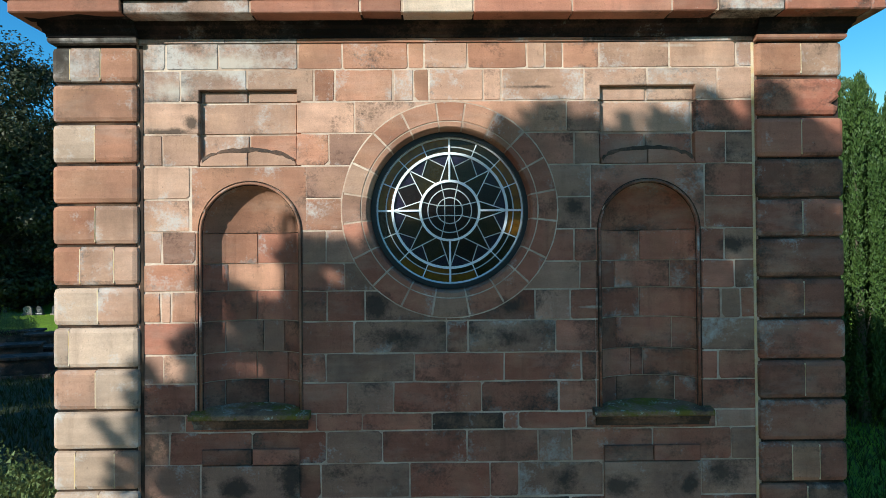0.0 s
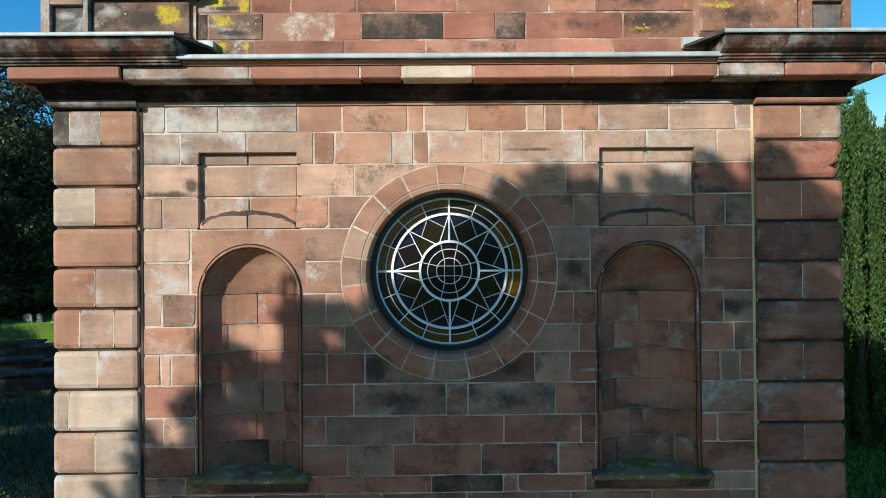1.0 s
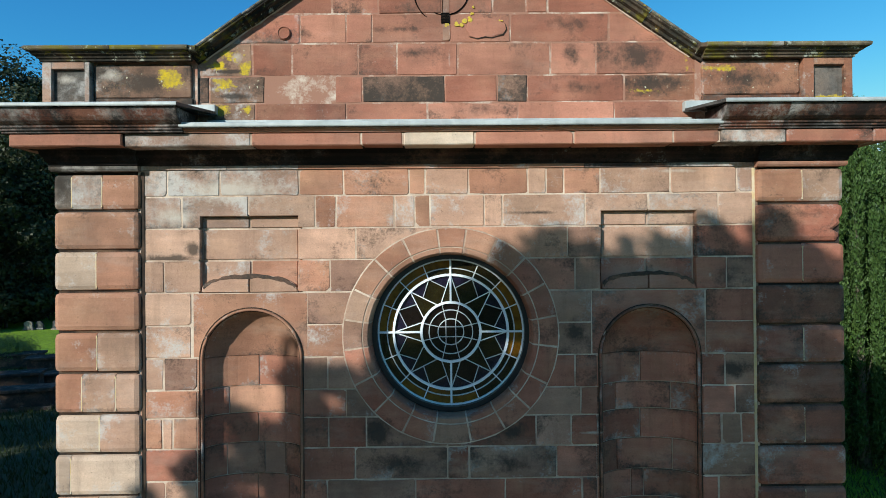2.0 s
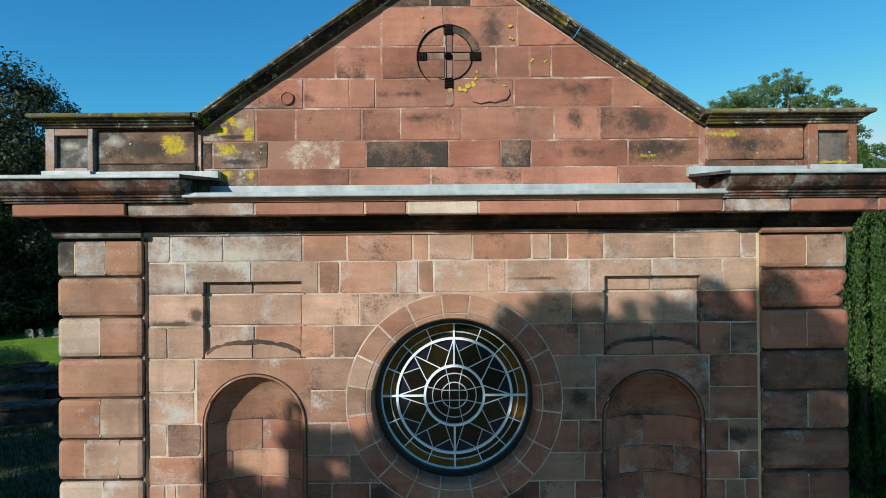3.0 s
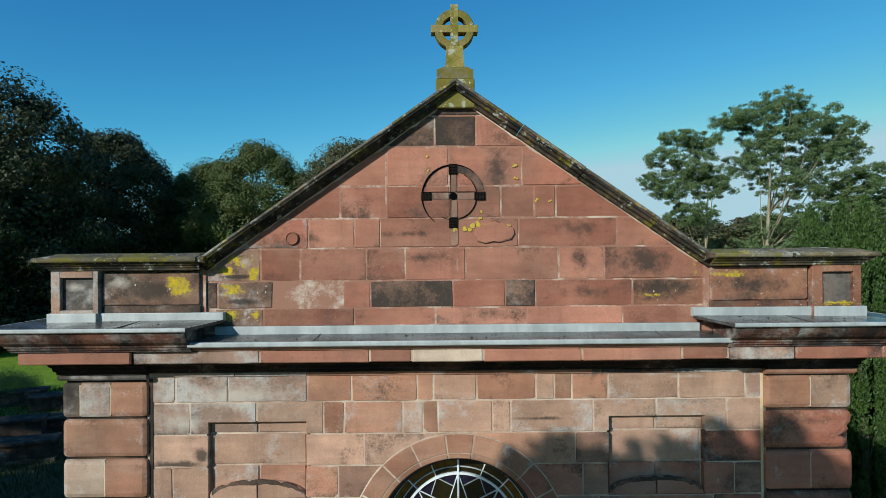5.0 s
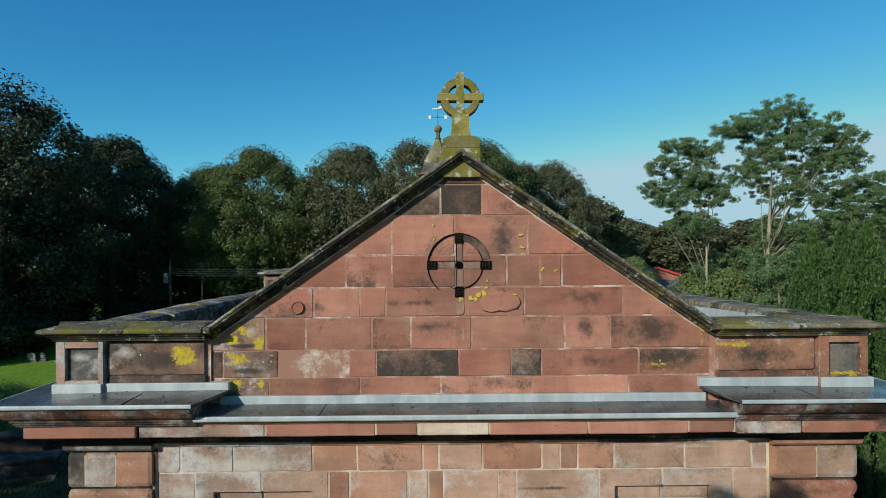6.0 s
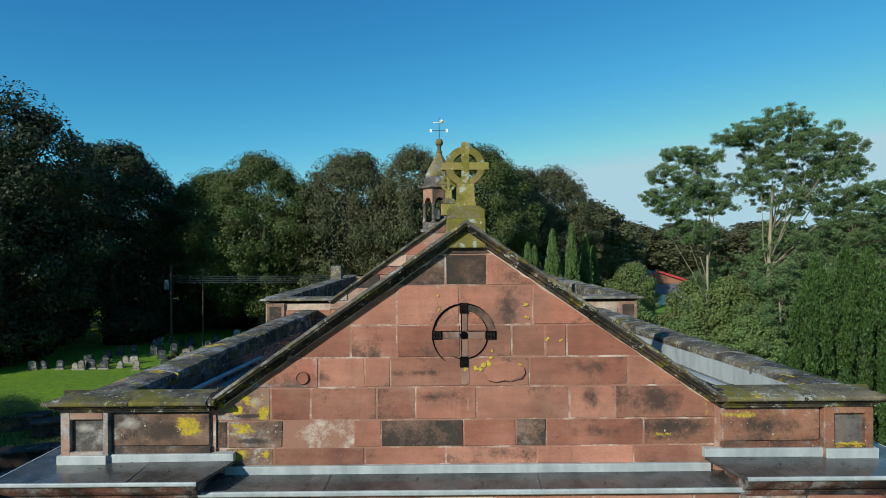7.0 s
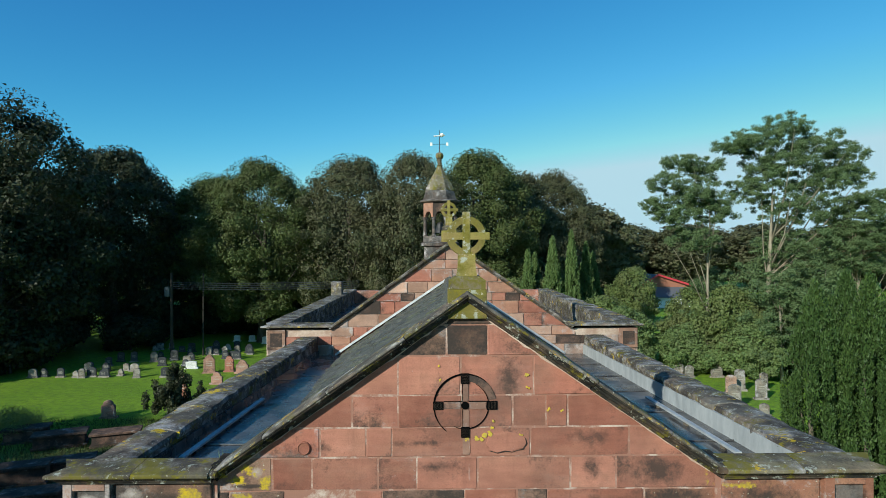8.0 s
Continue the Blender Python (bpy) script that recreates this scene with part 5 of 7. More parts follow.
# ---- stone cross finials ----
def celtic_cross(name, x, y, z, k, label):
    """A wheel cross on a stepped foot; z is the foot, k its size."""
    c = thing(name, label, "cross", group="stone crosses", at=(x, y, z))
    t = 0.065 * k
    foot = Shape().box(-0.175 * k, 0.175 * k, -0.14 * k, 0.14 * k, -0.12 * k, 0.145 * k, 0.012 * k)
    foot.make("foot", STONE["y"], c)
    step = Shape()
    step.sweep([[(sx * w * k, sy * w * 0.8 * k, h * k) for sx, sy in ((-1, -1), (1, -1), (1, 1), (-1, 1))] for w, h in ((0.165, 0.147), (0.165, 0.225), (0.12, 0.255), (0.12, 0.26))])
    step.make("plinth", STONE["m"], c)
    body = Shape()
    hub = 0.623 * k
    slab_into(body, [(-0.094 * k, 0.26 * k), (0.094 * k, 0.26 * k), (0.080 * k, 0.34 * k), (0.078 * k, 0.46 * k), (-0.078 * k, 0.46 * k), (-0.080 * k, 0.34 * k)], -t, t)
    body.make("shaft", STONE["y"], c)
    wheel = Shape()
    r0, r1 = 0.116 * k, 0.182 * k
    wheel.sweep([[(q * math.cos(radians(a)), yy, hub + q * math.sin(radians(a))) for q, yy in ((r0, -t * 0.8), (r1 - 0.006 * k, -t * 0.8), (r1, -t * 0.7), (r1, t * 0.7), (r1 - 0.006 * k, t * 0.8), (r0, t * 0.8))] for a in range(0, 361, 8)], caps=False)
    wheel.make("wheel", STONE["y"], c)
    Shape().box(-0.214 * k, 0.214 * k, -t * 0.84, t * 0.84, hub - 0.034 * k, hub + 0.034 * k, 0.006 * k).make("cross_beam", STONE["y"], c)
    Shape().box(-0.035 * k, 0.035 * k, -t * 0.87, t * 0.87, 0.45 * k, hub + 0.222 * k, 0.006 * k).make("upright", STONE["y"], c)
    return c


celtic_cross("stone_cross", 0.011, 0.10, 8.330, 0.98, "algae-green stone wheel cross on the chancel gable")


# ---- chancel roof and lead gutters ----
roof = new("chancel_roof")
roof.parent = chancel
tagged(roof, "stone-slated chancel roof between lead gutters")
RIDGE, EAVE_X, EAVE_Z = 8.10, 2.45, 6.42
for side in (-1, 1):
    tiles = Shape()
    rows = 19
    for j in range(rows):
        u0, u1 = j / rows, min(1.0, (j + 1.35) / rows)
        y = 0.26
        while y < BACK - 0.02:
            w = min(RS.uniform(0.2, 0.42), BACK - y)
            lift = RS.uniform(0.0, 0.035)
            v = []
            for u, h in ((u1, 0.045 + lift), (u0, 0.018 + lift * 0.5)):
                for yy in (y + 0.004, y + w - 0.004):
                    v.append((side * EAVE_X * u, yy, RIDGE - (RIDGE - EAVE_Z) * u + h))
            lowv = [(p[0], p[1], p[2] - 0.022) for p in v]
            tiles.add(v + lowv, [(0, 1, 3, 2), (4, 6, 7, 5), (0, 4, 5, 1), (0, 2, 6, 4), (1, 5, 7, 3)])
            y += w
    t = tiles.make("slating", SLATE, roof)
    tagged(t, kind="stuff")
    Shape().sweep([[(side * EAVE_X * u, y, RIDGE - (RIDGE - EAVE_Z) * u) for y in (0.24, BACK)] for u in (0, 1)], caps=False, closed=False).make("roof_boarding", BARK, roof)
Shape().sweep([[(dx, y, RIDGE + dz) for dx, dz in ((-0.14, -0.02), (-0.1, 0.06), (0, 0.11), (0.1, 0.06), (0.14, -0.02))] for y in (0.25, BACK)]).make("ridge_tiles", SLATE, roof)
for side in (-1, 1):
    edge = -3.0 if side < 0 else 3.05
    def floor_z(y):
        return 6.712 - 0.0365 * (y - 0.25)
    Shape().sweep([[(side * 1.9, y, floor_z(y)), (side * 2.75, y, floor_z(y) - 0.004), (edge, y, floor_z(y)), (edge, y, floor_z(y) - 0.05), (side * 1.9, y, floor_z(y) - 0.05)] for y in (0.24, 2.2, 4.2, 6.2, BACK)]).make("lead_gutter", LEAD, roof, "wet lead-lined gutter")
    tall = 0.12 if side < 0 else 0.205
    x = edge - side * 0.012
    Shape().sweep([[(x, y, floor_z(y)), (x, y, floor_z(y) + tall + 0.004 * (k % 2)), (edge + side * 0.03, y, floor_z(y) + tall), (edge + side * 0.03, y, floor_z(y))] for k, y in enumerate((0.245, 1.5, 2.9, 4.3, 5.7, 7.0, BACK - 0.01))]).make("gutter_flashing", PALE if side > 0 else LEAD, roof, "lead flashing strip up the parapet")
    # batten lying along the gutter on small blocks
    bx, y0, y1 = (-2.84, 0.75, 3.5) if side < 0 else (2.79, 0.75, 3.4)
    Shape().sweep([[(bx - 0.03, y, floor_z(y) + 0.035), (bx - 0.03, y, floor_z(y) + 0.06), (bx + 0.03, y, floor_z(y) + 0.06), (bx + 0.03, y, floor_z(y) + 0.035)] for y in (y0, y1)]).make("gutter_batten", PALE, roof, "grey batten lying in the gutter")
    for k in range(3):
        y = y0 + 0.3 + 0.95 * k
        Shape().box(bx - 0.025, bx + 0.025, y, y + 0.06, floor_z(y) - 0.01, floor_z(y) + 0.038).make("batten_block", BARK, roof)
    for k in range(1, 6 if side > 0 else 2):
        y = 1.35 * k
        Shape().tube([(side * 2.0, y, floor_z(y) + 0.002), (edge, y, floor_z(y) + 0.002)], [0.011, 0.011], 6).make("lead_roll", LEAD, roof)
# flashing where the roof meets the nave
for side in (-1, 1):
    Shape().sweep([[(side * 2.62 * u, y, 8.13 - (8.13 - 6.38) * u + h) for y, h in ((BACK - 0.05, 0.03), (BACK - 0.015, 0.085), (BACK - 0.005, 0.085), (BACK - 0.04, 0.02))] for u in (0, 1)]).make("nave_flashing", PALE, roof, "pale lead flashing strip")

# closed, dark inside behind the window
inside = Shape()
inside.box(-2.95, -2.90, 0.5, BACK, 0, 6.3).box(2.90, 2.95, 0.5, BACK, 0, 6.3).box(-2.95, 2.95, 0.5, BACK, -0.05, 0.02).box(-2.95, 2.95, 0.3, BACK, 6.2, 6.3)
inside.box(-2.95, 2.95, BACK - 0.1, BACK - 0.05, 0, 6.3)
inside.make("inner_wall", PLASTER, chancel)
for side in (-1, 1):
    x = -3.40 if side < 0 else 3.44
    a, b = sorted((x, x - side * 0.4))
    Shape().box(a, b, 0.5, BACK, 0, 5.9).make("side_wall", STONE["b"], chancel)


# ---- nave behind ----
nave = thing("nave", "taller sandstone nave gable with parapets behind the chancel", "church", at=(0, 0, 0))
NX, NAPEX, NY, NEND = 0.03, 8.93, 8.30, 20.0
NSLOPE = (NAPEX - 7.02) / 2.72
ncore = Shape()
slab_into(ncore, [(-4.2, 0), (4.3, 0), (4.3, 7.0), (2.75, 7.0), (NX, NAPEX), (-2.72, 7.0), (-4.2, 7.0)], NY + 0.03, NY + 0.4)
nwall = ncore.make("nave_gable", MORTAR, nave, "lime mortar bed of the gable")
z = 5.9
while z < NAPEX:
    h = RS.uniform(0.17, 0.30)
    x = -4.17
    while x < 4.26:
        w = min(RS.uniform(0.28, 0.72), 4.27 - x)
        poly = rect(x + 0.007, x + w - 0.007, z + 0.007, z + h - 0.007)
        for s in (-1, 1):
            if abs(x) < 2.8 or z > 7.0:
                poly = clip(poly, NX, NAPEX - 0.02, -s * NSLOPE, -1) if z + h > 7.0 else poly
        if z + h > 7.0 and abs(x + w / 2) > 2.75:
            poly = []
        if len(poly) >= 3 and max(p[0] for p in poly) - min(p[0] for p in poly) > 0.05:
            slab("stone", poly, NY + RS.uniform(0.0, 0.012), 0.1, STONE[RS.choice("rrbpbrpbuk" if abs(x) < 2.6 else "upkgrbg")], nwall)
        x += w
    z += h
ncap = new("nave_coping")
ncap.parent = nave
tagged(ncap, "pale weathered stone coping of the nave")
NR = math.atan(NSLOPE)
for side in (-1, 1):
    n = 5
    length = 2.75 / math.cos(NR)
    for i in range(n):
        rings = []
        for d in (length * i / n + 0.003, length * (i + 1) / n - 0.003):
            rings.append([(NX + side * (d * math.cos(NR) + h * math.sin(NR)), NY + y, NAPEX - d * math.sin(NR) + h * math.cos(NR)) for y, h in ((0.4, -0.02), (0.0, -0.02), (-0.09, 0.03), (-0.10, 0.075), (0.4, 0.085))])
        Shape().sweep(rings).make("coping_stone", STONE["c"], ncap)
    edge = -4.2 if side < 0 else 4.32
    x_in = side * 2.7
    rings = [[(x_in, NY - p, z + 0.18) for p, z in CAP] + [(x_in, NY + 0.3, 7.135), (x_in, NY + 0.3, 7.0)], [(edge + side * p, NY - p, z + 0.18) for p, z in CAP] + [(edge + side * 0.09, NY + 0.3, 7.135), (edge, NY + 0.3, 7.0)]]
    Shape().sweep(rings).make("coping_stone", STONE["c"], ncap)
    y = NY + 0.3
    while y < NEND - 0.1:
        step = min(RS.uniform(0.8, 1.3), NEND - y)
        a, b = sorted((edge + side * 0.09, edge - side * 0.42))
        Shape().box(a, b, y + 0.004, y + step - 0.004, 7.0 + RS.uniform(-0.01, 0.01), 7.13 + RS.uniform(-0.012, 0.012), 0.012).make("coping_stone", STONE["c"], ncap)
        y += step
    a, b = sorted((edge - side * 0.02, edge - side * 0.4))
    Shape().box(a, b, NY + 0.38, NEND, 0, 7.0).make("nave_wall", STONE["c"], nave)
    # pedestal with a sunk panel at the corner
    a, b = sorted((edge - side * 0.03, edge - side * 0.44))
    slab("panel_frame", rect(a, b, 6.55, 7.0), NY - 0.03, 0.1, STONE["r" if side > 0 else "l"], nave, 0.008)
    slab("sunk_panel", rect(a + 0.07, b - 0.07, 6.62, 6.93), NY - 0.034, 0.1, STONE["k"], nave, 0.003)
    # roof slope and gutter
    Shape().sweep([[(NX + side * u, y, NAPEX - 0.25 - NSLOPE * u) for y in (NY + 0.35, NEND)] for u in (0, 3.2)], caps=False, closed=False).make("nave_roof", SLATE, nave)
    a, b = sorted((side * 2.9, edge - side * 0.3))
    Shape().box(a, b, NY + 0.35, NEND, 6.5, 6.58).make("nave_gutter", LEAD, nave)
Shape().box(-4.2, 4.3, NEND - 0.4, NEND, 0, 7.1).make("west_wall", STONE["b"], nave)
slabw = Shape()
slab_into(slabw, [(-2.8, 7.0), (2.8, 7.0), (NX, NAPEX + 0.05)], NEND - 0.4, NEND)
slabw.make("west_gable", STONE["b"], nave)
Shape().box(-4.35, -3.95, 17.2, 17.6, 7.0, 7.62, 0.03).make("corner_pier", STONE["c"], nave)
celtic_cross("stone_cross", -0.007, NY + 0.18, 9.11, 1.0, "algae-green stone wheel cross on the nave gable")


# ---- bell cupola at the far end of the nave ----
cup = thing("bell_cupola", "octagonal stone bell cupola with ogee roof and weathervane", "cupola", at=(-0.20, 20.8, 0))
OCT = math.pi / 8
Shape().turned([(0.76, 7.2), (0.76, 8.94), (0.90, 8.98), (0.92, 9.09), (0.84, 9.12), (0.80, 9.14), (0.80, 9.36), (0.76, 9.40)], 8, turn=OCT).make("base", STONE["h"], cup)
for i in range(8):
    a = OCT + i * math.pi / 4
    x, y = 0.70 * math.cos(a), 0.70 * math.sin(a)
    Shape().turned([(0.11, 9.38), (0.11, 9.44), (0.075, 9.47), (0.07, 10.08), (0.10, 10.12), (0.12, 10.22)], 8, at=(x, y, 0)).make("column", STONE["h"], cup, smooth=False)
    b = a + math.pi / 4
    p, q = Vector((0.74 * math.cos(a), 0.74 * math.sin(a))), Vector((0.74 * math.cos(b), 0.74 * math.sin(b)))
    span = Shape()
    mid, half = (p + q) / 2, (q - p).length / 2
    d, nrm = (q - p).normalized(), ((p + q) / 2).normalized()
    outline = [(-half, 10.2)] + [(-0.19 * math.cos(radians(t)), 10.2 + 0.26 * math.sin(radians(t))) for t in range(0, 181, 20)] + [(half, 10.2), (half, 10.86), (-half, 10.86)]
    n = len(outline)
    ring_a = [(mid.x + d.x * u + nrm.x * 0.03, mid.y + d.y * u + nrm.y * 0.03, w) for u, w in outline]
    ring_b = [(mid.x + d.x * u - nrm.x * 0.12, mid.y + d.y * u - nrm.y * 0.12, w) for u, w in outline]
    span.add(ring_a + ring_b, [tuple(range(n)), tuple(range(n, 2 * n))[::-1]] + [(k, (k + 1) % n, n + (k + 1) % n, n + k) for k in range(n)])
    # sunward arches get redder stone: the light on them is put into colour
    span.make("arch", STONE["r" if i in (3, 4) else "k"], cup)
Shape().turned([(0.80, 10.84), (0.92, 10.88), (0.95, 10.93), (0.84, 10.97)], 8, turn=OCT).make("eave_moulding", STONE["h"], cup)
Shape().turned([(0.80, 10.96), (0.75, 11.08), (0.715, 11.22), (0.67, 11.38)], 8, turn=OCT).make("roof_skirt", STONE["h"], cup, "dark grey lower course of the cupola roof")
Shape().turned([(0.685, 11.375), (0.63, 11.52), (0.52, 11.75), (0.38, 11.98), (0.25, 12.20), (0.15, 12.38), (0.12, 12.48)], 8, turn=OCT).make("ogee_roof", STONE["m"], cup)
Shape().turned([(0.11, 12.46), (0.15, 12.50), (0.09, 12.56), (0.10, 12.78), (0.17, 12.84), (0.19, 12.94), (0.14, 13.05), (0.05, 13.08)], 8, turn=OCT).make("finial", STONE["m"], cup)
Shape().turned([(0.24, 9.55), (0.23, 9.62), (0.17, 9.75), (0.13, 9.95), (0.05, 10.02)], 12).make("bell", IRON, cup)
vane = Shape().tube([(0, 0, 13.0), (0, 0, 14.06)], [0.02, 0.012], 6).tube([(-0.3, 0, 13.45), (0.3, 0, 13.45)], [0.012, 0.012], 6).tube([(0, -0.3, 13.45), (0, 0.3, 13.45)], [0.012, 0.012], 6)
vane.make("vane_rod", IRON, cup)
for x in (-0.36, 0.34):
    Shape().box(x - 0.05, x + 0.05, -0.01, 0.01, 13.38, 13.52, 0.003).make("compass_plate", GILT, cup)
Shape().tube([(0.02, 0, 13.84), (0.24, 0, 13.84)], [0.09, 0.02], 8).tube([(-0.26, 0, 13.80), (0.02, 0, 13.82)], [0.03, 0.02], 6).tube([(0.06, 0, 13.80), (0.16, 0, 13.9)], [0.07, 0.07], 8).make("vane_arrow", GILT, cup)


# ---- ground ----
gs, gn = [], 72
def lie(x, y):
    """Height of the ground."""
    return 0.10 * noise.noise(Vector((x * 0.09, y * 0.09, 3.1))) if abs(x) < 200 and abs(y) < 200 else 0.0
axis = [-1500, -600, -250] + [-120 + 240 * i / gn for i in range(gn + 1)] + [250, 600, 1500]
n = len(axis)
solid("ground", [(x, y, lie(x, y) - 0.04) for y in axis for x in axis], [(j * n + i, j * n + i + 1, (j + 1) * n + i + 1, (j + 1) * n + i) for j in range(n - 1) for i in range(n - 1)], GRASS, smooth=True)
tagged(bpy.data.objects["ground"], "mown churchyard grass with shaded rough patches", "ground", kind="structure")


# rough grass blades near the church
def blades(seed, count, x0, x1, y0, y1, tall):
    rng = np.random.default_rng(seed)
    x, y = rng.uniform(x0, x1, count), rng.uniform(y0, y1, count)
    keep = ~((np.abs(x) < 4.6) & (y > -0.4))
    x, y = x[keep], y[keep]
    n = len(x)
    z = np.array([lie(a, b) for a, b in zip(x, y)]) - 0.05
    a, h, w = rng.uniform(0, 2 * np.pi, n), tall * rng.uniform(0.4, 1.3, n), rng.uniform(0.008, 0.02, n)
    dx, dy = np.cos(a) * w, np.sin(a) * w
    tipx, tipy = x + rng.normal(scale=0.35, size=n) * h, y + rng.normal(scale=0.35, size=n) * h
    v = np.stack([np.stack([x - dx, y - dy, z], 1), np.stack([x + dx, y + dy, z], 1), np.stack([tipx, tipy, z + h], 1)], 1).reshape(-1, 3)
    me = bpy.data.meshes.new("grass")
    me.vertices.add(3 * n)
    me.vertices.foreach_set("co", v.ravel())
    me.loops.add(3 * n)
    me.loops.foreach_set("vertex_index", np.arange(3 * n))
    me.polygons.add(n)
    me.polygons.foreach_set("loop_start", np.arange(0, 3 * n, 3))
    me.update(calc_edges=True)
    me.materials.append(L_GRASS)
    tagged(new("grass", me), "rough shaded grass around the church", "grass", kind="stuff")


blades(91, 60000, -24.0, -4.0, -1.0, 26.0, 0.22)
blades(92, 24000, 4.2, 14.0, -1.0, 14.0, 0.2)


# ---- foliage ----
def leaves(rng, blobs, count, size, flat=0.0, shell=0.55, needle=0.0):
    """Leaf-shaped flakes spread through blobs (x, y, z, rx, ry, rz). Returns a mesh."""
    b = np.array(blobs, dtype=float)
    area = (b[:, 3] * b[:, 4] + b[:, 4] * b[:, 5] + b[:, 3] * b[:, 5])
    pick = rng.choice(len(b), count, p=area / area.sum())
    u = rng.normal(size=(count, 3))
    u /= np.linalg.norm(u, axis=1)[:, None]
    rad = 1.0 - shell * rng.random(count) ** 1.6
    c = b[pick, :3] + u * b[pick, 3:] * rad[:, None] + rng.normal(scale=size * 0.3, size=(count, 3))
    nrm = u * 1.3 + rng.normal(scale=0.75, size=(count, 3))
    nrm[:, 2] += 0.35 + flat
    nrm /= np.linalg.norm(nrm, axis=1)[:, None]
    way = rng.normal(size=(count, 3))
    t = np.cross(nrm, way)
    if needle:
        t = way * 0.35 + u * 0.35 + np.array((0, 0, 1.0))
        nrm = np.cross(t, rng.normal(size=(count, 3)))
        nrm /= np.linalg.norm(nrm, axis=1)[:, None]
    t /= np.linalg.norm(t, axis=1)[:, None]
    s = np.cross(nrm, t)
    wide = 0.34 if needle else 0.62
    k = (size * (0.55 + 0.9 * rng.random(count)))[:, None]
    tri = np.stack([c + t * k, c - t * k * 0.6 + s * k * wide, c - t * k * 0.6 - s * k * wide], axis=1).reshape(-1, 3)
    me = bpy.data.meshes.new("leaves")
    me.vertices.add(3 * count)
    me.vertices.foreach_set("co", tri.ravel())
    me.loops.add(3 * count)
    me.loops.foreach_set("vertex_index", np.arange(3 * count))
    me.polygons.add(count)
    me.polygons.foreach_set("loop_start", np.arange(0, 3 * count, 3))
    me.update(calc_edges=True)
    return me


def crown_blobs(rng, height, spread, low=0.3, count=26, lump=0.30, squash=0.75):
    """Lumps over and inside a rounded crown."""
    out = [(0, 0, height * (0.5 + low / 2), spread * 0.86, spread * 0.86, height * (1 - low) * 0.45)]
    for i in range(count):
        a, h = rng.uniform(0, 2 * math.pi), rng.random()
        r = spread * math.sqrt(max(0.05, 1 - (2 * h - 0.9) ** 2)) * rng.uniform(0.72, 0.97)
        k = spread * lump * rng.uniform(0.5, 1.55)
        out.append((r * math.cos(a), r * math.sin(a), height * (low + (1 - low) * (0.06 + 0.84 * h)) - 0.2 * k, k, k, k * squash))
    return out


def trunk_into(shape, rng, height, girth, blobs, limbs=9):
    lean = rng.uniform(-0.04, 0.04, 2)
    top = (lean[0] * height, lean[1] * height, height * 0.72)
    shape.tube([(0, 0, -0.2), (top[0] * 0.2, top[1] * 0.2, height * 0.12), (top[0] * 0.5, top[1] * 0.5, height * 0.4), top], [girth * 1.5, girth, girth * 0.75, girth * 0.2], 9)
    for b in [blobs[i] for i in rng.choice(len(blobs), min(limbs, len(blobs)), replace=False)]:
        h = min(max(b[2] * rng.uniform(0.45, 0.7), height * 0.18), height * 0.6)
        start = Vector((top[0] * h / top[2], top[1] * h / top[2], h))
        end = Vector(b[:3])
        mid = start.lerp(end, 0.5) + Vector((rng.uniform(-0.3, 0.3), rng.uniform(-0.3, 0.3), -0.06 * height * rng.random()))
        shape.tube([start, mid, end], [girth * 0.34, girth * 0.2, girth * 0.05], 6)


def make_tree(seed, label, height, spread, material, count, size, low=0.3, lumps=26, lump=0.30, girth=0.3, squash=0.75, blobs=None, name="tree", flat=0.0, shell=0.55, limbs=9, needle=0.0):
    rng = np.random.default_rng(seed)
    tree = thing(name, label, "tree" if name == "tree" else "bush" if name == "bush" else name, group="churchyard trees" if name == "tree" else "")
    blobs = blobs or crown_blobs(rng, height, spread, low, lumps, lump, squash)
    wood = Shape()
    trunk_into(wood, rng, height, girth, blobs, limbs)
    wood.make("trunk", PALE_BARK if material == L_AIRY else BARK, tree, smooth=True)
    me = leaves(rng, blobs, count, size, flat, shell, needle)
    me.materials.append(material)
    crown = new("crown", me)
    crown.parent = tree
    return tree


def put_tree(tree, x, y, turn=0.0, k=1.0, kz=None):
    """Sets the first of a kind in its place."""
    tree.matrix_basis = pose(x, y, lie(x, y), 0, 0, turn) @ Matrix.Diagonal((k, k, kz or k, 1))
    return tree


def more_tree(tree, x, y, turn, k=1.0, kz=None):
    c = copy_thing(tree, pose(x, y, lie(x, y), 0, 0, turn))
    c.scale = (k, k, kz or k)
    return c


OAK = "broad autumn-green deciduous tree at the edge of the wood"
wood_a = make_tree(11, OAK, 17.6, 6.6, L_OAK, 95000, 0.105, 0.08, 190, 0.135, 0.32)
wood_b = make_tree(12, OAK, 17.6, 6.2, L_BROAD, 95000, 0.105, 0.08, 190, 0.135, 0.32)
wood_c = make_tree(13, OAK, 17.0, 6.0, L_OAK, 95000, 0.105, 0.06, 190, 0.135, 0.30)
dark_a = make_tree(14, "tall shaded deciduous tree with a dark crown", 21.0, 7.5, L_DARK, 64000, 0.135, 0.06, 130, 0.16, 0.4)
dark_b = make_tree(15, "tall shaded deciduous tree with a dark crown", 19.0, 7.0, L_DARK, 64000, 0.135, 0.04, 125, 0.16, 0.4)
put_tree(wood_b, -17.5, 52, 20, 1.0, 1.07)
put_tree(wood_a, -9.0, 53, 80, 1.02, 1.09)
put_tree(wood_c, -2.6, 51, 150, 0.92, 1.13)
more_tree(wood_b, 3.8, 56, 110, 1.08, 1.15)
more_tree(wood_a, 13.6, 66, 210, 0.92, 1.10)
more_tree(wood_c, 9.0, 62, 33, 1.0, 1.10)
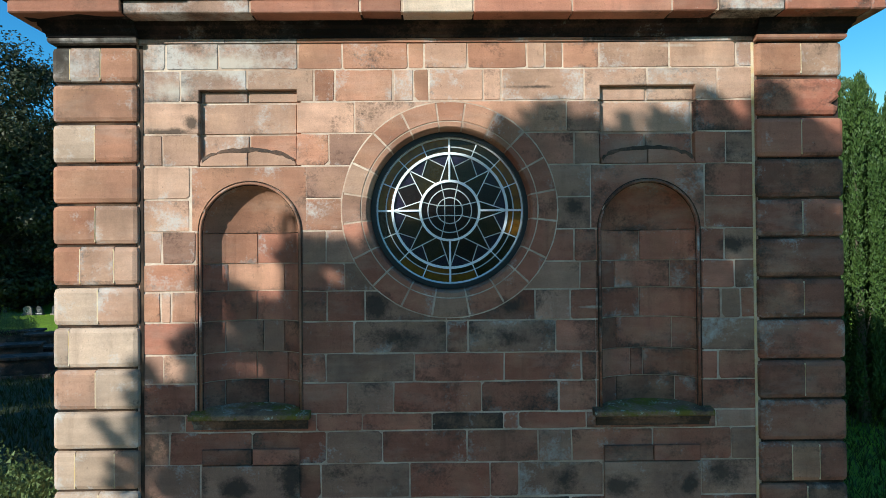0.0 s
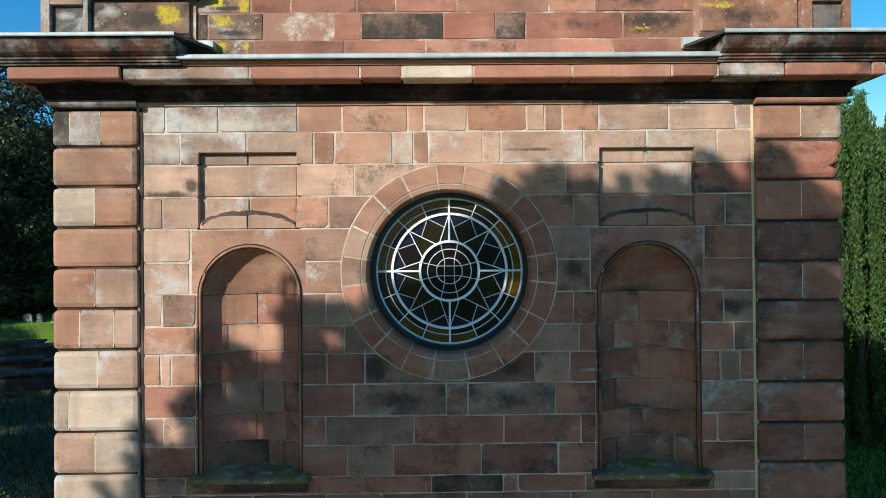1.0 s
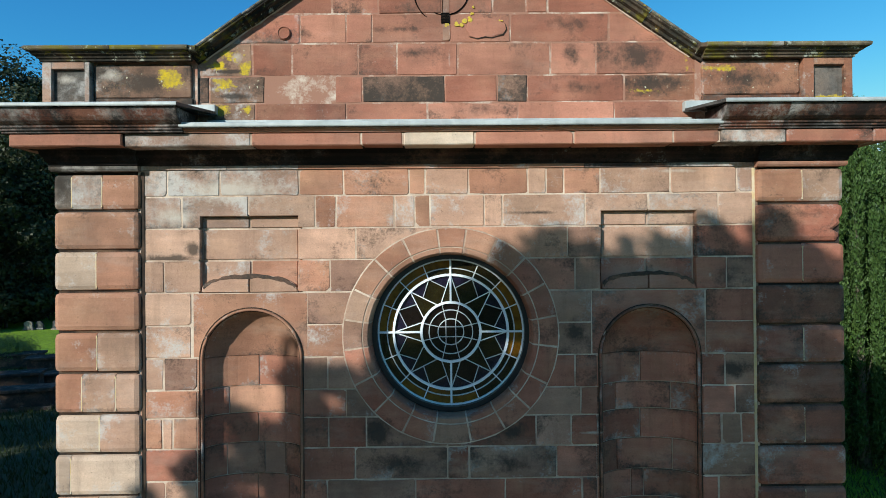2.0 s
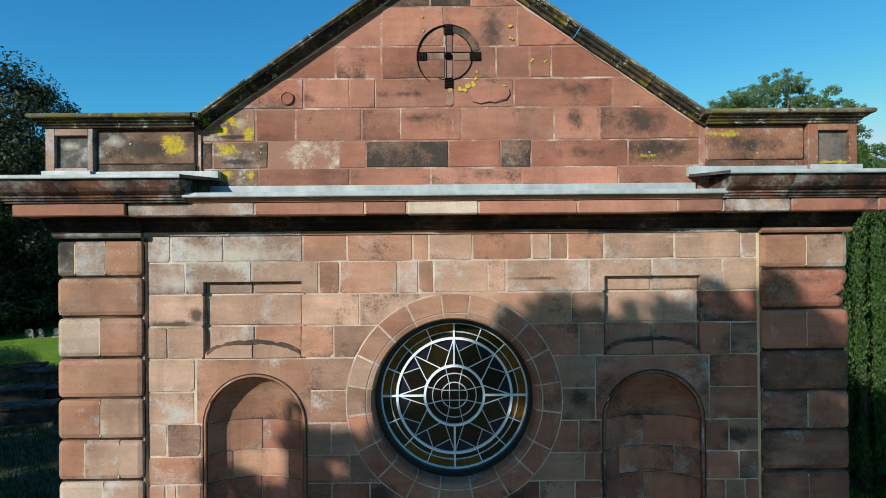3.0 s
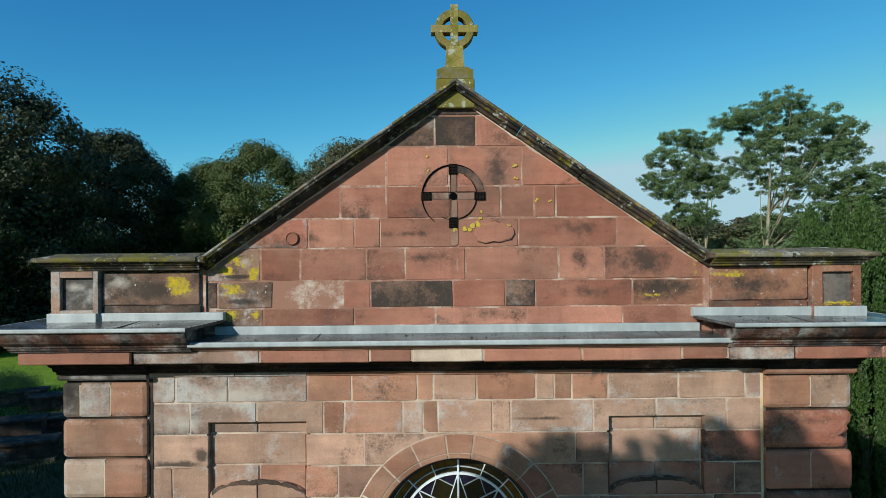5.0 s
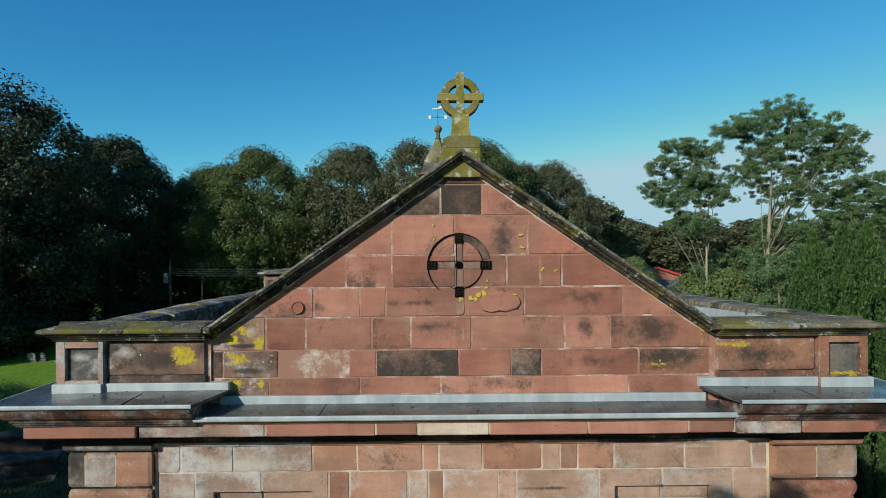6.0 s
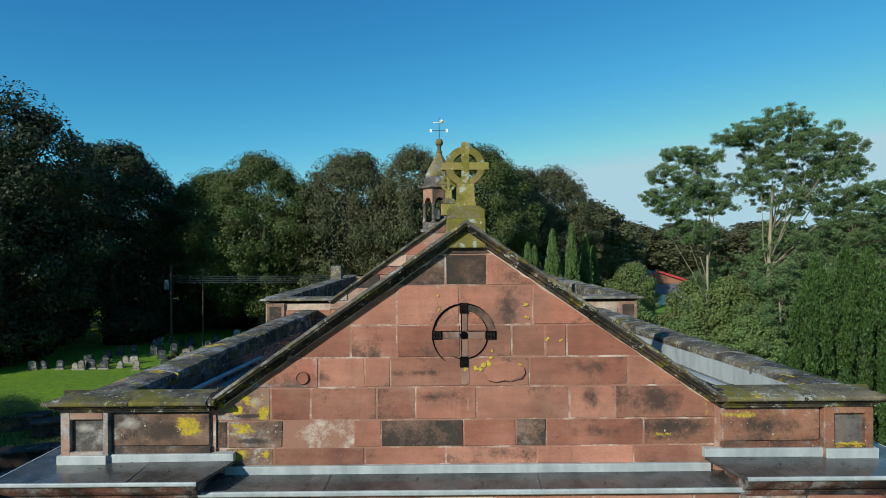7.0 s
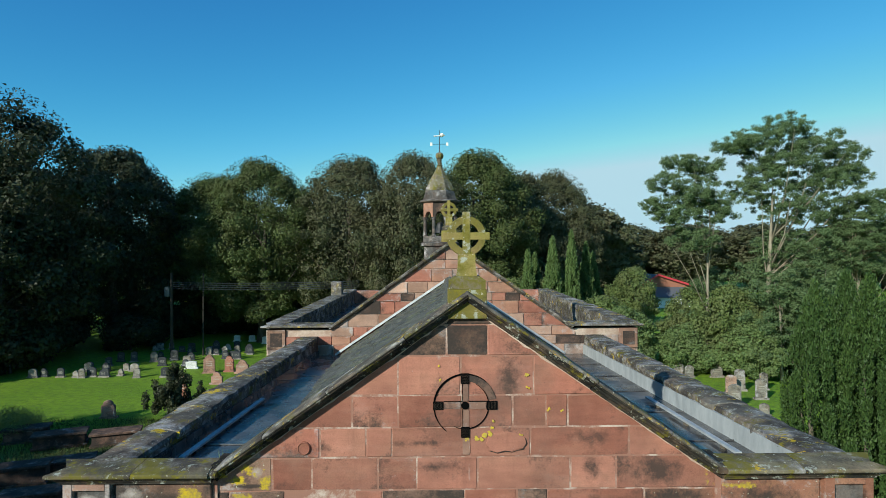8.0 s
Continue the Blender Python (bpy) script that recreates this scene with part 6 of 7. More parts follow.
more_tree(wood_b, -24.5, 58, 210, 1.0, 1.02)
put_tree(dark_a, -34.0, 40.0, 0, 1.05, 1.08)
put_tree(dark_b, -31.5, 52, 40, 0.95, 1.06)
more_tree(dark_a, -35.0, 63, 130, 0.9, 0.92)
more_tree(dark_a, -41, 32, 300, 1.0, 1.0)
wood_far = make_tree(16, OAK, 17.4, 6.3, L_OAK, 17000, 0.27, 0.08, 110, 0.15, 0.32)
put_tree(wood_far, 22.5, 84, 10, 1.15, 0.95)
for x, y, a, k, kz in ((31.0, 108, 60, 1.3, 0.85), (47.0, 110, 95, 1.35, 0.82), (62.0, 112, 140, 1.4, 0.82), (78.0, 110, 10, 1.4, 0.85), (39.0, 118, 30, 1.4, 0.85), (54.5, 119, 200, 1.45, 0.84), (70.0, 120, 260, 1.45, 0.86), (93.0, 118, 300, 1.5, 0.84), (-13.5, 66, 70, 1.1, 0.95), (-4.0, 65, 120, 1.1, 0.95), (-20.0, 72, 140, 1.15, 0.85), (-30.0, 90, 240, 1.2, 0.72), (-43.0, 86, 340, 1.2, 0.72), (-56.0, 78, 80, 1.2, 0.74), (3.0, 88, 190, 1.1, 0.72)):
    more_tree(wood_far, x, y, a, k, kz)
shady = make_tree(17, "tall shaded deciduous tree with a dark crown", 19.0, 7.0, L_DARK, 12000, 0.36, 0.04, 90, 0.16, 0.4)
# behind the wood's dark edge, and, unseen, before the church to shade near ground
put_tree(shady, -19.5, -7.5, 170, 0.8, 0.9)
more_tree(shady, -42, 47, 100, 1.1, 1.15)
more_tree(shady, -46, 60, 200, 1.1, 1.05)
more_tree(shady, -30, 74, 260, 1.0, 0.98)
more_tree(shady, -28, -1, 60, 0.8, 0.85)
more_tree(shady, -36, 4, 60, 0.8, 0.75)
# unseen, added to block low skylight on the wall and darken window reflections
more_tree(shady, 2, -30, 20, 0.9, 0.52)
more_tree(shady, 15, -26, 20, 0.9, 0.6)
more_tree(shady, -13, -35, 20, 0.9, 0.5)

# the two trees whose shade falls on the wall
REACH = 7.5
def sunward(x, z, r, deep):
    """A lump whose shade falls at (x, z) on the wall."""
    d = REACH + deep
    return (x - 0.86 * d, -d, z + 0.60 * d, r, r, r)


FRINGE_R = [(0.56, 5.07, 0.11), (0.66, 4.92, 0.20), (0.83, 5.17, 0.12), (0.96, 5.21, 0.12), (0.96, 4.99, 0.22), (1.10, 5.13, 0.05), (1.29, 5.13, 0.05), (1.15, 4.86, 0.10), (1.34, 4.86, 0.15), (1.56, 5.24, 0.05), (1.80, 5.21, 0.08), (1.90, 5.22, 0.07), (1.54, 5.01, 0.15), (1.79, 4.98, 0.17), (2.04, 5.01, 0.16), (2.24, 5.39, 0.07), (2.20, 5.18, 0.11), (2.42, 5.25, 0.10), (2.77, 5.20, 0.10), (2.54, 5.00, 0.19), (2.39, 4.98, 0.17), (2.92, 5.35, 0.13), (3.02, 5.02, 0.19), (3.24, 5.06, 0.11), (2.79, 4.88, 0.25), (3.39, 4.72, 0.27)]
DEPTH_R = [(3.40, 1.88, 0.60), (2.50, 1.79, 0.60), (3.54, 3.17, 0.27), (1.80, 1.75, 0.50), (0.29, 4.74, 0.30), (0.83, 4.59, 0.37), (1.43, 4.49, 0.42), (2.03, 4.48, 0.45), (2.63, 4.38, 0.50), (3.23, 4.17, 0.40), (3.64, 4.57, 0.22), (3.35, 3.62, 0.25), (2.75, 3.58, 0.25), (3.02, 3.18, 0.40), (3.08, 3.87, 0.21), (2.27, 3.63, 0.55), (1.47, 3.64, 0.55), (0.72, 3.75, 0.55), (0.03, 4.15, 0.37), (-0.37, 4.10, 0.30), (3.41, 2.62, 0.65), (2.51, 2.63, 0.70), (1.51, 2.64, 0.70), (0.61, 2.75, 0.60)]
FRINGE_L = [(-0.77, 3.91, 0.21), (-1.09, 4.01, 0.13), (-1.22, 4.07, 0.08), (-1.44, 4.37, 0.05), (-1.59, 4.36, 0.05), (-1.51, 4.09, 0.14), (-1.32, 3.86, 0.20), (-1.68, 4.11, 0.05), (-1.46, 3.67, 0.14), (-2.09, 3.75, 0.11), (-1.71, 3.59, 0.10), (-1.95, 3.55, 0.17), (-1.68, 3.37, 0.22), (-2.18, 3.28, 0.11), (-2.34, 3.20, 0.08), (-2.23, 3.08, 0.08), (-2.06, 3.23, 0.08), (-1.61, 3.02, 0.19), (-2.03, 2.95, 0.10), (-1.81, 2.83, 0.20), (-2.21, 2.78, 0.15), (-2.64, 2.96, 0.06), (-2.45, 2.73, 0.13), (-2.64, 2.73, 0.10), (-2.70, 2.49, 0.07), (-2.31, 2.44, 0.20)]
DEPTH_L = [(-1.81, 3.26, 0.16), (-1.83, 3.47, 0.15), (-1.56, 3.27, 0.20), (-2.99, 2.54, 0.04), (-2.89, 2.42, 0.05), (-2.77, 2.31, 0.06), (-2.82, 2.05, 0.10), (-2.68, 2.25, 0.07), (-2.31, 2.05, 0.22), (-1.86, 2.39, 0.35), (-1.17, 3.37, 0.35), (-0.57, 3.46, 0.40), (-1.17, 2.67, 0.45), (-0.48, 2.67, 0.50), (0.02, 3.35, 0.45), (-0.04, 2.27, 0.60), (-0.98, 1.98, 0.55), (-1.77, 1.79, 0.40), (-0.78, 1.49, 0.60), (0.26, 1.47, 0.70), (1.25, 1.76, 0.65)]
for seed, spots, count in ((31, FRINGE_R + DEPTH_R, 30000), (32, FRINGE_L + DEPTH_L, 26000)):
    lumps = [sunward(x, z, 0.94 * r, 0.12 * ((37 * i) % 11 - 5)) for i, (x, z, r) in enumerate(spots)]
    cx = sum(b[0] for b in lumps) / len(lumps)
    local = [(b[0] - cx, b[1] + REACH, b[2], b[3], b[4], b[5]) for b in lumps]
    t = make_tree(seed, "leafy tree that shades the church front", 10.5, 3.0, L_BROAD, count, 0.08, girth=0.16, blobs=local, shell=0.85, limbs=34)
    t.location = (cx, -REACH, 0)

# tall airy trees with layered sprays
def airy_tree(seed, label, height, lobes, each, count, girth, limbs):
    rng = np.random.default_rng(seed)
    sprays = []
    for cx, cz, rx, rz in lobes:
        for i in range(int(each * rx * rz) + 10):
            u = rng.normal(size=3)
            u *= rng.random() ** 0.4 / np.linalg.norm(u)
            k = rng.uniform(0.16, 0.40)
            sprays.append((cx + u[0] * rx, u[1] * (rx + 0.6), cz + u[2] * rz, k * 1.15, k * 1.15, k * 0.7))
    return make_tree(seed + 1, label, height, 6.0, L_AIRY, count, 0.065, blobs=sprays, girth=girth, flat=0.1, shell=0.95, limbs=limbs)


airy = airy_tree(42, "tall airy tree with rounded sprays of leaves", 18.0, ((1.5, 17.4, 1.8, 1.0), (-0.9, 16.4, 2.0, 1.1), (3.6, 16.2, 2.0, 1.1), (-2.3, 16.1, 1.2, 0.6), (5.6, 15.5, 1.6, 0.9), (1.1, 15.0, 2.4, 1.4), (6.2, 14.0, 1.3, 1.1), (3.9, 13.6, 2.0, 1.3), (-0.5, 13.4, 2.0, 1.4), (1.9, 11.8, 2.8, 1.3), (5.4, 11.3, 1.6, 1.2), (2.7, 9.1, 3.2, 1.2)), 34, 110000, 0.2, 16)
put_tree(airy, 23.1, 37.0)
airy_b = airy_tree(46, "slim airy tree with thin sprays of leaves", 14.0, ((-1.8, 14.9, 1.3, 0.6), (0.0, 14.4, 1.4, 0.9), (-2.9, 13.5, 1.2, 0.7), (-0.8, 12.6, 1.8, 1.2), (-3.6, 11.8, 1.0, 0.6), (-2.0, 11.0, 1.6, 1.0), (0.8, 11.6, 1.4, 1.2), (-0.8, 9.4, 2.0, 0.9)), 34, 52000, 0.13, 12)
put_tree(airy_b, 18.7, 36.6)
more_tree(airy_b, 29.4, 36.0, 90, 1.0, 0.82)

young = airy_tree(48, "young broad-leaved tree at the churchyard edge", 8.2, ((0.2, 7.2, 1.0, 0.7), (-1.1, 6.3, 1.0, 0.8), (1.3, 6.0, 1.1, 0.9), (0.0, 5.2, 1.5, 0.9), (-1.6, 4.2, 1.1, 0.8), (1.5, 4.0, 1.2, 0.9), (0.2, 3.0, 1.7, 0.8), (-1.2, 1.8, 1.3, 0.9), (1.4, 1.6, 1.3, 0.9)), 24, 26000, 0.09, 12)
put_tree(young, 22.4, 33.8, 0, 1.0, 0.95)
for x, y, a, k, kz in ((25.2, 34.6, 110, 1.15, 1.05), (24.0, 38.0, 200, 1.25, 1.2), (20.4, 39.0, 280, 1.0, 0.95), (28.0, 37.5, 40, 1.2, 1.15)):
    more_tree(young, x, y, a, k, kz)

# bushes and small trees in front of the wood
bush_a = make_tree(51, "dense green bush at the edge of the wood", 4.6, 2.3, L_FRESH, 26000, 0.085, 0.03, 70, 0.20, 0.08, name="bush")
bush_b = make_tree(52, "dense green bush at the edge of the wood", 5.4, 2.4, L_HEDGE, 26000, 0.09, 0.03, 70, 0.20, 0.08, name="bush")
put_tree(bush_a, 13.2, 38.0, 0, 1.1, 1.05)
put_tree(bush_b, 12.6, 41.5, 0, 1.2, 1.0)
for x, y, a, k, kz, src in ((20.2, 36.5, 50, 1.1, 1.2, bush_b), (27.0, 40.0, 140, 1.4, 1.3, bush_b), (9.4, 46.0, 10, 1.3, 1.25, bush_b), (21.5, 44.5, 200, 1.3, 1.1, bush_b), (6.5, 50.0, 70, 1.4, 1.2, bush_b), (31.0, 42.0, 20, 1.6, 1.4, bush_a), (20.6, 34.4, 90, 0.95, 0.95, bush_a), (17.3, 36.5, 10, 0.9, 0.8, bush_a), (21.2, 60.0, 30, 1.15, 1.32, bush_b), (26.0, 36.0, 200, 1.2, 1.1, bush_a)):
    more_tree(src, x, y, a, k, kz)
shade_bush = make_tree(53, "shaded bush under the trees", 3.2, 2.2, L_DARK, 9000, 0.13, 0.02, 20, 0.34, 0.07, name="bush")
put_tree(shade_bush, -24.0, 57.5, 0, 1.2, 0.8)
for x, y, a, k, kz in ((-28.0, 48.0, 40, 1.2, 1.0), (-31.5, 38.0, 80, 1.3, 1.2), (-33.0, 44.0, 120, 1.3, 1.1), (-19.5, 58.0, 160, 1.3, 0.8), (-14.5, 57.0, 200, 1.2, 0.9), (-27.5, 55.0, 260, 1.2, 1.0), (-34.0, 34.5, 10, 1.2, 1.2), (-37.0, 40.0, 60, 1.5, 1.3), (-36.0, 48.0, 60, 1.5, 1.2), (-31.0, 56.0, 10, 1.4, 1.2), (-26.5, 62.0, 90, 1.5, 1.1), (-21.0, 62.5, 140, 1.5, 1.1), (-40.0, 36.0, 140, 1.6, 1.3), (-10.0, 58.5, 30, 1.4, 1.0)):
    more_tree(shade_bush, x, y, a, k, kz)
sprig = random.Random(54)
stems = []
for i in range(46):
    a, r, h = sprig.uniform(0, 6.28), sprig.random() ** 0.6, sprig.random()
    w = 0.35 + 0.75 * r
    stems.append((w * r * math.cos(a), w * r * math.sin(a), 0.3 + 1.9 * h * (1.15 - 0.6 * r), 0.10 + 0.08 * sprig.random(), 0.10 + 0.08 * sprig.random(), 0.22 + 0.2 * sprig.random()))
near_bush = make_tree(54, "dark spiky elder bush beside the churchyard tombs", 2.6, 1.05, L_DARK, 9000, 0.06, girth=0.05, blobs=stems, name="bush", limbs=26)
put_tree(near_bush, -14.2, 26.0, 0, 1.3, 1.3)
bramble = make_tree(55, "low sunlit bramble bush", 1.1, 0.9, L_FRESH, 12000, 0.022, 0.0, 30, 0.4, 0.03, name="bush")
put_tree(bramble, -5.0, 1.6, 0, 1.0, 1.55)
more_tree(bramble, -6.8, 3.6, 80, 1.1, 0.9)
more_tree(bramble, -20.5, 23.0, 30, 1.2, 1.4)


# dark column conifers
def column_tree(seed, label, height, radius, material, count, size, shoulder=0.7):
    rng = np.random.default_rng(seed)
    blobs = []
    for i in range(260):
        h = rng.random() ** 0.9
        a = 2 * math.pi * (rng.integers(0, 11) + rng.normal(scale=0.07)) / 11
        w = radius * (0.9 + 0.1 * math.cos(5 * a)) * (1.0 if h < shoulder else max(0.04, 1 - ((h - shoulder) / (1 - shoulder)) ** 1.5))
        blobs.append((0.84 * w * math.cos(a), 0.84 * w * math.sin(a), height * (0.02 + 0.90 * h), 0.11 * radius + 0.03, 0.11 * radius + 0.03, height * rng.uniform(0.025, 0.06)))
    blobs.append((0, 0, height * (0.12 + 0.43 * shoulder), 0.64 * radius, 0.64 * radius, height * (0.12 + 0.48 * shoulder)))
    return make_tree(seed, label, height, radius, material, count, size, blobs=blobs, girth=0.10, name="conifer", shell=0.3, limbs=3, needle=1.0)


yew = column_tree(61, "dense clipped-looking column yew in a row", 8.35, 0.85, L_YEW, 50000, 0.048)
yew_b = column_tree(62, "dense clipped-looking column yew in a row", 8.6, 0.80, L_YEW, 50000, 0.048)
put_tree(yew, 8.85, 9.0, 0, 1.0, 0.99)
put_tree(yew_b, 9.95, 8.7, 30, 1.0, 1.0)
for x, y, a, k, src in ((11.05, 8.5, 70, 1.0, yew), (12.15, 8.3, 200, 0.99, yew_b), (13.2, 8.1, 120, 1.0, yew), (10.4, 10.2, 150, 1.0, yew_b), (11.7, 10.0, 300, 1.01, yew)):
    c = more_tree(src, x, y, a, 1.0, k)
    tagged(c, group="row of column yews")
for c in (yew, yew_b):
    tagged(c, group="row of column yews")
cyp = column_tree(63, "slender green cypress by the wood", 8.0, 1.1, L_CYPRESS, 26000, 0.10, 0.25)
put_tree(cyp, 9.2, 44.0, 0, 1.1, 1.28)
for x, y, a, k in ((7.3, 45.0, 40, 1.14), (10.9, 44.5, 80, 1.34), (8.2, 47.0, 100, 1.1), (12.6, 46.5, 140, 1.22), (13.6, 48.0, 10, 1.1)):
    more_tree(cyp, x, y, a, 1.0, k)


# ---- gravestones ----
SLATEY = paint_mat("polished_dark_granite", (0.035, 0.037, 0.042), (0.06, 0.06, 0.065), 0.3, 40)
GREYST = sandstone("grey_headstone", (0.24, 0.22, 0.18), (0.30, 0.27, 0.22), 0.5, 0.25, 0.15)
WHITEST = paint_mat("white_marble", (0.75, 0.74, 0.70), (0.55, 0.54, 0.50), 0.5, 8)
INSCR = paint_mat("inscription_bars", (0.45, 0.42, 0.35), (0.35, 0.33, 0.28), 0.7)


def headstone(x, y, w, h, material, label, turn=0.0, shape="round"):
    g = thing("gravestone", label, "gravestone", group="gravestones in the churchyard")
    t = 0.05 + 0.03 * w
    if shape == "round":
        outline = [(-w / 2, 0), (w / 2, 0), (w / 2, h - w * 0.32)] + [(w / 2 * math.cos(radians(a)), h - w * 0.32 + w * 0.32 * math.sin(radians(a))) for a in range(15, 166, 15)] + [(-w / 2, h - w * 0.32)]
    elif shape == "shoulder":
        outline = [(-w / 2, 0), (w / 2, 0), (w / 2, h - w * 0.38), (w * 0.36, h - w * 0.33)] + [(w * 0.36 * math.cos(radians(a)), h - w * 0.33 + w * 0.33 * math.sin(radians(a))) for a in range(15, 166, 15)] + [(-w * 0.36, h - w * 0.33), (-w / 2, h - w * 0.38)]
    else:
        outline = [(-w / 2, 0), (w / 2, 0), (w / 2, h - 0.06), (w * 0.25, h), (-w * 0.25, h), (-w / 2, h - 0.06)]
    slab("headstone", outline, -t, 2 * t, material, g, 0.015)
    back = Shape()
    slab_into(back, outline, t - 0.01, t)
    back.make("back_face", material, g)
    Shape().box(-w * 0.62, w * 0.62, -t - 0.08, t + 0.08, -0.15, 0.09, 0.012).make("base", material if shape != "round" else GREYST, g)
    for k in range(3):
        Shape().box(-w * 0.28, w * 0.28, -t - 0.003, -t + 0.01, h * (0.62 - 0.11 * k), h * (0.64 - 0.11 * k)).make("inscription_bar", INSCR, g)
    g.matrix_basis = pose(x, y, lie(x, y) - 0.03, RS.uniform(-3, 3), RS.uniform(-2, 2), turn)
    return g


DARKL, WHITEL, GREYL, PINKL = "dark polished granite gravestone on the grass", "small white marble gravestone on the grass", "grey weathered stone gravestone on the grass", "old red sandstone gravestone on the grass"
for x, y, w, h in ((-28.2, 36.7, 0.56, 0.6), (-26.9, 36.5, 0.5, 0.66), (-24.8, 36.6, 0.64, 0.7), (-23.7, 36.5, 0.42, 0.64), (-25.8, 42.3, 0.54, 0.75), (-24.7, 42.2, 0.48, 0.82), (-22.9, 46.9, 0.5, 0.52), (-22.0, 46.8, 0.6, 0.8), (-21.7, 42.8, 0.55, 0.83), (-20.4, 42.8, 0.55, 0.64), (-20.1, 46.2, 0.45, 0.6), (-16.8, 43.1, 0.65, 0.65), (-16.7, 46.0, 0.68, 0.78)):
    headstone(x, y, w, h, SLATEY, DARKL, RS.uniform(-8, 8), RS.choice(("round", "shoulder", "flat")))
for i in range(26):
    row = (36.2, 38.6, 40.6, 43.6, 45.4, 48.0)[i % 6]
    headstone(-29.0 + 12.5 * RS.random() + 0.25 * (row - 36), row + RS.uniform(-0.3, 0.3), RS.uniform(0.42, 0.62), RS.uniform(0.5, 0.8), SLATEY if RS.random() < 0.7 else GREYST, "dark low gravestone in a churchyard row", RS.uniform(-8, 8), RS.choice(("round", "shoulder", "flat")))
for x, y, w, h in ((-25.8, 36.4, 0.36, 0.48), (-22.9, 36.9, 0.4, 0.48), (-23.1, 42.2, 0.54, 0.82), (-24.5, 48.4, 0.42, 0.62), (-18.7, 45.6, 0.5, 0.68), (-18.0, 46.7, 0.45, 0.55), (-25.6, 47.6, 0.42, 0.5)):
    headstone(x, y, w, h, GREYST, GREYL, RS.uniform(-8, 8), RS.choice(("round", "shoulder")))
for x, y, w, h in ((-20.0, 52.5, 0.6, 0.6), (-18.5, 52.4, 0.6, 0.6), (-16.8, 51.0, 0.55, 0.66), (-18.9, 39.3, 0.8, 0.55)):
    headstone(x, y, w, h, WHITEST, WHITEL, RS.uniform(-8, 8), "flat")
for x, y, w, h in ((-16.9, 37.6, 0.8, 1.3), (-15.6, 38.0, 0.66, 1.16), (-14.5, 37.5, 0.9, 0.95), (-15.0, 34.0, 0.75, 0.8), (-15.7, 30.3, 0.62, 1.5), (-17.9, 26.4, 0.73, 0.95)):
    headstone(x, y, w, h, STONE["u" if w > 0.7 else "b"], PINKL, RS.uniform(-10, 10), "shoulder")
for x, y, w, h in ((15.96, 27.2, 0.7, 1.3), (17.3, 30.3, 0.62, 1.12), (18.2, 31.0, 0.62, 1.32), (18.4, 29.0, 0.66, 1.18), (19.8, 31.3, 0.5, 1.05), (18.6, 34.9, 0.78, 0.98), (16.2, 35.5, 0.7, 0.88), (16.7, 34.9, 0.6, 0.8), (16.8, 25.75, 0.5, 0.66)):
    headstone(x, y, w, h, GREYST if RS.random() < 0.5 else STONE["p"], "weathered round-topped old gravestone on the grass", RS.uniform(-8, 8), "round")


def chest_tomb(x, y, length, width, h, turn):
    t = thing("chest_tomb", "low sooty stone chest tomb with a flat lid", "tomb", group="chest tombs")
    Shape().box(-length / 2, length / 2, -width / 2, width / 2, h - 0.11, h, 0.02).make("lid", STONE["k"], t)
    Shape().box(-length / 2 + 0.1, length / 2 - 0.1, -width / 2 + 0.1, width / 2 - 0.1, 0.08, h - 0.11, 0.01).make("chest", STONE["k"], t)
    Shape().box(-length / 2 + 0.02, length / 2 - 0.02, -width / 2 + 0.02, width / 2 - 0.02, -0.15, 0.08, 0.01).make("plinth", STONE["k"], t)
    t.matrix_basis = pose(x, y, lie(x, y), 0, 0, turn)
    return t


for x, y, l, w, h, a in ((-17.6, 21.9, 2.2, 1.0, 0.62, 24), (-15.2, 22.2, 2.1, 0.95, 0.6, 20), (-15.3, 18.8, 2.0, 0.9, 0.5, 24), (-19.6, 22.6, 1.9, 0.9, 0.65, 20), (-14.2, 15.0, 1.9, 0.9, 0.7, 18), (-16.2, 17.4, 1.9, 0.9, 0.75, 18), (-12.2, 19.2, 1.9, 0.9, 0.6, 24)):
    chest_tomb(x, y, l, w, h, a)


# ---- far house, pole and wires ----
BRICK = paint_mat("red_brick", (0.30, 0.115, 0.07), (0.36, 0.15, 0.09), 0.9, 30)
REDTRIM = paint_mat("red_painted_trim", (0.55, 0.04, 0.05), (0.48, 0.05, 0.06), 0.5)
GREYTILE = paint_mat("grey_roof_tiles", (0.10, 0.105, 0.115), (0.14, 0.14, 0.15), 0.7, 20)
house = thing("house", "red-brick house with red bargeboards among trees", "house", at=(34.6, 84, 0))
hb = Shape()
slab_into(hb, [(-4.5, 0), (4.5, 0), (4.5, 2.6), (-1.7, 4.6), (-4.5, 3.2)], 0, 9)
hb.make("wall", BRICK, house)
Shape().sweep([[(x, y, z + h) for y, h in ((-0.4, 0.0), (-0.4, 0.16), (9.3, 0.16), (9.3, 0.0))] for x, z in ((-1.8, 4.62), (4.8, 2.5))]).make("roof", GREYTILE, house)
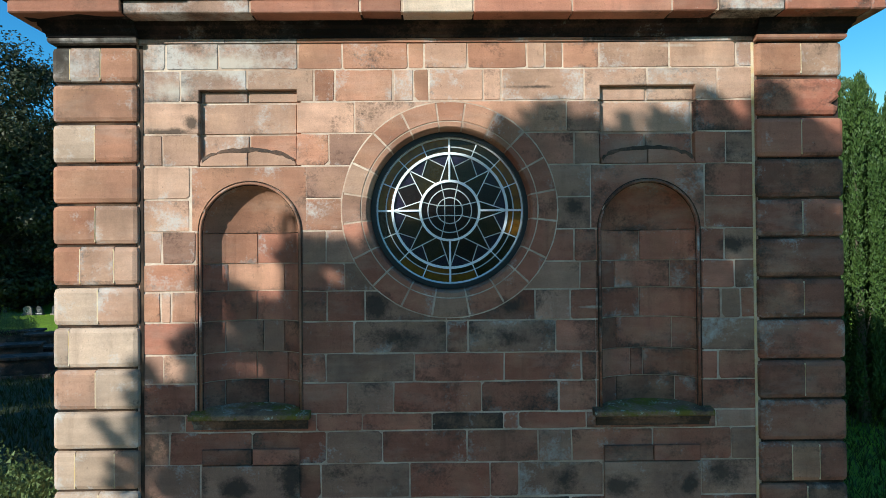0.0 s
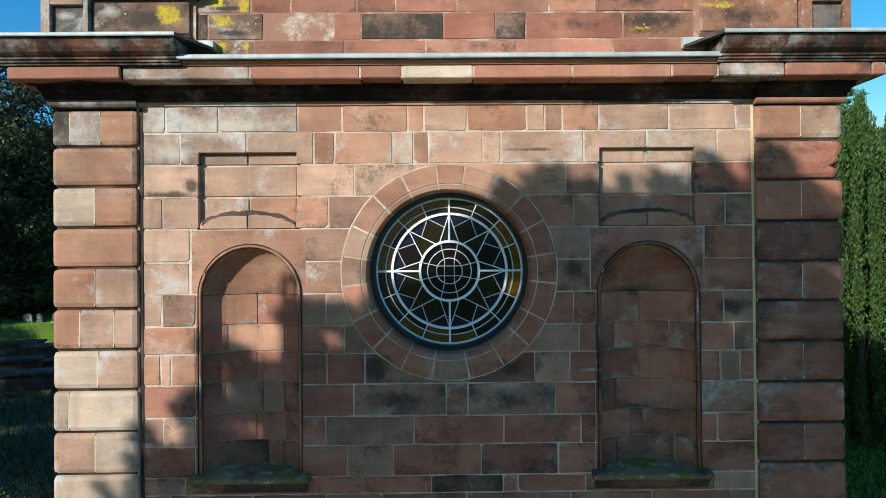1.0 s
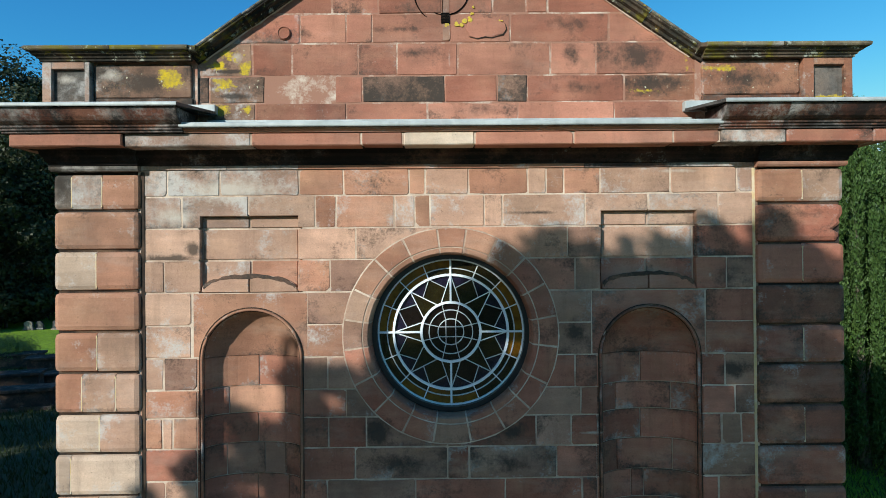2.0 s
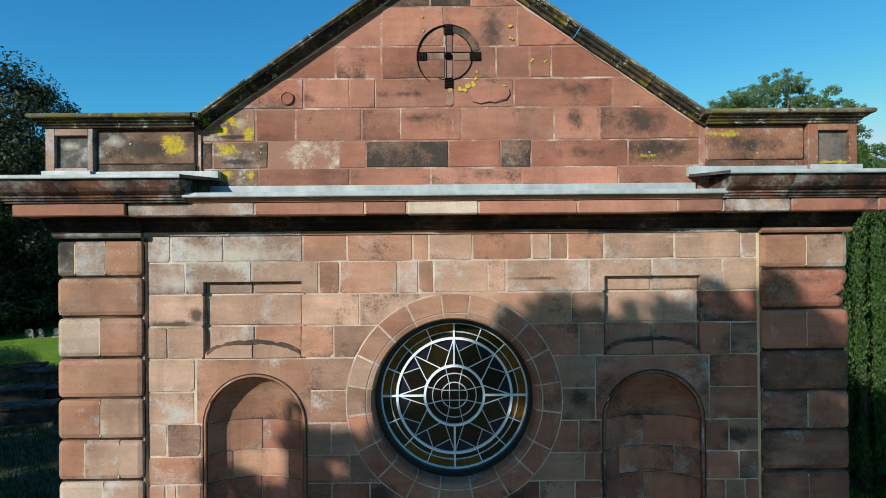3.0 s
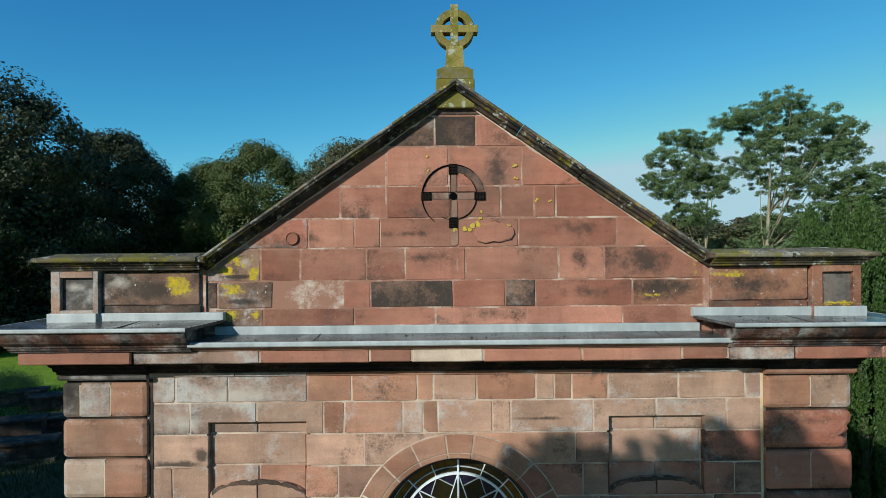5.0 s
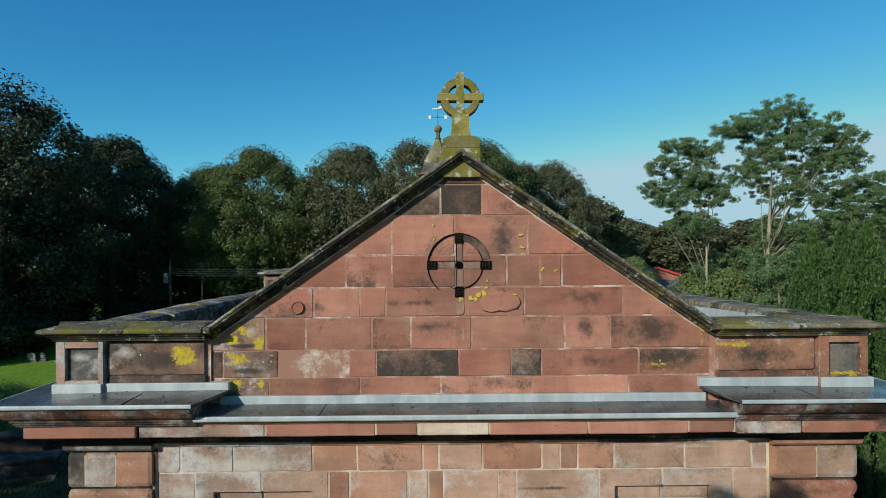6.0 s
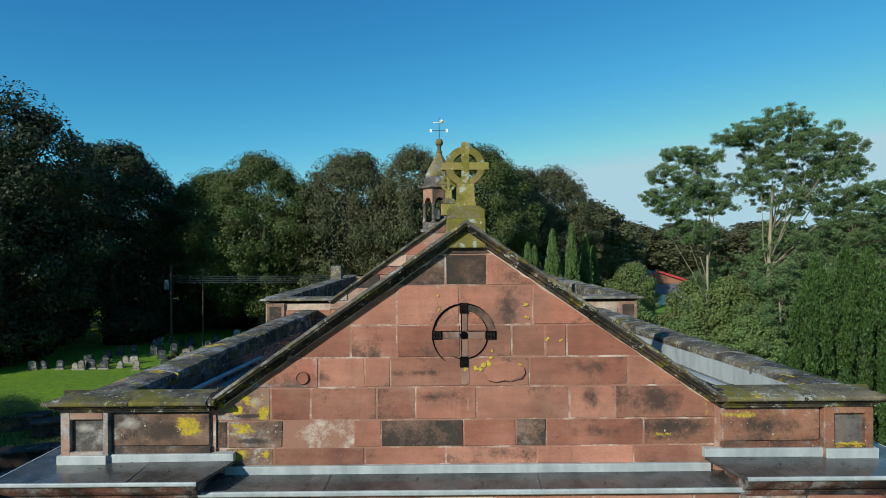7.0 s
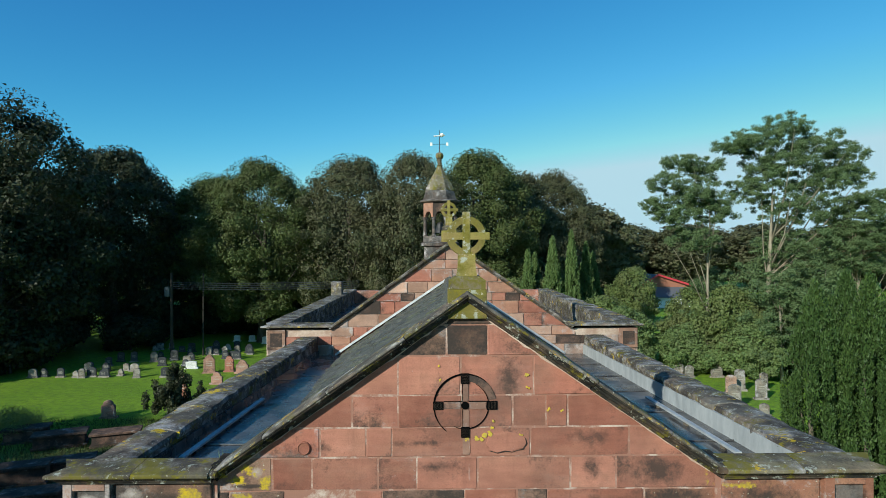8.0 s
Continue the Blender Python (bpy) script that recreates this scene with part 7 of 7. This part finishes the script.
Shape().sweep([[(x, y, z + h) for y, h in ((-0.4, 0.0), (-0.4, 0.16), (9.3, 0.16), (9.3, 0.0))] for x, z in ((-4.9, 3.0), (-1.8, 4.62))]).make("roof", GREYTILE, house)
for a, b in (((-4.95, 2.98), (-1.8, 4.66)), ((-1.8, 4.66), (4.9, 2.5))):
    Shape().sweep([[(x, y, z + h) for y, h in ((-0.46, -0.06), (-0.46, 0.24), (-0.40, 0.24), (-0.40, -0.06))] for x, z in (a, b)]).make("bargeboard", REDTRIM, house)
Shape().sweep([[(x, y, z) for y, z in ((-3.2, 1.5), (-3.2, 1.6), (0, 2.9), (0, 2.8))] for x in (-3.2, 2.8)]).make("porch_roof", GREYTILE, house)
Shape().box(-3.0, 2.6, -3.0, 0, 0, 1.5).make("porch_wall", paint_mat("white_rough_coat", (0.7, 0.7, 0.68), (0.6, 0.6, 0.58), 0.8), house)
Shape().box(0.6, 1.8, -3.04, -2.98, 0.6, 1.4, 0.01).make("window", SLATEY, house)

# dark brown wood; the shade of the trees around it is in the colour
POLEWOOD = paint_mat("shade_darkened_wood", (0.030, 0.024, 0.018), (0.050, 0.040, 0.030), 0.9, 6)
pole = thing("utility_pole", "brown wooden utility pole with a grey box", "pole", at=(-22.5, 44.0, 0))
Shape().tube([(0, 0, -0.3), (0, 0, 7.0)], [0.13, 0.10], 10).make("post", POLEWOOD, pole)
Shape().box(-0.50, -0.10, -0.2, 0.16, 5.05, 5.85, 0.03).make("transformer_box", paint_mat("grey_metal", (0.10, 0.12, 0.13), (0.08, 0.09, 0.10), 0.5), pole)
for k in range(4):
    w = Shape()
    z = 6.2 - 0.17 * k
    w.tube([(-22.5 + 15.5 * u, 44.0 + 0.6 * u, z - 0.5 * u * (1 - u)) for u in [i / 8 for i in range(9)]], [0.022] * 9, 5)
    tagged(w.make("overhead_wire", SLATEY), "thin overhead wire strung across the churchyard edge", "wire", group="overhead wires")

thin = thing("utility_pole", "thin bare wooden pole by the wires", "pole", at=(-20.3, 45.0, 0))
Shape().tube([(0, 0, -0.3), (0.05, 0, 6.9)], [0.07, 0.05], 8).make("post", POLEWOOD, thin)
